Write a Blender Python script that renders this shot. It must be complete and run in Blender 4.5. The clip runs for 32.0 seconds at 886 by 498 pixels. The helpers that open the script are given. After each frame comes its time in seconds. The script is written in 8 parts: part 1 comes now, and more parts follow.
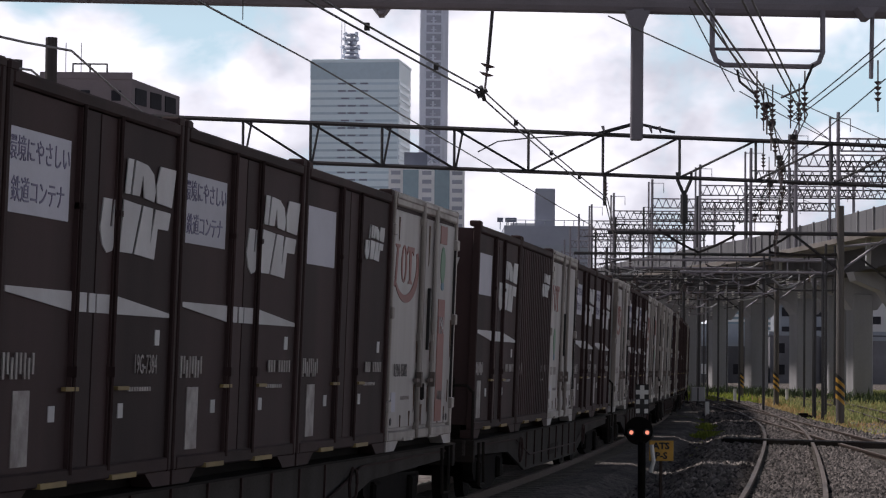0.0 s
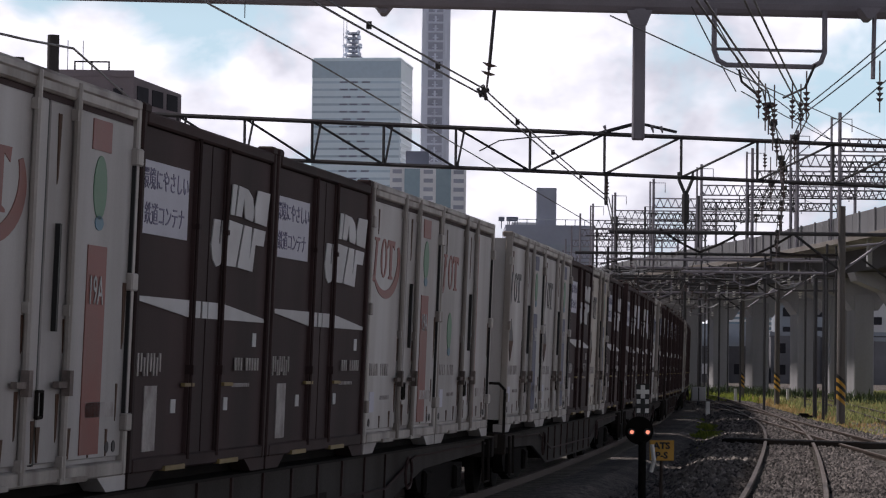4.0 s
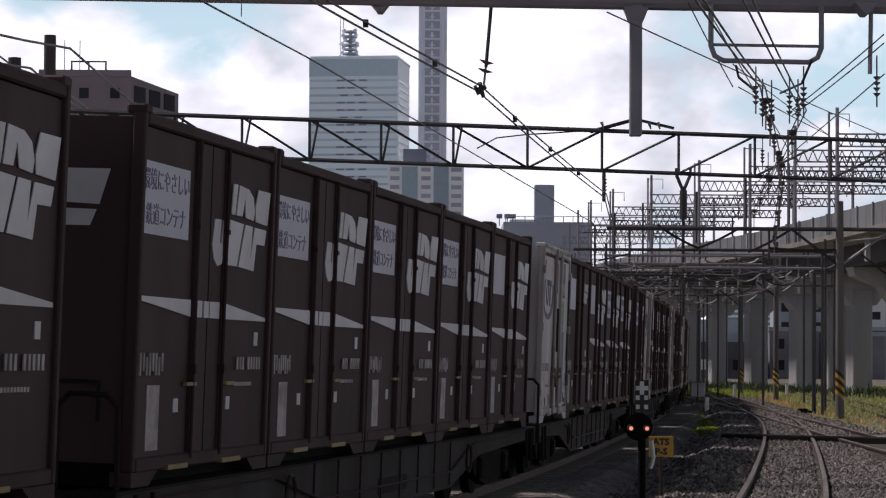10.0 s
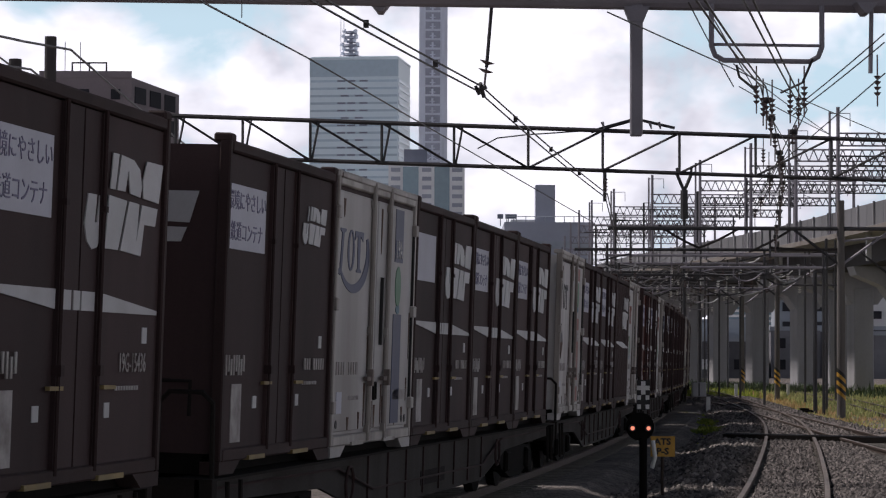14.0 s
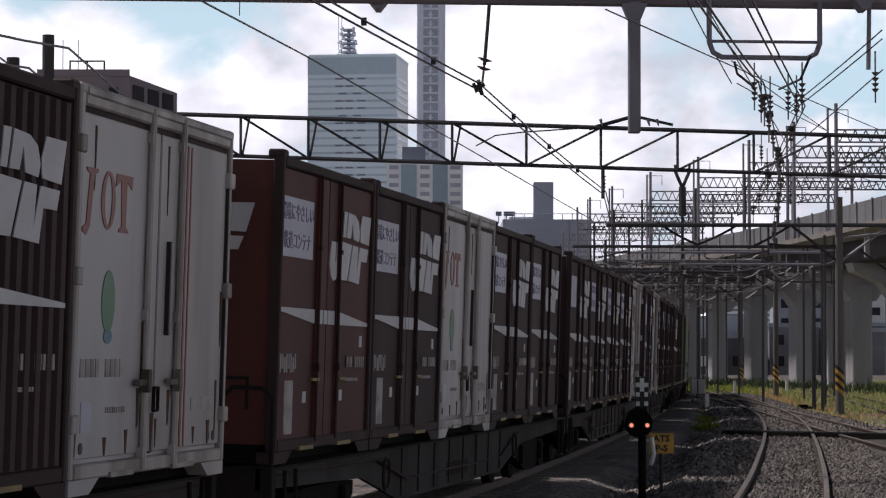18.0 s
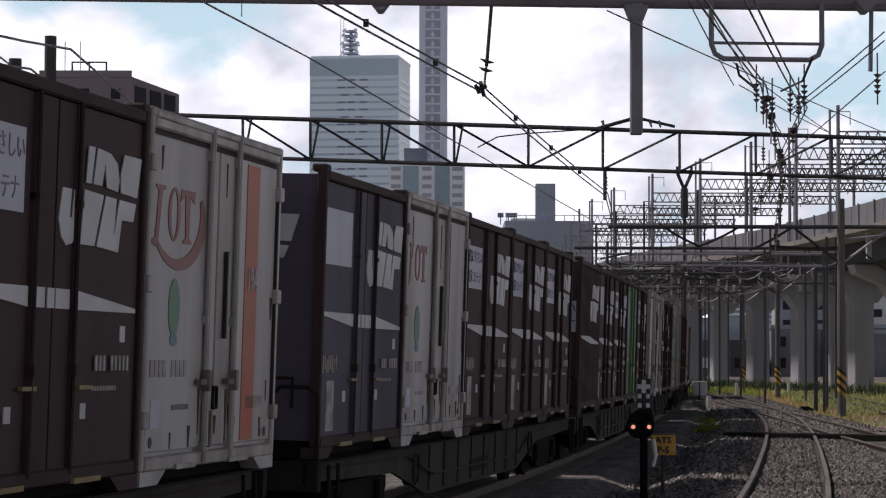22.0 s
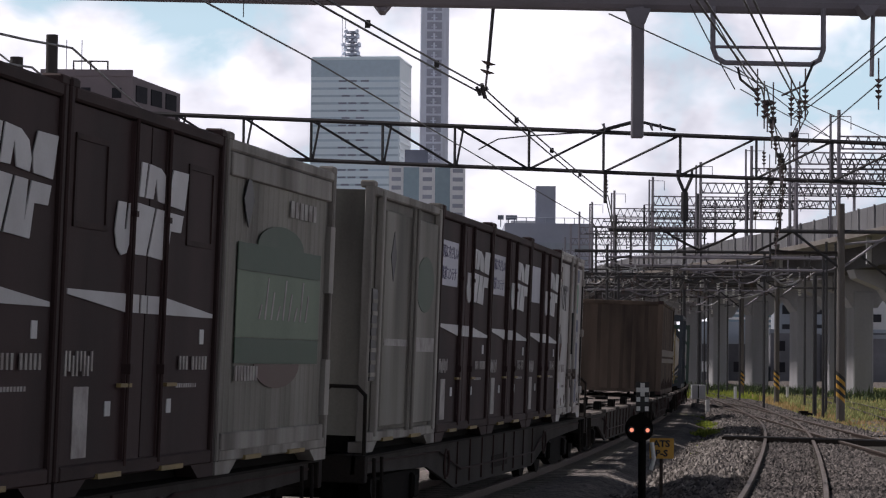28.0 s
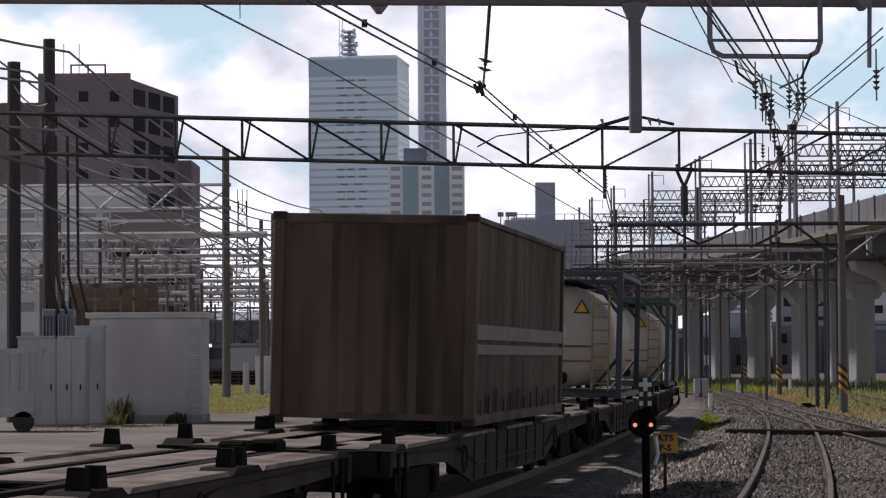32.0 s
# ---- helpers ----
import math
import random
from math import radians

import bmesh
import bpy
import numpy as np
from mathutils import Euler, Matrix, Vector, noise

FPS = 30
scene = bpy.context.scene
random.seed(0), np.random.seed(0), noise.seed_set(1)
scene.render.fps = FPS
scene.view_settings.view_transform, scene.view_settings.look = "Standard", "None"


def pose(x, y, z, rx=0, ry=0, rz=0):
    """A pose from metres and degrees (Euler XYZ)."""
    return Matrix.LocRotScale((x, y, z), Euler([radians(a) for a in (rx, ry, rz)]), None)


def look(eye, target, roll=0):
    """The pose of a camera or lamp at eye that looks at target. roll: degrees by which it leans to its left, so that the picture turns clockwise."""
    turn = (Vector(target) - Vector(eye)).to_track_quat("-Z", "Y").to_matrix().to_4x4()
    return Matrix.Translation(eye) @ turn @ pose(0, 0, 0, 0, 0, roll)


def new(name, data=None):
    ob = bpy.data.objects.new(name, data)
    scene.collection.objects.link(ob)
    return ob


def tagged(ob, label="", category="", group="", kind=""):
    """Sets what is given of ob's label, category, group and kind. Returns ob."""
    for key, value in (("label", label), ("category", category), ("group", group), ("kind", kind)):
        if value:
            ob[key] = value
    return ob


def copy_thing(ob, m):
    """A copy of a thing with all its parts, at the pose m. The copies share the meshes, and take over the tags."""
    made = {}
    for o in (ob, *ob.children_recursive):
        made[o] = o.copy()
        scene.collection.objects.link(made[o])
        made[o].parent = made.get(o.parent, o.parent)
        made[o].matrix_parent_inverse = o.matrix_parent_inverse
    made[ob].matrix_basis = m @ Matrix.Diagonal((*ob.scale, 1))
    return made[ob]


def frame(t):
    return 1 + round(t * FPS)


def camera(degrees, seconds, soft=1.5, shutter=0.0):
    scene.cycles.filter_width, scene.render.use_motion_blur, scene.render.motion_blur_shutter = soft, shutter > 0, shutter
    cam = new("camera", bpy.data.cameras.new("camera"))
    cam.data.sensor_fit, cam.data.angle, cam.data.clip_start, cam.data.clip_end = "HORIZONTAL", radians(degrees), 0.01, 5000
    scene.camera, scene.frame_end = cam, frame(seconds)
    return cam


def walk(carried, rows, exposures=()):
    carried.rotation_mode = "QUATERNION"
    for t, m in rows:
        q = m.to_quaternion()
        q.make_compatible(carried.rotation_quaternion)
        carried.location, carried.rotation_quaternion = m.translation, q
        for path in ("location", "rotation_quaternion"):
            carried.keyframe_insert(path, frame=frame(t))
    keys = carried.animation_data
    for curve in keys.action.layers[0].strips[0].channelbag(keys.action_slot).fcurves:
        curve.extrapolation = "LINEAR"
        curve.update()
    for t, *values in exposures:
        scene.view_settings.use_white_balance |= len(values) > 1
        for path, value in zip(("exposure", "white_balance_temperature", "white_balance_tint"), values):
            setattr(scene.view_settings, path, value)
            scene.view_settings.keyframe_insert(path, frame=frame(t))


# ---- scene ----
# Camera: handheld at the platform end, long lens, small sway in turn only.
EYE = (0.0, 0.0, 1.735)
# seconds, turn to the left, upward tilt, roll (degrees)
SWAY = [
    (0.0, -0.01, 2.597, 0.522), (0.5, 0.036, 2.583, 0.483), (1.0, -0.003, 2.548, 0.423), (1.5, 0.024, 2.579, 0.287),
    (2.0, 0.06, 2.613, 0.031), (2.5, -0.014, 2.523, 0.349), (3.0, -0.035, 2.502, 1.018), (3.5, 0.03, 2.566, 0.837),
    (5.5, -0.001, 2.579, 0.638), (6.0, -0.037, 2.52, 0.707), (6.5, -0.052, 2.507, 0.635), (7.0, -0.039, 2.477, 0.342),
    (7.5, -0.044, 2.497, 0.202), (8.0, -0.067, 2.477, 0.505), (8.5, -0.032, 2.523, 0.391), (9.0, 0.0, 2.524, 0.185),
    (9.5, -0.009, 2.522, 0.328), (10.0, -0.025, 2.521, 0.345), (10.5, -0.057, 2.502, 0.539), (11.0, -0.0, 2.523, 0.245),
    (11.5, 0.016, 2.533, 0.197), (12.0, 0.026, 2.55, 0.112), (12.5, -0.004, 2.529, 0.098), (13.0, -0.049, 2.496, 0.241),
    (13.5, -0.046, 2.482, 0.476), (14.0, -0.003, 2.528, 0.207), (14.5, 0.009, 2.524, 0.281), (16.5, -0.06, 2.497, 0.3),
    (17.0, -0.012, 2.505, -0.015), (17.5, 0.015, 2.506, -0.1), (18.0, -0.039, 2.473, 0.056), (18.5, -0.1, 2.441, 0.21),
    (19.0, -0.063, 2.455, 0.058), (19.5, -0.033, 2.477, -0.045), (20.0, -0.015, 2.484, 0.127), (20.5, 0.027, 2.527, 0.032),
    (21.0, -0.006, 2.529, 0.105), (21.5, 0.011, 2.52, 0.025), (22.0, 0.003, 2.504, 0.113), (22.5, -0.048, 2.48, 0.115),
    (23.0, -0.068, 2.472, 0.034), (23.5, -0.032, 2.469, 0.082), (24.0, -0.023, 2.464, 0.222), (24.5, -0.014, 2.496, 0.413),
    (25.0, -0.055, 2.514, 0.146), (25.5, -0.043, 2.513, 0.406), (27.5, 0.054, 2.564, 0.213), (28.0, 0.001, 2.542, 0.56),
    (28.5, -0.039, 2.536, 0.905), (29.0, -0.013, 2.548, 0.688), (29.5, 0.086, 2.632, 0.374), (30.0, 0.149, 2.7, -0.169),
    (30.5, 0.014, 2.614, 0.661), (31.0, 0.001, 2.567, 0.453), (31.5, 0.008, 2.536, 0.051), (32.0, 0.01, 2.498, -0.375),
]


def aim(yaw, pitch, roll):
    a, b = radians(yaw), radians(pitch)
    way = Vector((-math.sin(a) * math.cos(b), math.cos(a) * math.cos(b), math.sin(b)))
    return look(EYE, Vector(EYE) + way, roll)


cam = camera(19.4, 32.0, soft=1.2)
walk(cam, [(t, aim(a, b, c)) for t, a, b, c in SWAY], [(0, -0.58, 6330, 17), (32, -0.58, 6330, 17)])

# ---- daylight: high, slightly veiled sun from the left, broken white cloud ----
SUN_WAY = Vector((-0.57, 0.30, 0.765)).normalized()
sun = new("sun", bpy.data.lights.new("sun", "SUN"))
sun.data.energy, sun.data.angle, sun.data.color = 5.3, radians(6.0), (1.0, 0.95, 0.88)
sun.matrix_world = look((0, 0, 60), Vector((0, 0, 60)) - SUN_WAY)

world = bpy.data.worlds.new("sky")
scene.world = world
world.use_nodes = True
wt = world.node_tree
wt.nodes.clear()


def wnode(kind, **values):
    n = wt.nodes.new(kind)
    for k, v in values.items():
        n.inputs[k].default_value = v
    return n


w_out = wnode("ShaderNodeOutputWorld")
w_bg = wnode("ShaderNodeBackground")
w_sky = wt.nodes.new("ShaderNodeTexSky")
w_sky.sky_type, w_sky.sun_disc = "NISHITA", False
w_sky.sun_elevation = math.asin(SUN_WAY.z)
w_sky.sun_rotation = math.atan2(SUN_WAY.x, SUN_WAY.y)
w_gain = wt.nodes.new("ShaderNodeVectorMath")
w_gain.operation = "SCALE"
w_gain.inputs["Scale"].default_value = 0.027
wt.links.new(w_sky.outputs[0], w_gain.inputs[0])
w_co = wt.nodes.new("ShaderNodeTexCoord")
w_map = wt.nodes.new("ShaderNodeMapping")
w_map.inputs["Scale"].default_value = (1.0, 1.0, 1.5)
w_map.inputs["Location"].default_value = (0.37, 0.0, 0.11)
wt.links.new(w_co.outputs["Generated"], w_map.inputs["Vector"])
w_n1 = wnode("ShaderNodeTexNoise", Scale=16.0, Detail=9.0, Roughness=0.55, Distortion=0.3)
w_n2 = wnode("ShaderNodeTexNoise", Scale=16.0, Detail=5.0, Roughness=0.55)
wt.links.new(w_map.outputs[0], w_n1.inputs["Vector"])
wt.links.new(w_map.outputs[0], w_n2.inputs["Vector"])
# openings in the cloud: directions and widths
w_cov = w_n1.outputs[0]
for (gx, gz), wide, deep in (((-0.096, 0.132), 0.046, 0.26), ((0.166, 0.118), 0.052, 0.24), ((-0.160, 0.142), 0.022, 0.20)):
    d = Vector((gx, 1.0, gz)).normalized()
    dist = wt.nodes.new("ShaderNodeVectorMath")
    dist.operation = "DISTANCE"
    dist.inputs[1].default_value = d
    wt.links.new(w_co.outputs["Generated"], dist.inputs[0])
    fall = wt.nodes.new("ShaderNodeMapRange")
    fall.interpolation_type = "SMOOTHERSTEP"
    fall.inputs["From Max"].default_value = wide
    fall.inputs["To Min"].default_value, fall.inputs["To Max"].default_value = deep, 0.0
    wt.links.new(dist.outputs["Value"], fall.inputs["Value"])
    sub = wt.nodes.new("ShaderNodeMath")
    sub.operation = "SUBTRACT"
    wt.links.new(w_cov, sub.inputs[0])
    wt.links.new(fall.outputs[0], sub.inputs[1])
    w_cov = sub.outputs[0]
w_ramp = wt.nodes.new("ShaderNodeValToRGB")
w_ramp.color_ramp.elements[0].position, w_ramp.color_ramp.elements[1].position = 0.30, 0.46
# banks of cloud stand low all round; it thins out overhead
w_sep = wt.nodes.new("ShaderNodeSeparateXYZ")
wt.links.new(w_co.outputs["Generated"], w_sep.inputs[0])
w_high = wt.nodes.new("ShaderNodeMapRange")
w_high.interpolation_type = "SMOOTHSTEP"
for w_key, w_val in (("From Min", 0.15), ("From Max", 0.34), ("To Min", 0.0), ("To Max", 0.42)):
    w_high.inputs[w_key].default_value = w_val
wt.links.new(w_sep.outputs[2], w_high.inputs["Value"])
w_thin = wt.nodes.new("ShaderNodeMath")
w_thin.operation = "SUBTRACT"
wt.links.new(w_cov, w_thin.inputs[0])
wt.links.new(w_high.outputs[0], w_thin.inputs[1])
wt.links.new(w_thin.outputs[0], w_ramp.inputs[0])
# bright haze towards the horizon
w_haze = wt.nodes.new("ShaderNodeMapRange")
for w_key, w_val in (("From Min", 0.13), ("From Max", 0.30), ("To Min", 0.82), ("To Max", 0.0)):
    w_haze.inputs[w_key].default_value = w_val
wt.links.new(w_sep.outputs[2], w_haze.inputs["Value"])
w_air = wt.nodes.new("ShaderNodeMix")
w_air.data_type = "RGBA"
w_air.inputs["B"].default_value = (1.18, 1.58, 1.74, 1)
wt.links.new(w_haze.outputs[0], w_air.inputs["Factor"])
wt.links.new(w_gain.outputs[0], w_air.inputs["A"])
w_tone = wt.nodes.new("ShaderNodeValToRGB")
w_tone.color_ramp.elements[0].position, w_tone.color_ramp.elements[1].position = 0.36, 0.60
w_tone.color_ramp.elements[0].color, w_tone.color_ramp.elements[1].color = (1.08, 1.10, 1.20, 1), (2.05, 2.05, 2.1, 1)
wt.links.new(w_n2.outputs[0], w_tone.inputs[0])
w_mix = wt.nodes.new("ShaderNodeMix")
w_mix.data_type = "RGBA"
wt.links.new(w_ramp.outputs[0], w_mix.inputs["Factor"])
wt.links.new(w_air.outputs["Result"], w_mix.inputs["A"])
wt.links.new(w_tone.outputs[0], w_mix.inputs["B"])
wt.links.new(w_mix.outputs["Result"], w_bg.inputs["Color"])
w_bg.inputs["Strength"].default_value = 0.85
wt.links.new(w_bg.outputs[0], w_out.inputs[0])


# ---- materials ----
def hexlin(r, g, b):
    return tuple((v / 12.92 if v <= 0.04045 else ((v + 0.055) / 1.055) ** 2.4) for v in (r, g, b)) + (1,)


def surface(name, base, rough=0.6, metal=0.0, vary=0.25, scale=2.0, bump=0.15, fine=40.0, dirt=None, dirt_amount=0.45,
            streak=False, per_object=0.0, spec=0.4):
    """Paint, concrete, metal and the like: base colour with broad stains, fine grain, relief and a tint per thing."""
    m = bpy.data.materials.new(name)
    m.use_nodes = True
    t = m.node_tree
    b = t.nodes["Principled BSDF"]
    b.inputs["Roughness"].default_value, b.inputs["Metallic"].default_value = rough, metal
    b.inputs["Specular IOR Level"].default_value = spec
    co = t.nodes.new("ShaderNodeTexCoord")
    mp = t.nodes.new("ShaderNodeMapping")
    if streak:
        mp.inputs["Scale"].default_value = (1.0, 1.0, 0.16)
    t.links.new(co.outputs["Object"], mp.inputs["Vector"])
    info = t.nodes.new("ShaderNodeObjectInfo")
    off = t.nodes.new("ShaderNodeVectorMath")
    off.operation = "ADD"
    t.links.new(mp.outputs[0], off.inputs[0])
    shift = t.nodes.new("ShaderNodeMath")
    shift.operation = "MULTIPLY"
    shift.inputs[1].default_value = 37.0
    t.links.new(info.outputs["Random"], shift.inputs[0])
    t.links.new(shift.outputs[0], off.inputs[1])
    n1 = t.nodes.new("ShaderNodeTexNoise")
    n1.inputs["Scale"].default_value, n1.inputs["Detail"].default_value = scale, 6.0
    n2 = t.nodes.new("ShaderNodeTexNoise")
    n2.inputs["Scale"].default_value, n2.inputs["Detail"].default_value = fine, 3.0
    t.links.new(off.outputs[0], n1.inputs["Vector"])
    t.links.new(co.outputs["Object"], n2.inputs["Vector"])
    ramp = t.nodes.new("ShaderNodeValToRGB")
    ramp.color_ramp.elements[0].position, ramp.color_ramp.elements[1].position = 0.38, 0.68
    t.links.new(n1.outputs[0], ramp.inputs[0])
    mix = t.nodes.new("ShaderNodeMix")
    mix.data_type = "RGBA"
    mix.inputs["A"].default_value = (*base, 1)
    mix.inputs["B"].default_value = (*(dirt or tuple(c * 0.55 for c in base)), 1)
    amount = t.nodes.new("ShaderNodeMath")
    amount.operation = "MULTIPLY"
    amount.inputs[1].default_value = dirt_amount
    t.links.new(ramp.outputs[0], amount.inputs[0])
    t.links.new(amount.outputs[0], mix.inputs["Factor"])
    hsv = t.nodes.new("ShaderNodeHueSaturation")
    val = t.nodes.new("ShaderNodeMapRange")
    val.inputs["To Min"].default_value, val.inputs["To Max"].default_value = 1 - vary, 1 + vary
    t.links.new(n2.outputs[0], val.inputs["Value"])
    if per_object:
        tint = t.nodes.new("ShaderNodeMapRange")
        tint.inputs["To Min"].default_value, tint.inputs["To Max"].default_value = 1 - per_object, 1 + per_object
        t.links.new(info.outputs["Random"], tint.inputs["Value"])
        mul = t.nodes.new("ShaderNodeMath")
        mul.operation = "MULTIPLY"
        t.links.new(val.outputs[0], mul.inputs[0])
        t.links.new(tint.outputs[0], mul.inputs[1])
        t.links.new(mul.outputs[0], hsv.inputs["Value"])
    else:
        t.links.new(val.outputs[0], hsv.inputs["Value"])
    t.links.new(mix.outputs["Result"], hsv.inputs["Color"])
    t.links.new(hsv.outputs[0], b.inputs["Base Color"])
    if bump:
        bp = t.nodes.new("ShaderNodeBump")
        bp.inputs["Strength"].default_value, bp.inputs["Distance"].default_value = bump, 0.02
        t.links.new(n2.outputs[0], bp.inputs["Height"])
        t.links.new(bp.outputs[0], b.inputs["Normal"])
    return m


def gravel_material(name, c1, c2, cell=16.0):
    m = bpy.data.materials.new(name)
    m.use_nodes = True
    t = m.node_tree
    b = t.nodes["Principled BSDF"]
    b.inputs["Roughness"].default_value = 0.9
    co = t.nodes.new("ShaderNodeTexCoord")
    v = t.nodes.new("ShaderNodeTexVoronoi")
    v.inputs["Scale"].default_value = cell
    n = t.nodes.new("ShaderNodeTexNoise")
    n.inputs["Scale"].default_value, n.inputs["Detail"].default_value = 0.35, 6.0
    for k in (v, n):
        t.links.new(co.outputs["Object"], k.inputs["Vector"])
    sep = t.nodes.new("ShaderNodeSeparateColor")
    t.links.new(v.outputs["Color"], sep.inputs[0])
    mix = t.nodes.new("ShaderNodeMix")
    mix.data_type = "RGBA"
    mix.inputs["A"].default_value, mix.inputs["B"].default_value = (*c1, 1), (*c2, 1)
    t.links.new(sep.outputs[0], mix.inputs["Factor"])
    hsv = t.nodes.new("ShaderNodeHueSaturation")
    r = t.nodes.new("ShaderNodeMapRange")
    r.inputs["From Min"].default_value, r.inputs["From Max"].default_value = 0.3, 0.7
    r.inputs["To Min"].default_value, r.inputs["To Max"].default_value = 0.5, 1.35
    t.links.new(n.outputs[0], r.inputs["Value"])
    t.links.new(r.outputs[0], hsv.inputs["Value"])
    t.links.new(mix.outputs["Result"], hsv.inputs["Color"])
    t.links.new(hsv.outputs[0], b.inputs["Base Color"])
    bp = t.nodes.new("ShaderNodeBump")
    bp.inputs["Strength"].default_value, bp.inputs["Distance"].default_value = 0.9, 0.05
    bp.invert = True
    t.links.new(v.outputs["Distance"], bp.inputs["Height"])
    t.links.new(bp.outputs[0], b.inputs["Normal"])
    return m


def island_material(name, c1, c2, rough=0.9, leafy=False):
    m = bpy.data.materials.new(name)
    m.use_nodes = True
    t = m.node_tree
    b = t.nodes["Principled BSDF"]
    b.inputs["Roughness"].default_value = rough
    g = t.nodes.new("ShaderNodeNewGeometry")
    r = t.nodes.new("ShaderNodeValToRGB")
    r.color_ramp.elements[0].color, r.color_ramp.elements[1].color = (*c1, 1), (*c2, 1)
    t.links.new(g.outputs["Random Per Island"], r.inputs[0])
    t.links.new(r.outputs[0], b.inputs["Base Color"])
    if leafy:
        thin = t.nodes.new("ShaderNodeBsdfTranslucent")
        t.links.new(r.outputs[0], thin.inputs["Color"])
        mix = t.nodes.new("ShaderNodeMixShader")
        mix.inputs[0].default_value = 0.45
        t.links.new(b.outputs[0], mix.inputs[1])
        t.links.new(thin.outputs[0], mix.inputs[2])
        t.links.new(mix.outputs[0], t.nodes["Material Output"].inputs["Surface"])
    return m


def glow(name, colour, power):
    m = bpy.data.materials.new(name)
    m.use_nodes = True
    b = m.node_tree.nodes["Principled BSDF"]
    b.inputs["Base Color"].default_value = (*colour, 1)
    b.inputs["Emission Color"].default_value, b.inputs["Emission Strength"].default_value = (*colour, 1), power
    return m


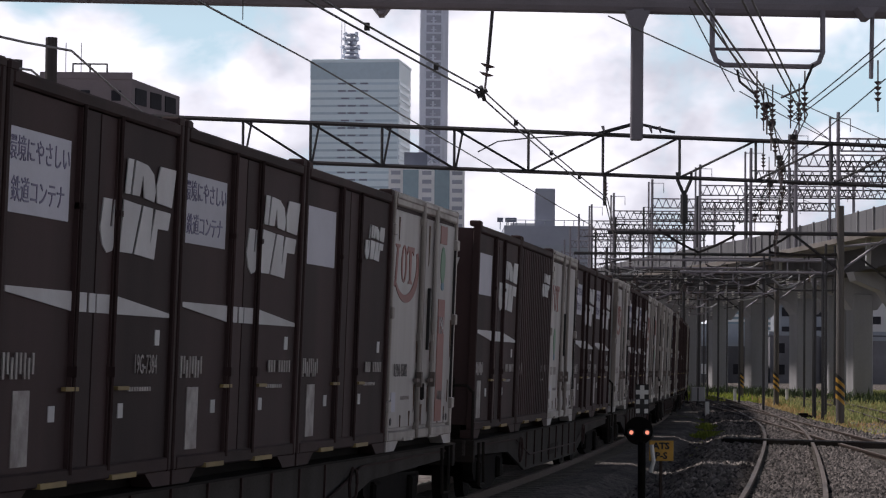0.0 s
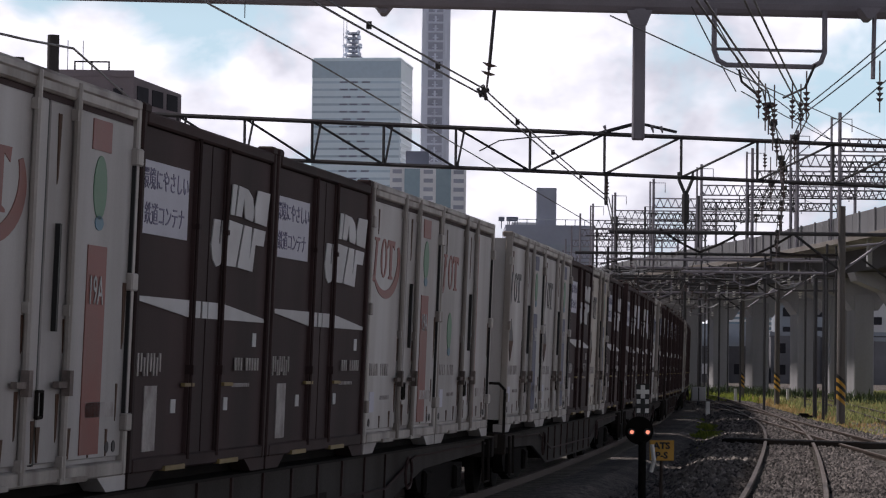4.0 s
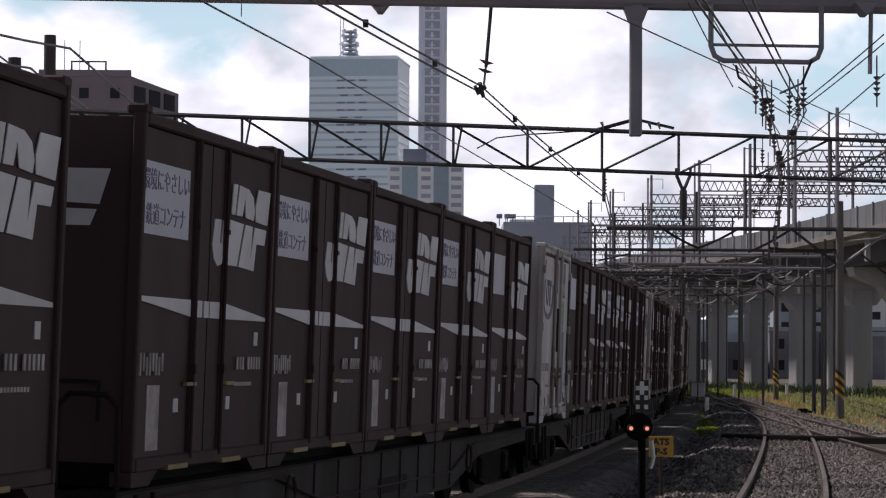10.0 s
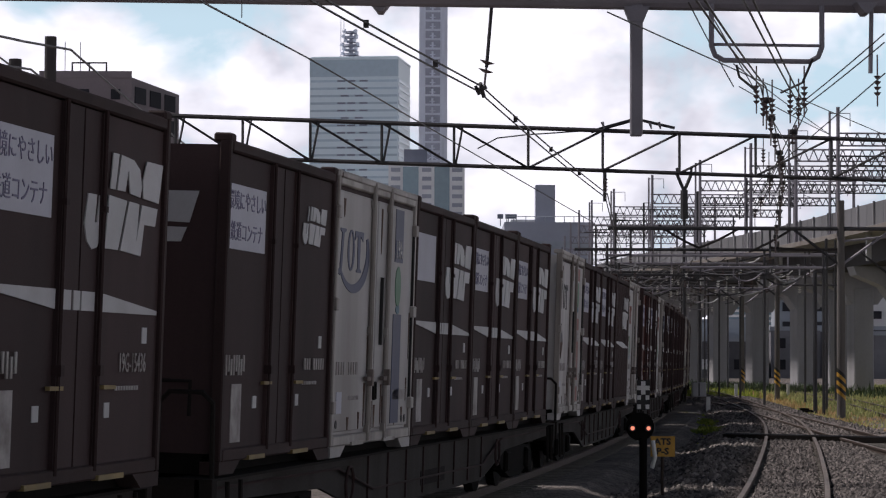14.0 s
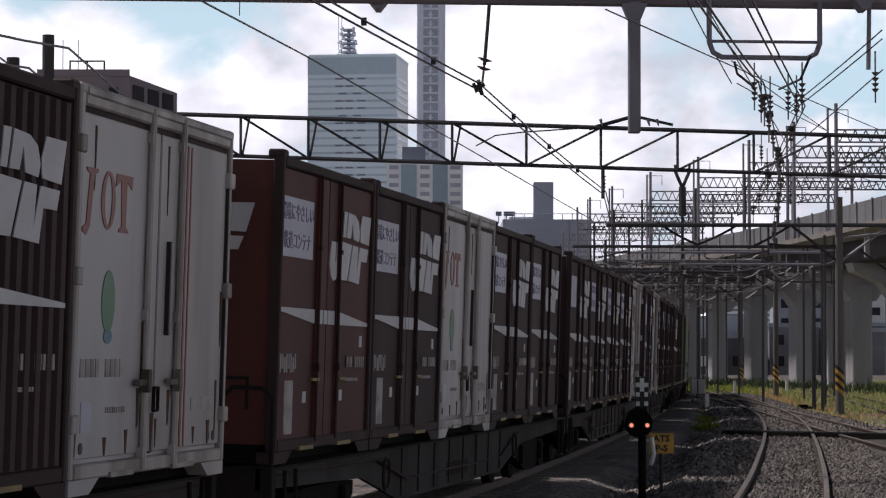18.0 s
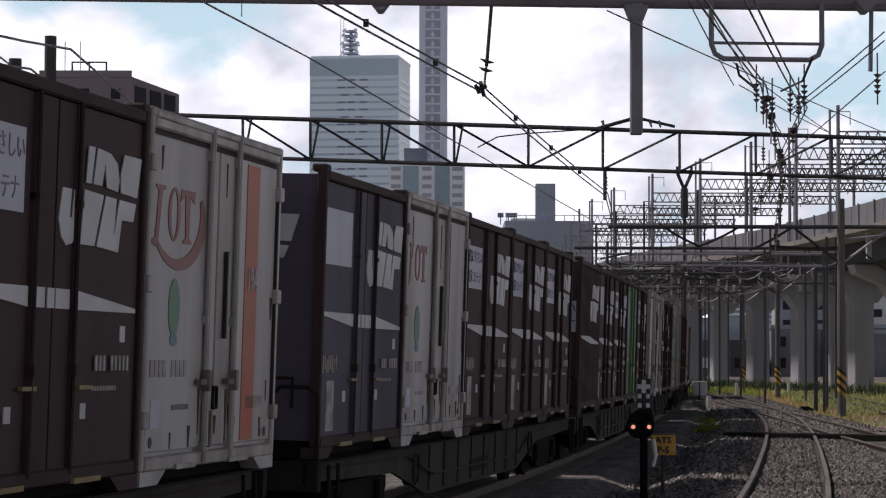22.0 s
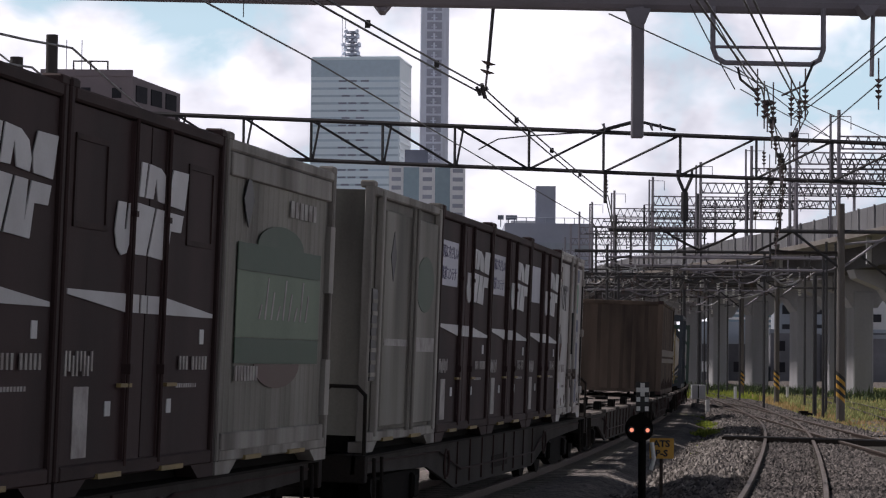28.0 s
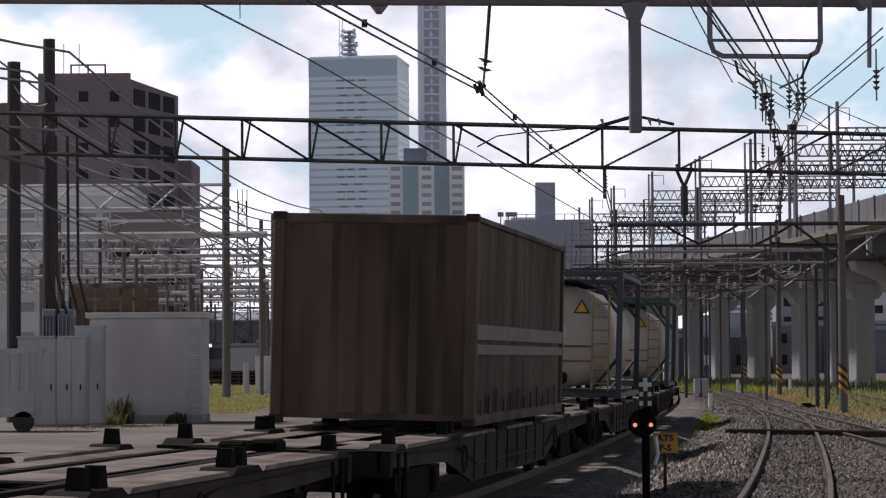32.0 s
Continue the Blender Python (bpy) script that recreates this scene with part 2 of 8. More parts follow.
M = dict(
    ballast=gravel_material("ballast", (0.050, 0.043, 0.039), (0.26, 0.223, 0.202), 14.0),
    dirt=gravel_material("packed_gravel", (0.06, 0.05, 0.043), (0.20, 0.17, 0.148), 13.0),
    stone=island_material("ballast_stone", (0.024, 0.021, 0.020), (0.27, 0.235, 0.217)),
    pale_stone=island_material("scattered_stone", (0.06, 0.05, 0.042), (0.36, 0.32, 0.29)),
    grass=island_material("grass_blade", (0.15, 0.18, 0.06), (0.48, 0.49, 0.20), leafy=True),
    weed=island_material("fresh_weed", (0.14, 0.20, 0.03), (0.38, 0.42, 0.07), leafy=True),
    hut_weed=island_material("weathered_weed", (0.07, 0.075, 0.035), (0.20, 0.19, 0.09), leafy=True),
    dry=island_material("dry_grass", (0.37, 0.23, 0.10), (0.58, 0.43, 0.22), leafy=True),
    rail=surface("rail_steel", (0.050, 0.033, 0.026), 0.7, 0.2, dirt=(0.045, 0.03, 0.022)),
    rail_top=surface("rail_head", (0.20, 0.165, 0.145), 0.5, 0.3, vary=0.15, dirt=(0.06, 0.045, 0.04), spec=0.25),
    sleeper=surface("concrete_sleeper", (0.20, 0.185, 0.165), 0.9, scale=4),
    brown=surface("container_brown", (0.062, 0.038, 0.038), 0.7, 0.0, vary=0.12, scale=1.1, fine=60, dirt=(0.027, 0.018, 0.018), dirt_amount=0.75, streak=True, per_object=0.18, bump=0.05, spec=0.18),
    brown_dark=surface("container_frame_brown", (0.054, 0.033, 0.032), 0.7, vary=0.15, scale=1.5, dirt=(0.020, 0.014, 0.013), dirt_amount=0.6, streak=True, per_object=0.1, bump=0.05, spec=0.15),
    red_brown=surface("container_red_brown", (0.115, 0.036, 0.030), 0.65, vary=0.12, scale=1.2, dirt=(0.04, 0.022, 0.019), dirt_amount=0.6, streak=True, bump=0.05, spec=0.2),
    purple=surface("container_purple", (0.095, 0.082, 0.118), 0.65, vary=0.12, scale=1.2, dirt=(0.033, 0.027, 0.04), dirt_amount=0.6, streak=True, bump=0.05, spec=0.2),
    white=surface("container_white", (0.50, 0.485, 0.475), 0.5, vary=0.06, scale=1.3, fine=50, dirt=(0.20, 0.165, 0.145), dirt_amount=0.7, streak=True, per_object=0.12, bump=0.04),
    white_rib=surface("container_white_frame", (0.44, 0.41, 0.38), 0.5, vary=0.1, scale=2.4, dirt=(0.10, 0.07, 0.05), dirt_amount=0.8, streak=True, bump=0.04),
    green=surface("container_green", (0.10, 0.19, 0.085), 0.6, vary=0.1, scale=1.2, dirt=(0.05, 0.08, 0.04), dirt_amount=0.6, streak=True, bump=0.05, spec=0.2),
    grey_white=surface("container_grey_white", (0.30, 0.285, 0.25), 0.65, vary=0.14, scale=1.0, dirt=(0.05, 0.044, 0.037), dirt_amount=0.9, streak=True, bump=0.05, spec=0.2),
    tan=surface("container_tan", (0.135, 0.10, 0.078), 0.7, vary=0.12, scale=1.5, dirt=(0.035, 0.027, 0.023), dirt_amount=0.9, streak=True, bump=0.04, spec=0.15),
    decal=surface("white_decal", (0.55, 0.55, 0.56), 0.5, vary=0.08, scale=2.2, dirt=(0.38, 0.36, 0.36), bump=0, per_object=0.1),
    sticker=surface("pale_sticker", (0.50, 0.505, 0.58), 0.5, vary=0.06, scale=2.2, dirt=(0.40, 0.40, 0.46), bump=0, per_object=0.1),
    sticker_ink=surface("sticker_print", (0.20, 0.19, 0.30), 0.6, vary=0.1, bump=0),
    faded=surface("faded_lettering", (0.42, 0.39, 0.38), 0.6, vary=0.2, scale=5, dirt=(0.14, 0.11, 0.10), dirt_amount=0.7, bump=0),
    navy=surface("navy_print", (0.035, 0.045, 0.115), 0.5, vary=0.1, dirt=(0.06, 0.065, 0.11), bump=0),
    ink=surface("dark_print", (0.028, 0.026, 0.03), 0.5, vary=0.1, dirt=(0.06, 0.055, 0.05), bump=0),
    red_print=surface("red_print", (0.24, 0.06, 0.045), 0.5, vary=0.1, dirt=(0.2, 0.1, 0.08), bump=0),
    orange_print=surface("orange_print", (0.44, 0.085, 0.028), 0.5, vary=0.1, dirt=(0.3, 0.12, 0.06), bump=0),
    green_print=surface("green_print", (0.08, 0.22, 0.12), 0.5, vary=0.1, dirt=(0.14, 0.24, 0.16), bump=0),
    blue_print=surface("teal_print", (0.08, 0.20, 0.28), 0.5, vary=0.1, dirt=(0.14, 0.24, 0.28), bump=0),
    steel=surface("dirty_steel", (0.020, 0.018, 0.017), 0.8, 0.0, vary=0.35, scale=3, dirt=(0.026, 0.019, 0.015), dirt_amount=0.5, spec=0.08),
    steel_top=surface("worn_deck_steel", (0.25, 0.21, 0.19), 0.7, 0.1, vary=0.25, scale=1.4, dirt=(0.055, 0.04, 0.034), dirt_amount=0.85, spec=0.2),
    sill=surface("grimy_sill", (0.066, 0.061, 0.058), 0.85, 0.0, vary=0.35, scale=1.5, dirt=(0.034, 0.029, 0.026), dirt_amount=0.7, streak=True, spec=0.08),
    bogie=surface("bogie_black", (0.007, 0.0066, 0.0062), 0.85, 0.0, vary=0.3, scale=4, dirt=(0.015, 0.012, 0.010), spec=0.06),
    gear=surface("gantry_grey", (0.23, 0.215, 0.245), 0.6, 0.1, vary=0.12, scale=1.2, dirt=(0.14, 0.13, 0.145)),
    gear_dark=surface("gantry_dark", (0.05, 0.048, 0.052), 0.6, 0.3, vary=0.15, scale=1.2),
    gear_pale=surface("gantry_pale", (0.44, 0.44, 0.45), 0.6, 0.2, vary=0.18, scale=1.0, dirt=(0.17, 0.16, 0.16)),
    wire=surface("copper_wire", (0.035, 0.03, 0.03), 0.5, 0.4, vary=0.1, bump=0),
    insulator=surface("insulator", (0.13, 0.10, 0.10), 0.25, vary=0.1, bump=0),
    pole=surface("concrete_pole", (0.135, 0.122, 0.115), 0.85, vary=0.14, scale=0.8, dirt=(0.07, 0.062, 0.058), streak=True),
    pole_dark=surface("dark_pole", (0.055, 0.048, 0.047), 0.8, vary=0.15, scale=0.8, streak=True),
    yellow=surface("yellow_paint", (0.62, 0.34, 0.045), 0.55, vary=0.12, dirt=(0.2, 0.11, 0.02)),
    black=surface("black_paint", (0.018, 0.018, 0.018), 0.55, vary=0.15),
    concrete=surface("viaduct_concrete", (0.34, 0.335, 0.345), 0.9, vary=0.08, scale=0.35, fine=6, dirt=(0.16, 0.155, 0.162), dirt_amount=0.65, streak=True, bump=0.1),
    # darker than the deck concrete: shade under the overhang is put in
    girder=surface("weathered_shaded_girder", (0.085, 0.083, 0.088), 0.9, vary=0.12, scale=0.3, fine=5, dirt=(0.045, 0.043, 0.045), dirt_amount=0.8, streak=True, bump=0.1, spec=0.1),
    parapet=surface("parapet_panel", (0.135, 0.135, 0.145), 0.85, vary=0.08, scale=0.6, dirt=(0.085, 0.084, 0.088), streak=True, per_object=0.12),
    apron=surface("yard_concrete", (0.19, 0.172, 0.158), 0.92, vary=0.28, scale=0.35, fine=9, dirt=(0.10, 0.08, 0.064), dirt_amount=0.75),
    hut=surface("hut_white", (0.56, 0.54, 0.54), 0.75, vary=0.06, scale=0.9, dirt=(0.34, 0.32, 0.31), dirt_amount=0.6, streak=True),
    cabinet=surface("cabinet_grey", (0.44, 0.44, 0.46), 0.5, vary=0.05, scale=1.2, dirt=(0.30, 0.29, 0.29), streak=True),
    wood=surface("timber_panel", (0.20, 0.13, 0.09), 0.85, vary=0.2, scale=1.5, dirt=(0.11, 0.08, 0.062), dirt_amount=0.7, per_object=0.22),
    flat_brown=surface("apartment_tile", (0.235, 0.20, 0.215), 0.85, vary=0.1, scale=0.2, fine=5, dirt=(0.165, 0.14, 0.15), spec=0.2),
    pale_wall=surface("pale_wall", (0.68, 0.685, 0.70), 0.8, vary=0.06, scale=0.15, fine=4, dirt=(0.40, 0.40, 0.41)),
    # far tower colours are raised to carry the distance haze
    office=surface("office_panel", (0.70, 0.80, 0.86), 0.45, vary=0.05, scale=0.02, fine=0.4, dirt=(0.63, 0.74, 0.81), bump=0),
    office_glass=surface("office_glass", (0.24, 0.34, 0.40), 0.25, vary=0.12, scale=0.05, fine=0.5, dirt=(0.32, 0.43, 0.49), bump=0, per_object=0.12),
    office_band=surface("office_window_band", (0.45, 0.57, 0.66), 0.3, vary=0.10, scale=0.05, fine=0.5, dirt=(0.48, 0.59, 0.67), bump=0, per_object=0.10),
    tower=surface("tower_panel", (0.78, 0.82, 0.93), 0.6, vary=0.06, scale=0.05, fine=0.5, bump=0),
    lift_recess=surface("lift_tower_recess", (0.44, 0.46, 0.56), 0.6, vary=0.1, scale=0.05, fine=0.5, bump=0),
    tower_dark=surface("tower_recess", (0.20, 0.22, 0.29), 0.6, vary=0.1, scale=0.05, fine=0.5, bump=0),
    glass=surface("window_glass", (0.05, 0.06, 0.07), 0.12, vary=0.2, scale=0.4, fine=2, bump=0, per_object=0.3),
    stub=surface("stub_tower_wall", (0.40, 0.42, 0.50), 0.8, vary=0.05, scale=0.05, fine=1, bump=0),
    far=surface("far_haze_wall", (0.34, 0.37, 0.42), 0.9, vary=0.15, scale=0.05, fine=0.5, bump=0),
    # stands in for the shade inside openings that have no depth
    recess=surface("recess_shade", (0.035, 0.035, 0.042), 0.8, vary=0.2, scale=0.3, fine=2, bump=0, per_object=0.3, spec=0.1),
    # paler than the wall itself, with distance haze in the white
    white_tower=surface("white_tower_wall", (0.86, 0.87, 0.89), 0.7, vary=0.04, scale=0.05, fine=0.5, bump=0),
    far_dark=surface("far_dark_wall", (0.17, 0.17, 0.19), 0.9, vary=0.2, scale=0.2, fine=1, bump=0, per_object=0.35),
    transformer=surface("transformer_grey", (0.22, 0.24, 0.28), 0.5, vary=0.1, scale=1.5, dirt=(0.13, 0.13, 0.15), streak=True),
    cable_grey=surface("weathered_cable", (0.19, 0.185, 0.19), 0.6, 0.2, vary=0.1, bump=0),
    pale_green=surface("pale_green_cladding", (0.55, 0.70, 0.70), 0.6, vary=0.05, scale=0.05, fine=0.5, bump=0),
    gravel_yard=gravel_material("yard_gravel", (0.24, 0.225, 0.21), (0.56, 0.525, 0.48), 8.0),
    ladder=surface("faded_ladder_paint", (0.30, 0.22, 0.085), 0.6, vary=0.15, scale=3, dirt=(0.13, 0.10, 0.06)),
    dome_green=surface("faded_dome_green", (0.06, 0.10, 0.065), 0.6, vary=0.12, scale=1.5, dirt=(0.10, 0.12, 0.09), streak=True, bump=0),
    dome_red=surface("faded_dome_red", (0.105, 0.06, 0.05), 0.6, vary=0.12, scale=1.5, dirt=(0.13, 0.09, 0.07), streak=True, bump=0),
    grey_rib=surface("grimy_grey_frame", (0.36, 0.34, 0.31), 0.65, vary=0.12, scale=2.0, dirt=(0.06, 0.048, 0.04), dirt_amount=0.85, streak=True, bump=0.04, spec=0.2),
    white_cream=surface("container_cream", (0.50, 0.455, 0.39), 0.5, vary=0.07, scale=1.3, fine=50, dirt=(0.25, 0.19, 0.13), dirt_amount=0.65, streak=True, bump=0.04),
    dome_panel=surface("faded_picture_green", (0.17, 0.225, 0.155), 0.6, vary=0.12, scale=1.2, dirt=(0.09, 0.13, 0.085), streak=True, bump=0),
    turf=surface("dry_turf", (0.40, 0.36, 0.185), 0.95, vary=0.35, scale=0.35, fine=9, dirt=(0.15, 0.19, 0.055), dirt_amount=0.9, bump=0.6, spec=0.05),
    rust=surface("rust_streak", (0.10, 0.052, 0.032), 0.85, vary=0.3, scale=6, dirt=(0.05, 0.03, 0.022), streak=True, bump=0),
    leaf=island_material("leaf", (0.025, 0.045, 0.018), (0.07, 0.10, 0.035)),
    signal_red=glow("signal_lamp", (1.0, 0.30, 0.18), 1.5),
    band_tan=surface("worn_pale_band", (0.24, 0.21, 0.185), 0.7, vary=0.12, scale=1.5, dirt=(0.12, 0.10, 0.085), streak=True, bump=0, spec=0.2),
    headlamp=glow("head_lamp", (1.0, 0.95, 0.85), 3.0),
    signal_white=surface("board_white", (0.72, 0.72, 0.70), 0.5, vary=0.06, dirt=(0.5, 0.48, 0.45)),
    tank=surface("tank_cream", (0.42, 0.38, 0.33), 0.4, vary=0.06, scale=0.8, dirt=(0.28, 0.24, 0.19), streak=True),
    frame_blue=surface("frame_blue_black", (0.03, 0.04, 0.055), 0.5, vary=0.1, dirt=(0.05, 0.05, 0.055)),
    frame_green=surface("frame_green_black", (0.025, 0.06, 0.045), 0.5, vary=0.1, dirt=(0.05, 0.055, 0.05)),
    railcar=surface("railcar_steel", (0.30, 0.31, 0.33), 0.4, 0.4, vary=0.06, scale=0.5),
)


# ---- building blocks ----
class Geo:
    """Collects boxes, bars and plates into one mesh."""

    def __init__(self):
        self.v, self.f = [], []

    def add(self, verts, faces):
        k = len(self.v)
        self.v += [tuple(p) for p in verts]
        self.f += [tuple(i + k for i in q) for q in faces]
        return self

    def box(self, x0, x1, y0, y1, z0, z1, c=0.0):
        if c <= 0:
            return self.add([(x, y, z) for z in (z0, z1) for y in (y0, y1) for x in (x0, x1)],
                            [(0, 2, 3, 1), (4, 5, 7, 6), (0, 1, 5, 4), (2, 6, 7, 3), (0, 4, 6, 2), (1, 3, 7, 5)])
        b = bmesh.new()
        bmesh.ops.create_cube(b, size=1, matrix=Matrix.Translation(((x0 + x1) / 2, (y0 + y1) / 2, (z0 + z1) / 2)) @ Matrix.Diagonal((x1 - x0, y1 - y0, z1 - z0, 1)))
        bmesh.ops.bevel(b, geom=b.edges[:], offset=c, segments=1, affect="EDGES")
        b.verts.index_update()
        self.add([p.co[:] for p in b.verts], [[w.index for w in q.verts] for q in b.faces])
        b.free()
        return self

    def bar(self, a, b, r, n=6, r2=None):
        a, b = Vector(a), Vector(b)
        d = (b - a).normalized()
        side = d.orthogonal().normalized()
        up = d.cross(side)
        r2 = r if r2 is None else r2
        ring = [(math.cos(2 * math.pi * (i + 0.5) / n), math.sin(2 * math.pi * (i + 0.5) / n)) for i in range(n)]
        verts = [a + (side * c + up * s) * r for c, s in ring] + [b + (side * c + up * s) * r2 for c, s in ring]
        faces = [(i, (i + 1) % n, n + (i + 1) % n, n + i) for i in range(n)] + [tuple(range(n - 1, -1, -1)), tuple(range(n, 2 * n))]
        return self.add(verts, faces)

    def path(self, pts, r, n=6):
        """One bent rod through the points."""
        pts = [Vector(q) for q in pts]
        dirs = [(b - a).normalized() for a, b in zip(pts, pts[1:])]
        side = dirs[0].orthogonal().normalized()
        verts = []
        for i, q in enumerate(pts):
            d = dirs[min(i, len(dirs) - 1)] + dirs[max(i - 1, 0)]
            d = d.normalized() if d.length > 0.01 else dirs[max(i - 1, 0)]
            side = (side - d * side.dot(d)).normalized()
            up = d.cross(side)
            verts += [q + (side * math.cos(2 * math.pi * k / n) + up * math.sin(2 * math.pi * k / n)) * r for k in range(n)]
        m = len(pts)
        faces = [(i * n + k, i * n + (k + 1) % n, (i + 1) * n + (k + 1) % n, (i + 1) * n + k) for i in range(m - 1) for k in range(n)]
        return self.add(verts, faces + [tuple(range(n - 1, -1, -1)), tuple(range((m - 1) * n, m * n))])

    def ribbed(self, x0, x1, count, share, y_out, y_in, z0, z1, slope=0.15):
        """A pressed sheet in the x, z plane with upright ribs towards -y."""
        step = (x1 - x0) / count
        row = [(x0, y_in)]
        for i in range(count):
            a = x0 + step * i + step * (1 - share) / 2
            b = a + step * share
            s = step * slope
            row += [(a, y_in), (a + s, y_out), (b - s, y_out), (b, y_in)]
        row.append((x1, y_in))
        n = len(row)
        return self.add([(x, y, z) for z in (z0, z1) for x, y in row], [(i, i + 1, n + i + 1, n + i) for i in range(n - 1)])

    def prism(self, poly, y0, y1):
        """poly in x, z, pushed from y0 to y1."""
        n = len(poly)
        verts = [(x, y0, z) for x, z in poly] + [(x, y1, z) for x, z in poly]
        return self.add(verts, [tuple(range(n)), tuple(range(2 * n - 1, n - 1, -1))] + [(i, n + i, n + (i + 1) % n, (i + 1) % n) for i in range(n)])

    def prism_x(self, poly, x0, x1):
        """poly in y, z, pushed from x0 to x1."""
        n = len(poly)
        verts = [(x0, y, z) for y, z in poly] + [(x1, y, z) for y, z in poly]
        return self.add(verts, [tuple(range(n - 1, -1, -1)), tuple(range(n, 2 * n))] + [(i, (i + 1) % n, n + (i + 1) % n, n + i) for i in range(n)])

    def mesh(self, name, material):
        me = bpy.data.meshes.new(name)
        me.from_pydata(self.v, [], self.f)
        me.materials.append(material)
        me.update()
        return me


TINY = {"rust_wear", "number_print", "notice_print", "owner_print", "caption_print", "insulator"}


def part(name, geo, material, parent, label=""):
    me = geo if isinstance(geo, bpy.types.Mesh) else geo.mesh(name, material)
    ob = new(name, me)
    ob.parent = parent
    return tagged(ob, label, kind="stuff" if name in TINY else "")


def thing(name, label, category, group="", kind="", m=None):
    ob = new(name)
    ob.empty_display_size = 0.2
    if m is not None:
        ob.matrix_world = m
    return tagged(ob, label, category, group, kind)


def setting(name, geo, material, label="", m=None):
    ob = new(name, geo.mesh(name, material))
    if m is not None:
        ob.matrix_world = m
    return tagged(ob, label, kind="structure")


def ellipse_plain(cx, cz, rx, rz, n=18):
    return [(cx + rx * math.cos(2 * math.pi * i / n), cz + rz * math.sin(2 * math.pi * i / n)) for i in range(n)]


TEXTS = {}


def words_plain(text, size, material, stretch=1.0, bold=0.0):
    """Lettering as a flat mesh in the x, z plane, centred, read from -y."""
    if (text, size) not in TEXTS:
        cu = bpy.data.curves.new("lettering", "FONT")
        cu.offset = bold
        cu.body, cu.size, cu.align_x, cu.align_y, cu.extrude, cu.resolution_u = text, size, "CENTER", "CENTER", 0.002, 2
        ob = new("lettering", cu)
        bpy.context.view_layer.update()
        me = bpy.data.meshes.new_from_object(ob.evaluated_get(bpy.context.evaluated_depsgraph_get()))
        bpy.data.objects.remove(ob)
        me.transform(Matrix.Rotation(radians(90), 4, "X") @ Matrix.Diagonal((stretch, 1, 1, 1)))
        me.materials.clear()
        me.materials.append(material)
        TEXTS[text, size] = me
    return TEXTS[text, size]


# ---- the train's track: heading by arc length, from the near end into the distance ----
KNOTS = (-400, 15, 30, 50, 70, 90, 120, 170, 230, 520)
CURVE = (0.0012, 0.0029, -0.0028, -0.0008, -0.00055, -0.00055, -0.0007, -0.0016, -0.0026, -0.0026)
STEP = 0.5
ARC = np.arange(-400, 520, STEP)
HEAD = np.concatenate(([0], np.cumsum(np.interp(ARC, KNOTS, CURVE)[:-1] * STEP)))
K0 = int((15 + 400) / STEP)
HEAD = HEAD - HEAD[K0] + radians(9.93)
PX = np.cumsum(np.sin(HEAD) * STEP)
PY = np.cumsum(np.cos(HEAD) * STEP)
HALF = 1.22
PX = PX - PX[K0] - 2.609 - HALF * math.cos(HEAD[K0])
PY = PY - PY[K0] + 14.841 + HALF * math.sin(HEAD[K0])


def on_track(s, side=0.0, z=0.0):
    """The pose at arc length s: x along the track, away from the near end; y to its left."""
    a = float(np.interp(s, ARC, HEAD))
    x, y = float(np.interp(s, ARC, PX)), float(np.interp(s, ARC, PY))
    return pose(x - side * math.cos(a), y + side * math.sin(a), z, 0, 0, 90 - math.degrees(a))


# ---- ground and tracks ----
setting("ground", Geo().add([(-3000, -300, -0.32), (3000, -300, -0.32), (3000, 5000, -0.32), (-3000, 5000, -0.32)], [(0, 1, 2, 3)]), M["dirt"],
        "packed grey gravel yard ground reaching the horizon")


def smooth_line(points, step=1.0):
    """A smooth line through plan points, resampled."""
    p = np.array(points, float)
    t = np.concatenate(([0], np.cumsum(np.hypot(*np.diff(p, axis=0).T))))
    s = np.arange(0, t[-1], step)
    q = np.stack([np.interp(s, t, p[:, i]) for i in (0, 1)], 1)
    k = max(3, int(14 / step) | 1)
    pad = np.pad(q, ((k // 2, k // 2), (0, 0)), mode="reflect", reflect_type="odd")
    return np.stack([np.convolve(pad[:, i], np.ones(k) / k, "valid") for i in (0, 1)], 1)


def sweep(line, profile):
    """A mesh swept along a plan line; profile: (offset to the right, z) points, closed."""
    d = np.gradient(line, axis=0)
    d /= np.hypot(d[:, 0], d[:, 1])[:, None]
    g = Geo()
    n = len(profile)
    for (x, y), (dx, dy) in zip(line, d):
        g.v += [(x + o * dy, y - o * dx, z) for o, z in profile]
    for i in range(len(line) - 1):
        for j in range(n):
            a, b = i * n + j, i * n + (j + 1) % n
            g.f.append((a, a + n, b + n, b))
    return g


RAIL = [(-0.072, -0.17), (-0.072, -0.15), (-0.015, -0.13), (-0.015, -0.045), (-0.042, -0.035), (-0.042, 0), (0.042, 0), (0.042, -0.035), (0.015, -0.045), (0.015, -0.13), (0.072, -0.15), (0.072, -0.17)]


def rail_shape(o):
    return [(o + a, b) for a, b in RAIL]


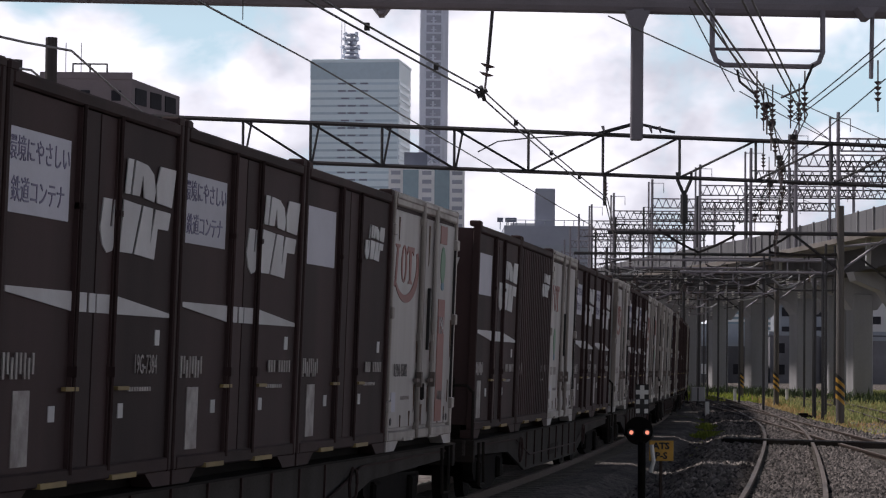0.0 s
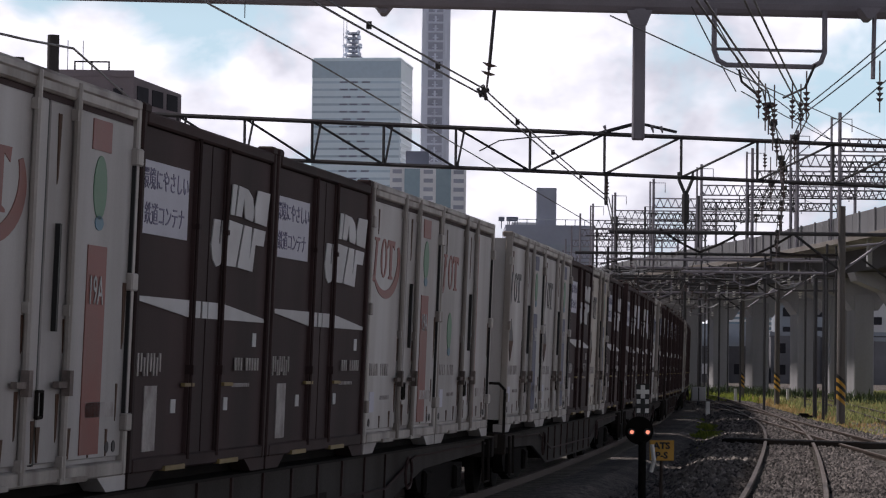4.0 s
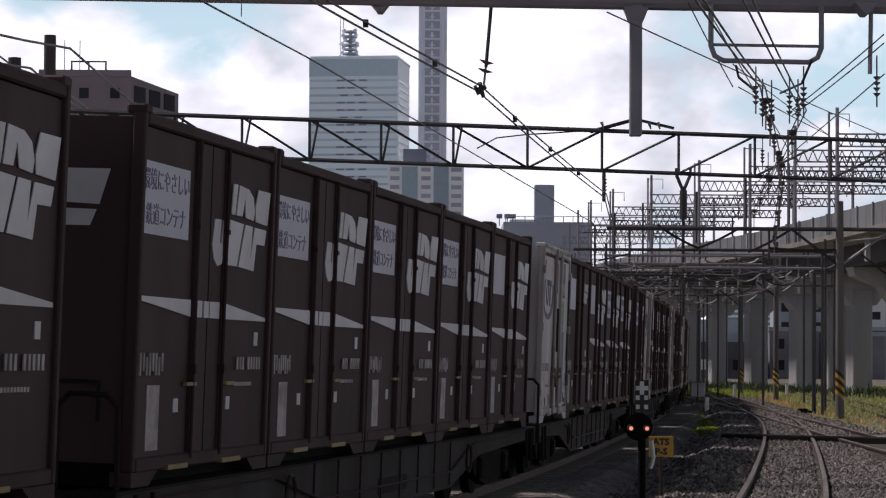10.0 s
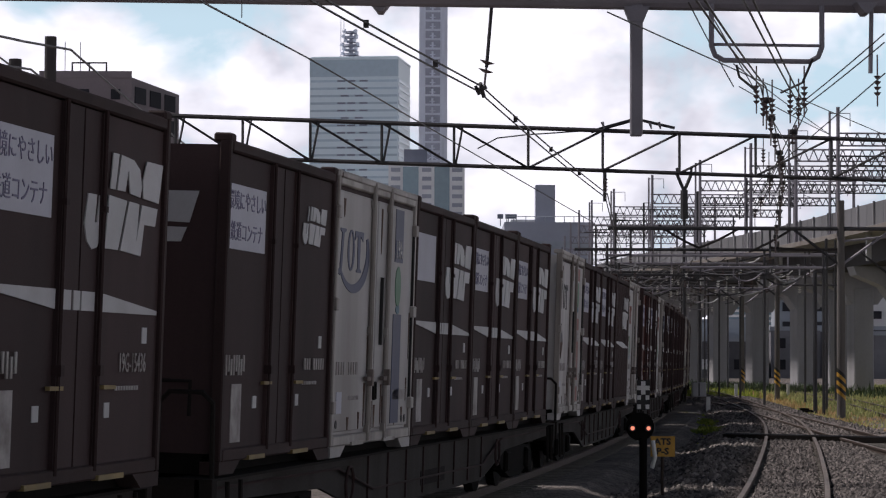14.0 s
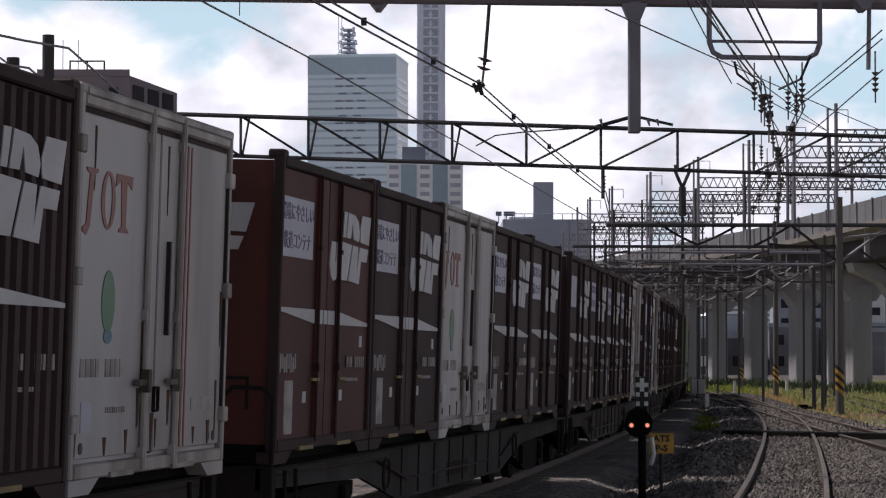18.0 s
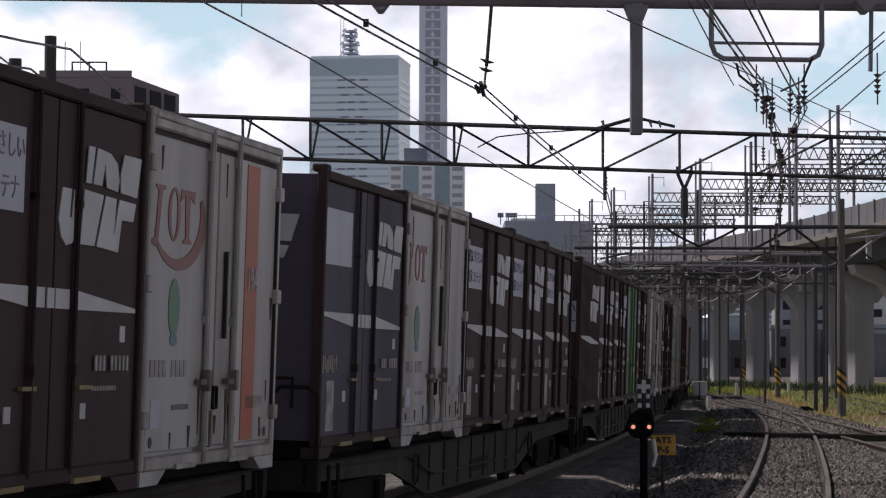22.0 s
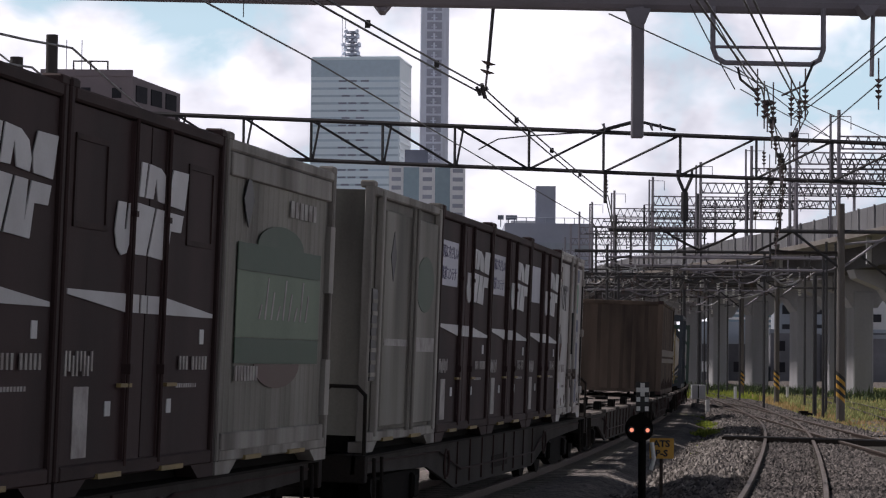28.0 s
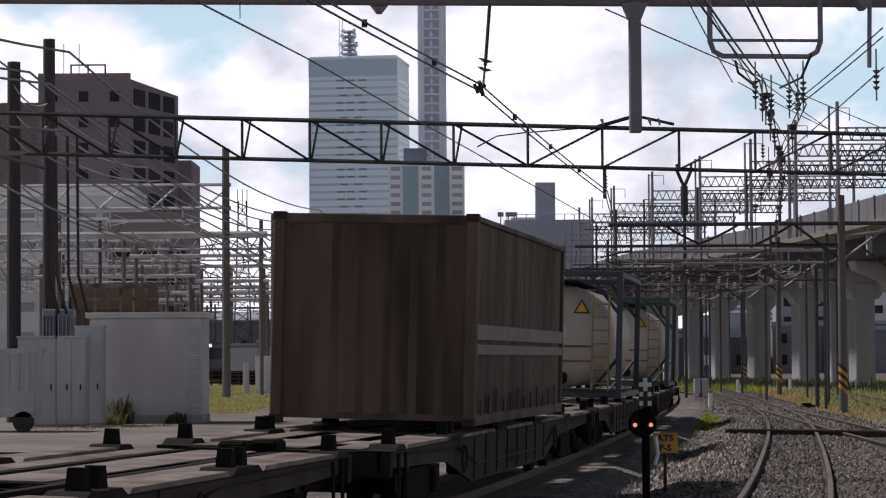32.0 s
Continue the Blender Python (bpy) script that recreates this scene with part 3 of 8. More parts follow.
def railway(line, label, top=-0.11, sleepers=(0, 0)):
    track = thing("railway_track", label, "track", kind="structure")
    part("ballast_bed", sweep(line, [(-2.3, -0.34), (-1.6, top), (1.6, top), (2.3, -0.34)]), M["ballast"], track)
    for o in (-0.5655, 0.5655):
        r = part("rail", sweep(line, rail_shape(o)), M["rail"], track)
        part("rail_head", sweep(line, [(o - 0.034, -0.001), (o - 0.034, 0.004), (o + 0.034, 0.004), (o + 0.034, -0.001)]), M["rail_top"], r, "polished running surface")
    a, b = sleepers
    if b > a:
        me = Geo().prism_x([(-1.0, -0.20), (1.0, -0.20), (1.0, -0.098), (0.25, -0.106), (-0.25, -0.106), (-1.0, -0.098)], -0.11, 0.11).mesh("sleeper", M["sleeper"])
        t = np.concatenate(([0], np.cumsum(np.hypot(*np.diff(line, axis=0).T))))
        for s in np.arange(a, min(b, t[-1] - 1), 0.62):
            x, y = np.interp(s, t, line[:, 0]), np.interp(s, t, line[:, 1])
            x2, y2 = np.interp(s + 0.5, t, line[:, 0]), np.interp(s + 0.5, t, line[:, 1])
            ob = part("sleeper", me, None, track)
            ob.matrix_local = pose(x, y, 0, 0, 0, math.degrees(math.atan2(y2 - y, x2 - x)))
    return track


LINE1 = np.stack([PX, PY], 1)[int((400 - 60) / STEP):int((400 + 430) / STEP):2]
LINE2 = smooth_line([(-2.2, -20), (-0.8, 0), (2.0, 18), (4.8, 36), (7.4, 55), (9.27, 69.5), (10.9, 84), (13.1, 110), (15.5, 143), (17.6, 177), (19.5, 220), (19, 290), (12, 380)])
LINE3 = smooth_line([(8.3, 10), (8.9, 36), (9.9, 59), (11.4, 86), (12.7, 110), (13.9, 143), (14.2, 180), (13, 230), (8, 300)])
LINE4 = smooth_line([(9.8, 30), (14.6, 77), (19, 118), (23, 160), (26, 205), (27, 260)])
railway(LINE1, "rusty railway track under the freight train on grey ballast", sleepers=(40, 130))
railway(LINE2, "curving railway track with worn rails on grey ballast", -0.117, (50, 130))
railway(LINE3, "converging railway track crossing its neighbour on ballast", -0.124, (20, 80))
railway(LINE4, "railway track in yellowing grass beside the viaduct", -0.131)


# ---- overhead line ----
def x_beam(t):
    return -9.0 + 26.0 * t


gantry = thing("overhead_gantry", "grey steel pipe gantry over the tracks with drop arms", "gantry")
g = Geo()
g.bar((-11, 41.0, 7.72), (16, 43.1, 7.72), 0.21, 14)
part("beam", g, M["gear"], gantry)
g = Geo()
g.box(3.04, 3.24, 41.95, 42.15, 5.44, 7.6, 0.02)
part("drop_arm", g, M["gear"], gantry)
part("bracket", Geo().prism([(2.93, 7.55), (3.35, 7.55), (3.25, 7.30), (3.03, 7.30)], 41.93, 42.17), M["gear"], gantry)
g = Geo()
g.path([(4.36, 42, 7.6), (4.36, 42, 6.92), (4.42, 42, 6.76), (4.56, 42, 6.68), (5.98, 42.15, 6.68), (6.12, 42.15, 6.76), (6.18, 42.15, 6.92), (6.18, 42.15, 7.6)], 0.045, 8)
g.bar((4.36, 42, 6.94), (6.18, 42.15, 6.94), 0.028, 6)
part("hoop", g, M["gear"], gantry)
part("hanger_rod", Geo().bar((0.78, 42, 7.55), (0.70, 42, 6.55), 0.03), M["gear_dark"], gantry)
part("hanger_rod", Geo().bar((7.0, 42.2, 7.55), (6.98, 42.2, 6.5), 0.04), M["gear"], gantry)
for x in (-1.05, 6.85):
    part("clamp", Geo().prism([(x - 0.16, 7.62), (x + 0.2, 7.62), (x + 0.06, 7.44), (x - 0.02, 7.44)], 41.8, 42.3), M["gear"], gantry)
for x, y in ((-11, 41.0), (16, 43.1)):
    part("post", Geo().bar((x, y, -0.3), (x, y, 8.1), 0.2, 12), M["gear"], gantry)

truss = thing("lattice_gantry", "dark steel lattice gantry spanning the tracks", "gantry")


def chord(x):
    return 64.5 + 0.12 * x


def truss_top(x):
    return 7.68 - 0.02 * x


def truss_low(x):
    return 6.68 - 0.022 * x


TX = [-13.0, -11.4, -9.8, -8.2, -6.6, -4.96, -3.3, -1.53, 0.27, 2.13, 4.01, 5.96, 7.91, 9.87, 11.84, 13.8, 15.7]
for level, r in ((truss_top, 0.055), (truss_low, 0.05)):
    part("chord", Geo().bar((TX[0], chord(TX[0]), level(TX[0])), (TX[-1], chord(TX[-1]), level(TX[-1])), r, 4), M["gear_dark"], truss)
for i, x in enumerate(TX):
    part("upright", Geo().bar((x, chord(x), truss_low(x)), (x, chord(x), truss_top(x)), 0.035, 4), M["gear_dark"], truss)
    if x < 2.0:
        part("upright", Geo().bar((x + 0.04, chord(x), truss_low(x)), (x + 0.22, chord(x), truss_top(x)), 0.028, 4), M["gear_dark"], truss)
    if i + 1 < len(TX):
        x2 = TX[i + 1]
        up = x > 2.0
        part("diagonal", Geo().bar((x, chord(x), (truss_low if up else truss_top)(x)), (x2, chord(x2), (truss_top if up else truss_low)(x2)), 0.03, 4), M["gear_dark"], truss)
part("post", Geo().bar((14.6, chord(14.6), -0.3), (14.6, chord(14.6), 8.6), 0.18, 10), M["pole_dark"], truss)
part("post", Geo().bar((-13.86, 91, -0.3), (-13.86, 91, 13.2), 0.24, 12, 0.21), M["pole_dark"], truss)
part("beam_seat", Geo().bar((-13.86, 91, 8.6), (-12.9, chord(-12.9), 7.4), 0.06, 6), M["gear_dark"], truss)
part("drop_arm", Geo().bar((4.15, 66.4, 5.9), (4.15, 66.4, 6.75), 0.05, 6), M["gear_dark"], truss)
pole_b = thing("dark_pole", "dark weathered utility pole beside the tracks", "pole")
part("shaft", Geo().bar((-15.1, 91, -0.3), (-15.1, 91, 12.4), 0.26, 12, 0.23), M["pole_dark"], pole_b)


# ---- viaduct ----
viaduct = thing("viaduct", "grey concrete elevated railway viaduct on rows of piers", "viaduct")
# plan of its near edge, which swings to the left as it goes away
VLINE = smooth_line([(27.4, 96), (26.6, 118), (25.7, 133), (24.9, 145), (24.0, 158), (22.2, 181), (19.0, 203), (16.2, 222), (14.6, 240), (14.0, 262), (14.6, 300), (16.4, 350), (19, 410)])
VARC = np.concatenate(([0], np.cumsum(np.hypot(*np.diff(VLINE, axis=0).T))))


def edge_x(y):
    return float(np.interp(y, VLINE[:, 1], VLINE[:, 0]))


def on_viaduct(a):
    """The pose at arc length a on the near edge: x along it, y to its left."""
    x, y = np.interp(a, VARC, VLINE[:, 0]), np.interp(a, VARC, VLINE[:, 1])
    u, v = np.interp(a + 1, VARC, VLINE[:, 0]), np.interp(a + 1, VARC, VLINE[:, 1])
    return pose(x, y, -0.5, 0, 0, math.degrees(math.atan2(v - y, u - x)))


DECK_SHAPE = [(0.25, 10.0), (0.25, 10.2), (-11.65, 10.2), (-11.65, 10.0), (-9.0, 9.76), (-2.0, 9.76)]
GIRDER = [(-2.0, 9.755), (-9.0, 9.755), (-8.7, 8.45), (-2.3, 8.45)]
part("deck", sweep(VLINE, [(-a, b - 0.5) for a, b in DECK_SHAPE]), M["concrete"], viaduct)
# girder colour carries the overhang's shade besides its stains
part("girder", sweep(VLINE, [(-a, b - 0.5) for a, b in GIRDER]), M["girder"], viaduct, "weathered box girder with the deck's shade in its colour")
part("edge_beam", sweep(VLINE, [(-0.40, 9.36), (-0.254, 9.36), (-0.254, 9.66), (-0.40, 9.66)]), M["apron"], viaduct, "pale kerb along the deck edge")
me_panel = Geo().box(0.02, 1.98, -0.16, 0, 10.2, 11.55, 0.03).mesh("parapet_panel", M["parapet"])
me_far = Geo().box(0, 3.94, -0.16, 0, 10.2, 11.55, 0.03).mesh("far_parapet", M["parapet"])
me_post = Geo().box(-0.06, 0.06, 0.0, 0.12, 10.2, 11.6, 0.01).mesh("parapet_post", M["concrete"])
me_pier = Geo().box(-1.05, 1.05, -0.55, 0.8, 0.0, 7.4, 0.08).mesh("pier", M["concrete"])
me_cap = Geo().prism_x([(-2.3, 8.45), (-9.1, 8.45), (-8.9, 7.9), (-7.2, 7.2), (-6.55, 6.3), (-4.85, 6.3), (-4.2, 7.2), (-2.5, 7.9)], -0.95, 0.95).mesh("pier_cap", M["concrete"])
me_hanger = Geo().box(-0.12, 0.12, -0.5, -0.2, 8.3, 10.0, 0.02).mesh("drain_box", M["gear_pale"])
for i in range(int(VARC[-1] / 4) - 2):
    for j in ((0, 2) if i < 44 else ()):
        part("parapet_panel", me_panel, None, viaduct).matrix_local = on_viaduct(4 * i + j)
    if i >= 44:
        part("parapet_panel", me_far, None, viaduct).matrix_local = on_viaduct(4 * i)
    part("far_parapet", me_far, None, viaduct).matrix_local = on_viaduct(4 * i) @ pose(0, -11.2, 0)
    part("parapet_post", me_post, None, viaduct).matrix_local = on_viaduct(4 * i)
for y in (104, 117, 130, 142, 153, 164, 174.8, 181.4, 189.7, 202.2, 214.3, 224, 236, 249, 262, 276, 290, 305):
    a = float(np.interp(y, VLINE[:, 1], VARC))
    part("pier", me_pier, None, viaduct).matrix_local = on_viaduct(a) @ pose(0, -5.7, 0)
    part("pier_cap", me_cap, None, viaduct).matrix_local = on_viaduct(a)
for y in (151, 176, 199):
    part("drain_box", me_hanger, None, viaduct, "pale drain box under the deck edge").matrix_local = on_viaduct(float(np.interp(y, VLINE[:, 1], VARC)))


# ---- far buildings ----
def tower_block(name, label, w, d, h, m, wall, glass, floor, bays, base=0.0, group="", share=0.42, blank=0):
    """A block with a window band on each storey of its front and right side, and a parapet."""
    b = thing(name, label, "building", group, m=m)
    part("wall", Geo().box(0, w, 0, d, base - 0.4, h), wall, b)
    part("roof", Geo().box(-0.3, w + 0.3, -0.3, d + 0.3, h, h + 0.9), wall, b)
    n = int((h - base) / floor)
    for k in range(n - blank):
        z = base + k * floor + floor * 0.32
        part("window_band", Geo().box(bays[0], w - bays[0], -0.22, 0.1, z, z + floor * share).box(w - 0.1, w + 0.22, bays[1], d - bays[1], z, z + floor * 0.5), glass, b)
    return b


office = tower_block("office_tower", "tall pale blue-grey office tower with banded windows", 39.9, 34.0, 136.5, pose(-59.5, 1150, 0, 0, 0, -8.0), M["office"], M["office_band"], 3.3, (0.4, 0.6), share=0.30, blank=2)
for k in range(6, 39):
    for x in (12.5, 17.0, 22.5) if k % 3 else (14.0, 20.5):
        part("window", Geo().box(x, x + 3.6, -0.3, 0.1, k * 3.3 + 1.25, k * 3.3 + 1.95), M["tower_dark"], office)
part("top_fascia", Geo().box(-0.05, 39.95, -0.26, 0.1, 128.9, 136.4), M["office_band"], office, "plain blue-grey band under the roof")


# ---- more of the city ----
def slab_tower(name, label, w, d, h, m, wall, cells, floor, glass, base=0.0):
    """A block whose front has upright strips; cells: x0, x1, share of the storey that is glass."""
    b = thing(name, label, "building", m=m)
    part("wall", Geo().box(0, w, 0, d, base - 0.4, h), wall, b)
    for x0, x1, share in cells:
        for k in range(int((h - base) / floor)):
            z = base + k * floor + floor * (1 - share) / 2
            part("window", Geo().box(x0, x1, -0.25, 0.1, z, z + floor * share), glass, b)
    return b


# rooftop mast of the office tower
mast = part("roof_mast", Geo().bar((15.5, 17, 137), (15.5, 17, 151.5), 1.1, 8, 0.7).bar((12.2, 17, 137), (12.2, 17, 157), 0.16, 5).bar((10.8, 17, 137), (10.8, 17, 158.5), 0.14, 5), M["stub"], office, "grey rooftop antenna mast")
for z, r in ((138.4, 4.6), (140.4, 3.6), (142.4, 3.0), (144.4, 4.0), (146.2, 2.2), (148.2, 3.2), (150.4, 2.8)):
    part("mast_platform", Geo().bar((15.5, 17, z), (15.5, 17, z + 0.9), r, 14, r * 0.9), M["stub"], mast)
    for x in (15.5 - r, 15.5 + r * 0.8):
        part("dish", Geo().bar((x, 15.4, z + 0.9), (x, 14.6, z + 0.9), 1.0, 10, 0.45), M["tower"], mast, "pale aerial dish")
part("roof_crown", Geo().box(0.4, 39.5, 0.4, 33.6, 136.6, 138.0), M["office"], office)

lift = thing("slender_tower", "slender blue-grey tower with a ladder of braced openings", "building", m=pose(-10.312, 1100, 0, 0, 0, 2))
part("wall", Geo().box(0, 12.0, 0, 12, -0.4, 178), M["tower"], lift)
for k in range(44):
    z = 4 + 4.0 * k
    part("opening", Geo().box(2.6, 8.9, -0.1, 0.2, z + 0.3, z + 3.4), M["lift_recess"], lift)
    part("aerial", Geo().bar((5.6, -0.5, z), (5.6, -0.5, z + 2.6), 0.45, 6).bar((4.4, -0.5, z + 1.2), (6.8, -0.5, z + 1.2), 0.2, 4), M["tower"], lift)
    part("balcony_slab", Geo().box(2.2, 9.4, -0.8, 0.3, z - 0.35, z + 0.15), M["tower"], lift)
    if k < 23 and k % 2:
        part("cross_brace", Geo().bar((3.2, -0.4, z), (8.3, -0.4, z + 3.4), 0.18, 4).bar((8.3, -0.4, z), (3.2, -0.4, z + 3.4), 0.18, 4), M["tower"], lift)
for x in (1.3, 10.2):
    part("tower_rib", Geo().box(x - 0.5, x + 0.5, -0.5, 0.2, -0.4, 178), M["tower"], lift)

slab = slab_tower("glass_block", "white and blue-glass office block", 29.5, 20, 78.256, pose(-21.147, 1000, 0, 0, 0, 1), M["white_tower"],
                  [(1.0, 4.6, 0.45), (13.0, 16.6, 0.45), (24.6, 28.6, 0.45)], 3.4, M["stub"])
for x0, x1 in ((5.6, 11.6), (17.8, 23.6)):
    part("glass_strip", Geo().box(x0, x1, -0.3, 0.1, 0.5, 78.256 - 0.6), M["office_glass"], slab)
part("penthouse", Geo().box(6, 15, 4, 16, 78.256, 84.796), M["tower_dark"], slab)
part("stepped_top", Geo().box(14.0, 24.0, 1, 19, 78.256, 79.128), M["office_glass"], slab)

podium = thing("podium_building", "dark glass podium building beside pale lift shafts", "building", m=pose(0, 640, 0))
part("glass_wall", Geo().box(-13.255, -2.651, 0, 25, -0.4, 35.360), M["office_glass"], podium)
part("shaft", Geo().box(-2.930, 2.232, -3, 22, -0.4, 34.942), M["stub"], podium)
part("green_shaft", Geo().box(2.232, 8.092, -1, 20, -0.4, 31.454), M["pale_green"], podium)
part("shaft_panel", Geo().box(2.511, 7.255, -1.3, -0.9, 0.5, 28.384), M["white_tower"], podium)
for k in range(8):
    z = 6 + 3.7 * k
    part("window_band", Geo().box(-12.976, -2.930, -0.3, 0.2, z, z + 0.9), M["tower_dark"], podium)
for k in range(7):
    x = -12.836 + 1.7 * k
    part("mullion", Geo().box(x, x + 0.2, -0.45, 0.1, 1.0, 35.081), M["tower"], podium)
low_wall = thing("depot_annex", "low white depot annex with a flat roof", "building", m=pose(0, 520, 0))
part("wall", Geo().box(-1.587, 12.017, 0, 12, -0.4, 17.266), M["white_tower"], low_wall)
part("roof", Geo().box(-1.814, 12.243, -0.3, 12.3, 17.266, 17.606), M["far"], low_wall)
part("window_band", Geo().box(-1.020, 11.450, -0.2, 0.1, 13.638, 14.885), M["tower_dark"], low_wall)
part("brown_wing", Geo().box(-20.859, -10.656, 2, 14, -0.4, 21.347), M["flat_brown"], low_wall)

arena = thing("arena_hall", "long hall with a pale curved roof and dark windows", "building", m=pose(0, 720, 0))
ap = [(-37.515, -0.4), (-37.515, 31.244), (-35.160, 33.913), (-28.882, 35.326), (-14.755, 35.953), (2.511, 36.110), (22.132, 34.541), (22.132, -0.4)]
part("hall", Geo().prism(ap[::-1], 0, 60), M["white_tower"], arena)
for a, b, m in ((30.146, 31.088, "tower_dark"), (27.163, 29.518, "far"), (24.809, 26.379, "tower_dark"), (21.042, 23.396, "far")):
    for i in range(11):
        x = -36.887 + 5.3 * i
        part("window", Geo().box(x, x + 4.7, -0.3, 0.2, a, b), M[m], arena)
for k in range(14):
    x = -36.416 + 4.3 * k
    part("roof_rib", Geo().box(x, x + 0.35, -0.25, 0.1, 31.244, 34.541), M["stub"], arena)
# trains and sheds at the far end of the yard
for n, (y, x0, x1, m) in enumerate(((335, -34.0, 7.5, "railcar"), (352, -36.0, 8.5, "far_dark"), (372, -38.0, 9.0, "railcar"))):
    o = thing("yard_train", "distant stabled commuter train in the yard", "train", "stabled trains")
    part("body", Geo().box(x0, x1, y, y + 2.8, 0.9, 3.9, 0.2), M[m], o)
    part("underframe", Geo().box(x0 + 0.5, x1 - 0.5, y + 0.3, y + 2.5, -0.3, 0.9), M["bogie"], o)
    for i in range(int((x1 - x0) / 2.1)):
        x = x0 + 0.7 + 2.1 * i
        part("window", Geo().box(x, x + 1.4, y - 0.04, y + 0.1, 2.0, 3.1), M["glass"], o)
shed = thing("depot_shed", "long dark depot shed behind the stabled trains", "shed", m=pose(0, 425, 0))
part("wall", Geo().box(-62, 10.5, 0, 20, -0.4, 8.6), M["far_dark"], shed)
part("roof", Geo().prism_x([(-0.8, 8.6), (20.8, 8.6), (20.8, 8.9), (10, 10.4), (-0.8, 8.9)], -62.5, 11), M["far"], shed)
for i in range(26):
    part("door_opening", Geo().box(-61 + 2.75 * i, -59.4 + 2.75 * i, -0.15, 0.1, 0.0, 5.6 if i % 3 else 3.0), M["white_tower"] if i % 4 == 1 else M["stub"] if i % 2 else M["recess"], shed)

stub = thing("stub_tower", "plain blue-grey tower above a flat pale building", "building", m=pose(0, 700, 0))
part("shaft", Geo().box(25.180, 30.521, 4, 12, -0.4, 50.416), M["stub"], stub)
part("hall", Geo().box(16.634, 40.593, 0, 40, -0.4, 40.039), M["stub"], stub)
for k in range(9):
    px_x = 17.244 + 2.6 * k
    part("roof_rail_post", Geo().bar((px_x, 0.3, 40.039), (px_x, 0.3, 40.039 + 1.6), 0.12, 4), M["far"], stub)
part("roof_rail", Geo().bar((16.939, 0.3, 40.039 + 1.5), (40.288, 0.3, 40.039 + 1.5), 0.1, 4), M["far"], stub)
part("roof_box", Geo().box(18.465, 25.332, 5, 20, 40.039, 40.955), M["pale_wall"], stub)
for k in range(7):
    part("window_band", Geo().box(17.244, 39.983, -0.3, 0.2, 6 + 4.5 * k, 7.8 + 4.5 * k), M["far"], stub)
for px_x in (15.566, 17.702, 19.228):
    part("floodlight", Geo().bar((px_x, 2, 40.039 - 1), (px_x, 2, 40.039 + 1.5), 0.15, 5).box(px_x - 0.8, px_x + 0.8, 1.5, 2.5, 40.039 + 1.0, 40.039 + 2.2), M["tower_dark"], stub)

# far low town that closes the horizon
random.seed(5)
for i in range(72):
    x = -150 + 300 * i / 45 + random.uniform(-3, 3) if i < 46 else 24 + 3.6 * (i - 46)
    y = random.uniform(430, 540) if not -60 < x < 40 else random.uniform(760, 900)
    if i >= 46:
        y = random.uniform(380, 425)
    h = random.uniform(9, 19) * (1.4 if y > 700 else 1)
    if i >= 46:
        h = random.uniform(4, 8)
    elif x > 20:
        h = random.choice((5.0, 7.0, 8.5, 11.0, 15.0)) + random.uniform(-1, 1)
    w = random.uniform(7, 13)
    b = thing("town_house", random.choice(("pale grey town building behind the yard", "dull brown town building behind the yard", "hazy blue-grey town building behind the yard")), "building", "low town buildings", m=pose(x, y, 0))
    part("wall", Geo().box(0, w, 0, 10, -0.4, h), random.choice((M["far_dark"], M["far_dark"], M["far"], M["pale_wall"])) if x > 20 else random.choice((M["far"], M["pale_wall"], M["stub"], M["flat_brown"])), b)
    part("roof", Geo().box(-0.2, w + 0.2, -0.2, 10.2, h, h + 0.6), M["far"], b)
    for k in range(int(h / 3.2)):
        for j in range(int(w / 2.6)):
            if random.random() < (0.95 if x > 20 else 0.8):
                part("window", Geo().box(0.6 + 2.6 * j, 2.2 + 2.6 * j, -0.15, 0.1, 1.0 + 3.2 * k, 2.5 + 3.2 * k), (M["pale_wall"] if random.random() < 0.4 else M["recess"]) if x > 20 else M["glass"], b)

# tall flats far beyond the viaduct, seen between its piers
far_flat = thing("balcony_tower", "far blue-grey block of flats with white balcony bands", "apartment house", m=pose(164, 1500, 0))
part("wall", Geo().box(0, 34, 0, 16, -0.4, 47), M["office_glass"], far_flat)
for k in range(15):
    part("balcony", Geo().box(0.6 + 0.5 * (k % 2), 33.4, -1.4, 0.2, 2.6 + 2.95 * k, 4.0 + 2.95 * k), M["white_tower"], far_flat, "white balcony band")
# brown apartment house
flat = thing("apartment_house", "dark brown tiled apartment house with balconies", "apartment house", m=pose(-36.233, 300, 0, 0, 0, 0))
AW = -34.794 - -45.520
AH = 34.829
part("wall", Geo().box(-AW, 0, 0, 14, -0.4, AH), M["flat_brown"], flat)
part("side_wall", Geo().add([(0, 0, -0.4), (4.1, 14, -0.4), (0, 14, -0.4), (0, 0, AH), (4.1, 14, AH - 0.6), (0, 14, AH - 0.6)], [(0, 1, 4, 3), (1, 2, 5, 4), (3, 4, 5), (0, 3, 5, 2)]), M["flat_brown"], flat)
part("parapet", Geo().box(-AW, 0, -0.2, 0.2, AH - 0.1, AH + 0.7), M["flat_brown"], flat)
part("low_wing", Geo().box(-57.039 - -36.233, -AW - 0.1, 10, 24, -0.4, 33.161), M["flat_brown"], flat)
part("lower_wing", Geo().box(-1, 5.6, 15, 26, -0.4, 26.501), M["flat_brown"], flat)
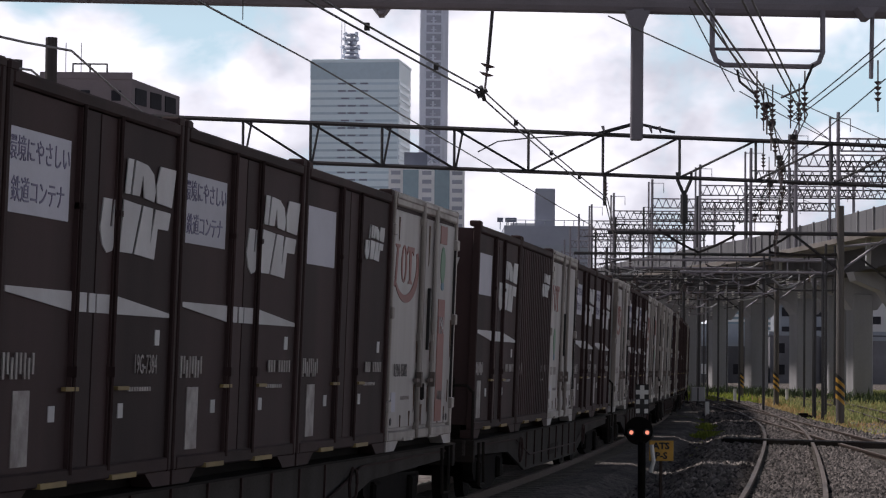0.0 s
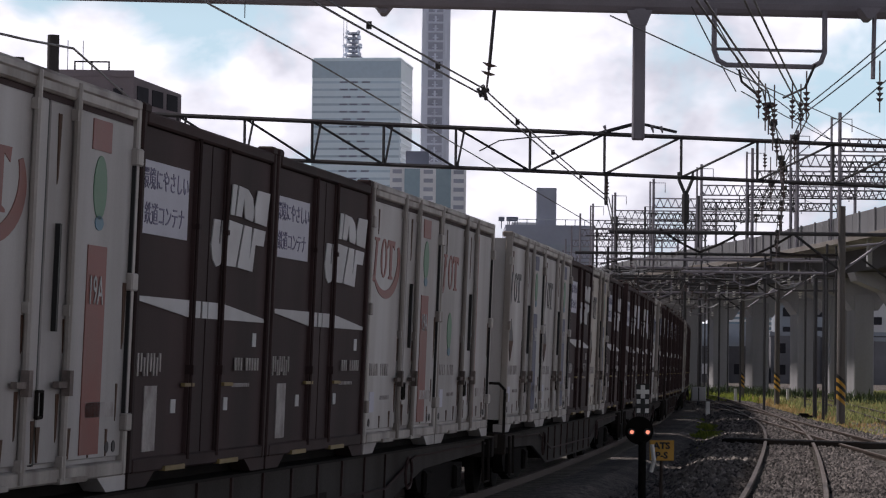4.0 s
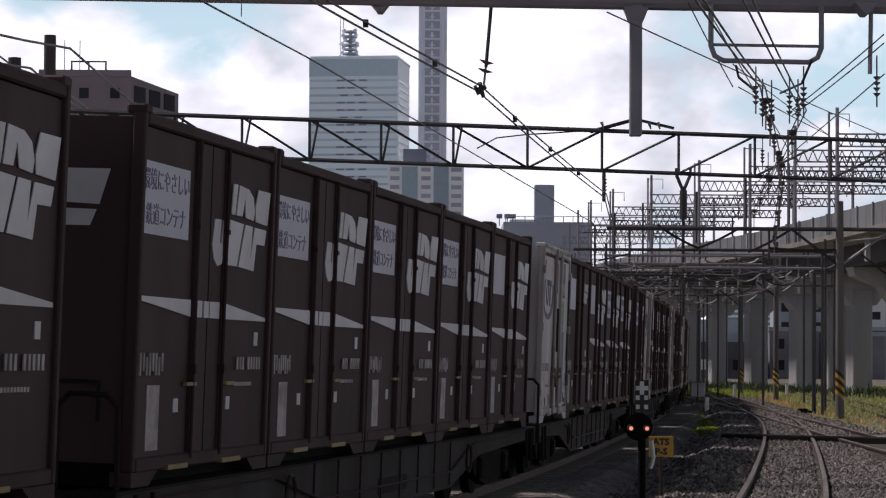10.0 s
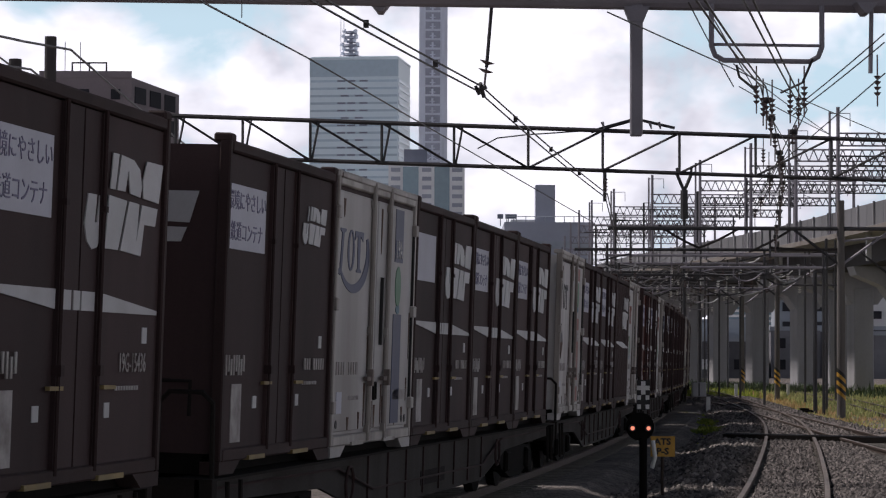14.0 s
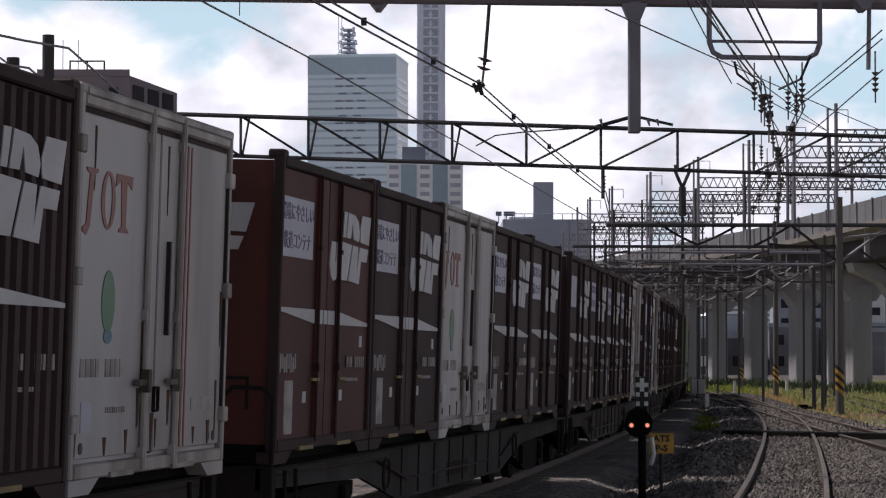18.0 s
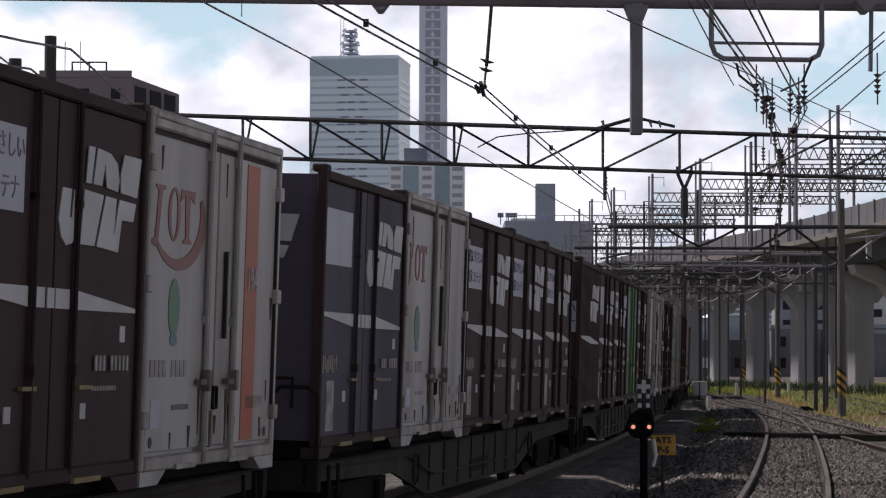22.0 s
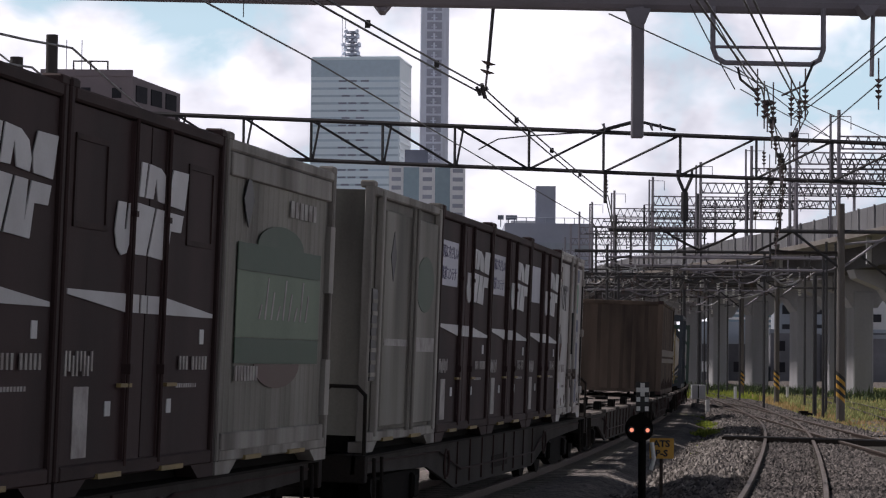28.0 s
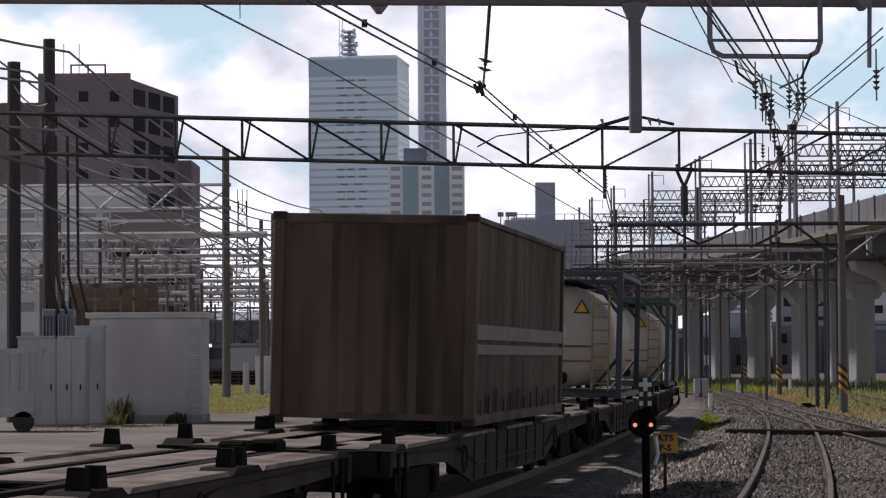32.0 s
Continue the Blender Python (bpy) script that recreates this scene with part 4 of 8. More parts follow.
for k in range(11):
    z = AH - 2.6 - 3.0 * k
    for x in (-9.6, -6.0, -2.4):
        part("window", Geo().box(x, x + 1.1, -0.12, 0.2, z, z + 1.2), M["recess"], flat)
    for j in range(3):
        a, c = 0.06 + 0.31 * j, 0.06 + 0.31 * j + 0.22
        # balcony openings are flat blocks; the shade inside is only their colour
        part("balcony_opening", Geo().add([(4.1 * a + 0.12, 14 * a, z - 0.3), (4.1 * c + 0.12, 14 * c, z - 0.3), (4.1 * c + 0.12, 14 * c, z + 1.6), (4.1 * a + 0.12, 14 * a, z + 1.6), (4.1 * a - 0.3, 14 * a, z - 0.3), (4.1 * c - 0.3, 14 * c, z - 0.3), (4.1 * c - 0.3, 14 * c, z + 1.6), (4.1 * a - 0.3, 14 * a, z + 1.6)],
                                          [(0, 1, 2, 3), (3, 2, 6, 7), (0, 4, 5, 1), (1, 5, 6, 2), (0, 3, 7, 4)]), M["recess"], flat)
part("roof_frame", Geo().path([(-7.2, 2, AH), (-7.2, 2, AH + 1.9), (-3.2, 2, AH + 1.9), (-3.2, 2, AH)], 0.14, 6).bar((-5.2, 2, AH + 0.3), (-5.2, 2, AH + 1.9), 0.1, 6), M["gear_dark"], flat)
for x in (-9.2, -7.4):
    part("aerial", Geo().bar((x + 1, 3, AH), (x + 1, 3, AH + 4.5), 0.06, 5), M["tower"], flat)
low = slab_tower("low_block", "long pale block behind the overhead lines", 17.4, 12, 20.277, pose(-49.680, 270, 0), M["pale_wall"], [(0.6, 3.4, 0.3), (4.2, 7.0, 0.3), (7.8, 10.6, 0.3), (11.4, 13.4, 0.3), (14.2, 16.6, 0.3)], 3.1, M["far"])
part("cornice", Geo().box(-0.2, 17.6, -0.5, 0.2, 19.276, 19.688), M["white_tower"], low)
part("cornice", Geo().box(-0.2, 17.6, -0.4, 0.2, 16.745, 17.039), M["white_tower"], low)
wing = slab_tower("stepped_block", "dull brown stepped annex with shaded windows", 8.4, 10, 17.100, pose(-33.928, 262, 0), M["flat_brown"], [(0.5, 2.4, 0.3), (3.0, 5.0, 0.3), (5.6, 7.8, 0.3)], 2.9, M["recess"])
part("cornice", Geo().box(-0.2, 8.6, -0.4, 0.2, 16.072, 16.357), M["pale_wall"], wing)
tel = thing("telecom_mast", "thin lattice telecom mast on the skyline", "mast", m=pose(-25.612, 330, 0))
for dx in (-0.8, 0.8):
    part("leg", Geo().bar((dx * 1.6, 0, -0.3), (dx * 0.6, 0, 22.454), 0.09, 4), M["gear_dark"], tel)
for k in range(14):
    z = 1.5 * k + 1
    part("lattice_bar", Geo().bar((-1.2 + 0.05 * k, 0, z), (1.2 - 0.05 * k, 0, z + 1.4), 0.05, 4).bar((1.2 - 0.05 * k, 0, z), (-1.2 + 0.05 * k, 0, z + 1.4), 0.05, 4), M["gear_dark"], tel)
for k in range(3):
    part("aerial", Geo().bar((-0.6 + 0.6 * k, 0, 21.016), (-0.6 + 0.6 * k, 0, 23.893), 0.05, 4), M["gear_dark"], tel)


# ---- overhead structures ----
def lattice_beam(parent, a, b, depth, bay, mat, r=0.045):
    a, b = Vector(a), Vector(b)
    n = max(2, round((b - a).length / bay))
    down = Vector((0, 0, -depth))
    part("top_chord", Geo().bar(a, b, r, 4), mat, parent)
    part("low_chord", Geo().bar(a + down, b + down, r, 4), mat, parent)
    g = Geo()
    for i in range(n):
        p, q = a.lerp(b, i / n), a.lerp(b, (i + 1) / n)
        m = (p + q) / 2
        g.bar(p, m + down, r * 0.7, 4).bar(m + down, q, r * 0.7, 4)
    tagged(part("lattice", g, mat, parent), kind="stuff")


def insulator(g, p, n=3, r=0.07):
    for i in range(n):
        g.bar((p[0], p[1], p[2] - 0.09 * i), (p[0], p[1], p[2] - 0.09 * i - 0.05), r, 8, r * 0.4)


def line_gantry(x0, x1, y, z, depth, posts, mat, label, arms=(), post_r=0.16, over=1.2, ground=-0.3, pmat=None, bay=0.85, r=0.055):
    gnt = thing("line_gantry", label, "gantry", "overhead line gantries")
    lattice_beam(gnt, (x0, y, z), (x1, y, z), depth, depth * bay, mat, r)
    for x in posts:
        part("post", Geo().bar((x, y, ground), (x, y, z + over), post_r, 8, post_r * 0.85), pmat or mat, gnt)
    for x in arms:
        part("drop_arm", Geo().bar((x, y, z - depth), (x, y, z - depth - 1.1), 0.05, 5), mat, gnt)
        part("bracket_arm", Geo().bar((x, y, z - depth - 1.0), (x + 1.3, y, z - depth - 0.75), 0.035, 5).bar((x, y, z - depth - 0.3), (x + 1.2, y, z - depth - 0.72), 0.025, 5), mat, gnt)
        gi = Geo()
        insulator(gi, (x + 0.6, y, z - depth - 0.9))
        part("insulator", gi, M["insulator"], gnt)
    return gnt


# portals on the viaduct deck
for n, y in enumerate((156, 168, 182, 197, 213, 230, 246)):
    xe = edge_x(y)
    z = 15.7
    line_gantry(xe - 0.4, xe + 11.6, y, z, 0.75, (xe - 0.3, xe + 11.4), M["gear"], "grey lattice portal above the viaduct tracks", (xe + 2.6, xe + 7.6), 0.13, 1.6, 9.65)
    line_gantry(xe - 0.1, xe + 11.2, y + 6, z - 0.9, 0.6, (xe + 0.1, xe + 11.0), M["gear_dark"], "dark lattice portal above the viaduct tracks", (xe + 3.4,), 0.10, 0.5, 9.65)
    pp = thing("feeder_bracket", "grey feeder bracket on the viaduct edge", "bracket", "viaduct feeder brackets")
    part("stem", Geo().bar((xe - 0.35, y + 3, 9.6), (xe - 0.35, y + 3, 17.3), 0.08, 6), M["gear"], pp)
    part("arm", Geo().path([(xe - 0.35, y + 3, 17.2), (xe + 0.9, y + 3, 17.2), (xe + 0.9, y + 3, 16.4)], 0.035, 5), M["gear"], pp)
for n, y in enumerate((262, 285, 315, 345)):
    xe = edge_x(y)
    line_gantry(xe - 0.4, xe + 11.6, y, 15.7, 0.7, (xe - 0.3, xe + 11.4), M["gear"], "grey lattice portal above the viaduct tracks", (xe + 2.6,), 0.13, 1.6, 9.65)


def single_gantry(y, x0, x1, z, post_x, stripes, mat, label, top=None):
    """A pole with one pipe beam reaching over the tracks."""
    gnt = thing("pole_gantry", label, "gantry", "striped pole gantries")
    part("pole", Geo().bar((post_x, y, -0.3), (post_x, y, top or z + 1.0), 0.155, 12, 0.13), M["pole"], gnt)
    part("beam", Geo().bar((x0, y, z), (x1, y, z), 0.075, 8), mat, gnt)
    part("stay", Geo().bar((post_x, y, z - 1.3), (post_x - 1.7, y, z), 0.05, 5), mat, gnt)
    part("stay", Geo().bar((post_x, y, z - 1.3), (post_x + 2.1, y, z + 0.2), 0.05, 5), M["gear"], gnt)
    part("side_arm", Geo().bar((post_x, y, z - 0.45), (post_x + 2.4, y, z - 0.2), 0.045, 5), M["gear"], gnt)
    for k in range(6 if stripes else 0):
        z0 = 0.62 + 0.145 * k
        ring = [(0.162 * math.cos(2 * math.pi * i / 12), 0.162 * math.sin(2 * math.pi * i / 12)) for i in range(12)]
        band = Geo().add([(post_x + a, y + b, z0 - 0.9 * a) for a, b in ring] + [(post_x + a, y + b, z0 + 0.145 - 0.9 * a) for a, b in ring], [(i, (i + 1) % 12, 12 + (i + 1) % 12, 12 + i) for i in range(12)])
        part("warning_stripe", band, M["yellow"] if k % 2 == 0 else M["black"], gnt)
    n = max(2, int((x1 - x0) / 3.2))
    for i in range(n):
        x = x0 + 0.8 + (x1 - x0 - 1.6) * i / (n - 1)
        part("drop_arm", Geo().bar((x, y, z), (x, y, z - 1.0), 0.04, 5).bar((x, y, z - 0.9), (x - 1.1, y, z - 1.15), 0.03, 5), mat, gnt)
        gi = Geo()
        insulator(gi, (x, y, z - 1.0))
        part("insulator", gi, M["insulator"], gnt)
    return gnt


single_gantry(91, 5.8, 17.2, 6.516, 13.986, True, M["gear_dark"], "striped concrete pole gantry beside the tracks", 7.508)
single_gantry(142, 7.0, 19.2, 6.781, 18.327, True, M["gear_dark"], "striped concrete pole gantry beside the tracks", 8.484)
single_gantry(170, 8.0, 20.4, 6.849, 19.642, True, M["gear_dark"], "striped concrete pole gantry beside the tracks", 8.703)
single_gantry(118, 6.0, 17.5, 6.957, 20.6, False, M["gear_dark"], "plain concrete pole gantry beside the viaduct")
for y, x1, z in ((200, 20.0, 8.8), (225, 19.0, 9.4), (255, 18.0, 9.8)):
    line_gantry(4.0, x1, y, z, 0.8, (4.2, x1 - 0.2), M["gear_dark"], "dark lattice gantry over the far tracks", (7.5, 11.0, 14.5), 0.17, 2.2)
for x, y, h in ((14.367, 100, 5.3), (26.344, 190, 9.5), (22.686, 215, 12.0), (30.137, 240, 13.5), (15.910, 205, 14.5), (12.675, 190, 12.8), (11.816, 200, 12.4)):
    p = thing("line_pole", "slim dark overhead line pole", "pole", "slim overhead line poles")
    part("shaft", Geo().bar((x, y, -0.3), (x, y, h), 0.085, 8), M["gear_dark"], p)
    part("cross_arm", Geo().bar((x - 0.9, y, h - 0.5), (x + 0.9, y, h - 0.5), 0.04, 5), M["gear_dark"], p)
    part("top_hook", Geo().path([(x, y, h), (x + 0.7, y, h), (x + 0.7, y, h - 0.6)], 0.03, 5), M["gear_dark"], p)

random.seed(21)
for n, (y, x0, x1, z) in enumerate(((104, 6.5, 15.5, 6.1), (112, 7.5, 14.0, 5.6), (128, 8.0, 18.0, 6.6), (152, 8.5, 19.0, 6.2), (160, 9.0, 16.5, 7.4), (182, 9.0, 18.5, 7.9), (120, 8.1, 15.0, 6.4), (135, 11.2, 15.6, 6.1), (150, 13.3, 16.1, 5.75), (128, 12.0, 19.5, 7.2), (190, 9.5, 21.0, 8.8), (205, 9.0, 19.0, 7.6), (98, 9.0, 14.5, 5.4), (220, 7.5, 17.0, 9.4))):
    o = thing("cross_beam_gantry", "pale pipe beam with hanging line fittings", "gantry", "pipe beam gantries")
    part("beam", Geo().bar((x0, y, z), (x1, y, z), 0.055, 8), M["gear"] if n % 3 == 0 else M["gear_dark"], o)
    part("post", Geo().bar((x1 - 0.1, y, -0.3), (x1 - 0.1, y, z + 0.7), 0.06, 6), M["gear_dark"], o)
    if n < 3:
        part("post", Geo().bar((x0 + 0.1, y, -0.3), (x0 + 0.1, y, z + 0.5), 0.06, 6), M["gear_dark"], o)
    for i in range(4):
        x = x0 + (x1 - x0) * (i + 0.6) / 4.4
        d, q = random.choice((-1, 1)), random.uniform(0.5, 1.2)
        drop = random.uniform(0.6, 1.1)
        part("cantilever", Geo().path([(x, y, z), (x, y, z - 0.55 * q)] + [(x + d * 1.7 * q * k, y - 0.5 * k, z - 0.55 * q - drop * (k - 1.1 * k * k)) for k in (0.25, 0.5, 0.75, 1.0)], 0.032, 5), M["gear_pale"] if (n + i) % 5 == 0 else M["gear"] if i % 2 else M["gear_dark"], o)
        gi = Geo()
        insulator(gi, (x - 0.6, y - 0.2, z - 0.52), 3, 0.075)
        insulator(gi, (x, y, z - 0.72), 3, 0.075)
        part("insulator", gi, M["signal_white"] if i % 2 else M["insulator"], o)
# gantries over the goods yard on the far side of the train
YARD = ((150, -12.6, 12.1, 1.35), (175, -11.5, 10.4, 0.95), (200, -10.2, 10.6, 0.9), (228, -9.0, 10.2, 0.9), (260, -6.8, 10.0, 1.0), (300, -5.0, 10.4, 1.0), (345, -2.0, 11.0, 1.1))
for n, (y, xr, z, depth) in enumerate(YARD):
    posts = [xr - 14.5 * i for i in range(4 if y < 210 else 5)]
    line_gantry(posts[-1] - 5, xr + 0.3 if n == 0 else xr + 3.5 + 0.02 * y, y, z, depth, posts, M["gear_pale"] if n % 2 == 0 else M["gear"], "galvanised lattice gantry over the goods yard", [xr - 2.5 - 4.2 * i for i in range(8 if y < 260 else 5)], 0.26 if n == 0 else 0.2, 2.1 if n == 0 else 1.4, pmat=M["pole"], bay=2.2 if n == 0 else 1.4, r=0.09 if n == 0 else 0.07)
for y, x0, x1, z, r, shade in ((160, -28.044, -10.883, 9.688, 0.15, "gear_pale"), (165, -28.921, -20.000, 9.001, 0.08, "gear_pale"), (172, -20.848, -11.774, 8.897, 0.09, "gear_pale"),
                               (180, -28.411, -17.227, 7.857, 0.08, "gear_pale"), (185, -17.705, -12.462, 7.623, 0.09, "gear_pale"), (195, -19.300, -13.136, 7.517, 0.08, "gear_pale"),
                               (205, -21.631, -13.586, 7.366, 0.10, "gear_pale"), (215, -32.060, -14.249, 7.031, 0.09, "gear_pale"), (225, -39.438, -23.741, 12.428, 0.08, "gear_pale"),
                               (235, -41.190, -12.501, 10.598, 0.09, "gear_pale"), (290, -28.703, -10.368, 9.511, 0.09, "gear_pale"), (310, -30.007, -9.732, 8.358, 0.09, "gear_pale")):
    o = thing("yard_beam_gantry", "pipe beam with hanging insulators over the yard", "gantry", "yard pipe beams")
    part("beam", Geo().bar((x0, y, z), (x1, y, z), r * 1.5, 8), M[shade], o)
    for x in (x0 + 0.4, x1 - 0.4):
        part("post", Geo().bar((x, y + 0.3, -0.3), (x, y + 0.3, z + 0.9), 0.13, 8), M["pole"], o)
    n = max(2, int((x1 - x0) / 2.6))
    for i in range(n):
        x = x0 + (x1 - x0) * (i + 0.5) / n
        part("hanger", Geo().path([(x, y, z), (x, y, z - 0.75), (x + 0.9, y - 0.2, z - 0.6), (x + 1.3, y - 0.2, z - 1.0)], 0.04, 5), M["gear"], o)
        gi = Geo()
        insulator(gi, (x, y, z - 0.15), 4, 0.11)
        insulator(gi, (x + 0.5, y - 0.1, z - 0.66), 3, 0.10)
        part("insulator", gi, M["insulator"] if i % 3 else M["signal_white"], o)
random.seed(11)
for i in range(34):
    y = random.uniform(165, 380)
    x = -y * random.uniform(-0.01, 0.155)
    h = random.uniform(7, 11)
    p = thing("yard_pole", "thin grey line pole in the goods yard", "pole", "thin yard poles")
    part("shaft", Geo().bar((x, y, -0.3), (x, y, h), 0.11, 6), random.choice((M["gear"], M["pole"], M["gear_dark"])), p)
    part("cross_arm", Geo().bar((x - 1.4, y, h - 0.8), (x + 1.4, y, h - 0.8), 0.05, 4).bar((x - 1.0, y, h - 1.8), (x + 1.6, y, h - 1.8), 0.04, 4), M["gear"], p)
    gi = Geo()
    for dx in (-1.2, 0.2, 1.2):
        insulator(gi, (x + dx, y, h - 0.55), 2, 0.09)
    part("insulator", gi, M["insulator"], p)


# ---- wires ----
def wire(name, label, points, r=0.011, sag=0.0, n=8, mat="wire"):
    pts = []
    for a, b in zip(points, points[1:]):
        a, b = Vector(a), Vector(b)
        for i in range(n):
            t = i / n
            p = a.lerp(b, t)
            p.z -= sag * 4 * t * (1 - t)
            pts.append(p)
    pts.append(Vector(points[-1]))
    w = thing(name, label, "wire", "overhead wires")
    part("strand", Geo().path(pts, r, 5), M[mat], w)
    return w


random.seed(33)
for k in range(16):
    x = random.uniform(5.5, 13.5)
    y = random.uniform(88, 120)
    wire("line_cable", "sagging overhead line cable between gantries", [(x, y, random.uniform(5.2, 7.2)), (x + random.uniform(-0.5, 2.8), y + random.uniform(25, 40), random.uniform(5.0, 7.4)), (x + random.uniform(1, 5), y + random.uniform(60, 90), random.uniform(5.5, 8.5))], 0.02, random.uniform(0.15, 0.6), 7)


def run(line_s, side, z):
    m = on_track(line_s, side)
    return (m.translation.x, m.translation.y, z)


# twin feeder over the train's track
fa, fb, fc = (-4.2, 19.0, 6.25), (0.568, 42, 6.157), (4.144, 66, 5.980)
far1 = run(98, 1.2, 5.9)
for dz, dx in ((0.0, 0.0), (0.085, 0.05)):
    w = wire("feeder_wire", "twin black overhead feeder wire", [tuple(np.add(p, (dx, 0, dz))) for p in (fa, fb, fc, far1)], 0.016, 0.05)
for t in (0.18, 0.42, 0.66, 0.85):
    p = Vector(fa).lerp(Vector(fb), t)
    part("spacer", Geo().box(p.x - 0.012, p.x + 0.062, p.y - 0.02, p.y + 0.02, p.z - 0.015, p.z + 0.09), M["wire"], w)
for t in (0.2, 0.45, 0.7):
    p = Vector(fb).lerp(Vector(fc), t)
    part("spacer", Geo().box(p.x - 0.012, p.x + 0.062, p.y - 0.02, p.y + 0.02, p.z - 0.015, p.z + 0.09), M["wire"], w)
ins = thing("hanger_insulator", "brown disc insulator string under the gantry", "insulator", "gantry insulators")
gi = Geo()
for k, zz in enumerate((6.64, 6.50)):
    gi.bar((0.71 - 0.02 * k, 42, zz), (0.70 - 0.02 * k, 42, zz - 0.035), 0.13, 12, 0.05)
gi.bar((0.72, 42, 6.75), (0.66, 42, 6.2), 0.02, 6)
part("disc", gi, M["insulator"], ins)
part("clamp", Geo().bar((0.54, 42, 6.16), (0.70, 42, 6.24), 0.045, 8).bar((0.60, 41.9, 6.28), (0.66, 42.1, 6.08), 0.035, 8).bar((0.52, 42, 6.25), (0.58, 42, 6.10), 0.03, 8), M["gear_dark"], ins)
# contact wire over the train's track
wire("contact_wire", "single overhead contact wire above the train", [(-3.9, 14.5, 5.25), (-2.302, 25.2, 5.224), (-1.755, 33, 5.641), (3.653, 63, 5.182), run(95, 1.2, 5.1)], 0.011, 0.0)
wire("dropper_wire", "thin dropper between overhead wires", [(-2.270, 29, 5.611), (-2.270, 29, 5.863)], 0.006)
# wires of the second track
c2 = [(2.150, 24, 5.413), (5.656, 46, 6.679), (8.385, 64, 6.521), (11.625, 91, 6.060)]
for dx in (0.0, 0.09):
    wire("feeder_wire", "twin black overhead feeder wire", [(x + dx, y, z) for x, y, z in c2], 0.015, 0.04)
c3 = [(2.647, 24, 5.413), (6.378, 46, 6.278), (10.713, 90, 6.895)]
for dx in (0.0, 0.10):
    wire("feeder_wire", "twin black overhead feeder wire", [(x + dx, y, z) for x, y, z in c3], 0.013, 0.03)
for a, b in (((2.16, 34, 6.37), (10.60, 62, 7.25)), ((6.49, 38, 6.61), (6.23, 46, 6.28)), ((6.49, 38, 6.48), (6.23, 46, 6.18)), ((6.84, 40, 6.25), (7.57, 66, 6.02)), ((4.31, 42, 7.51), (9.15, 64, 6.10)), ((4.72, 42, 6.62), (9.87, 66, 7.61)), ((3.80, 40, 7.34), (5.17, 46, 6.68)), ((5.27, 46, 6.68), (9.57, 64, 7.43))):
    wire("cross_wire", "thin slanting overhead wire", [a, b], 0.011, 0.02)
# slack stays under the pole gantry
for pts in ([(7.59, 91, 6.62), (8.996, 91, 5.833), (10.47, 91, 6.55)], [(10.763, 91, 5.694), (12.258, 91, 6.50)], [(11.5, 91, 5.85), (13.92, 91, 5.80)]):
    wire("stay_wire", "dark slack stay under the gantry beam", pts, 0.045, 0.05, 5)
yb = thing("forked_bracket", "dark forked bracket on a thick stem", "bracket")
part("stem", Geo().bar((11.93, 128, 8.9), (11.93, 128, 10.35), 0.19, 8), M["gear_dark"], yb)
part("post", Geo().bar((11.93, 128, -0.3), (11.93, 128, 8.9), 0.08, 8), M["gear_dark"], yb)
for d in (-1, 1):
    part("fork", Geo().bar((11.93, 128, 10.3), (11.93 + 0.34 * d, 128, 11.1), 0.09, 6).bar((11.93 + 0.34 * d, 128, 11.1), (11.93 + 0.36 * d, 128, 11.45), 0.07, 6), M["gear_dark"], yb)
# fittings strung along the feeders beyond the hoop
for p, q in ((c2[1], c2[2]), (c2[2], c2[3]), (c3[1], c3[2])):
    for t in (0.12, 0.3, 0.5, 0.72, 0.9):
        v = Vector(p).lerp(Vector(q), t)
        o = thing("wire_fitting", "small dark clamp and insulator on the feeder", "insulator", "feeder fittings")
        gi = Geo()
        insulator(gi, (v.x + 0.04, v.y, v.z - 0.02), 3, 0.07)
        gi.bar((v.x + 0.04, v.y, v.z + 0.06), (v.x + 0.04, v.y, v.z - 0.55), 0.016, 5)
        part("disc_string", gi, M["insulator"], o)
        part("clamp", Geo().box(v.x - 0.03, v.x + 0.13, v.y - 0.06, v.y + 0.06, v.z - 0.05, v.z + 0.05, 0.015), M["gear_dark"], o)
# strain insulators near the hoop
for x, y, z in ((5.696, 46, 6.478), (5.857, 46, 6.458), (6.177, 46, 6.529), (6.328, 46, 6.478), (5.576, 46, 6.699), (5.897, 42.2, 6.271), (7.093, 42.2, 6.455), (8.173, 66, 7.217), (8.317, 66, 6.814)):
    o = thing("strain_insulator", "small dark insulator on the overhead wires", "insulator", "strain insulators")
    gi = Geo()
    insulator(gi, (x, y, z), 4, 0.065)
    gi.bar((x, y, z + 0.35), (x, y, z - 0.5), 0.014, 5)
    part("disc_string", gi, M["insulator"], o)
arm = part("swing_arm", Geo().path([(4.770, 42, 6.597), (4.835, 42.2, 6.432), (5.306, 44, 6.416)], 0.022, 6).path([(6.007, 42, 6.707), (5.869, 42.2, 6.341), (5.756, 44, 6.368)], 0.022, 6), M["gear_dark"], gantry)
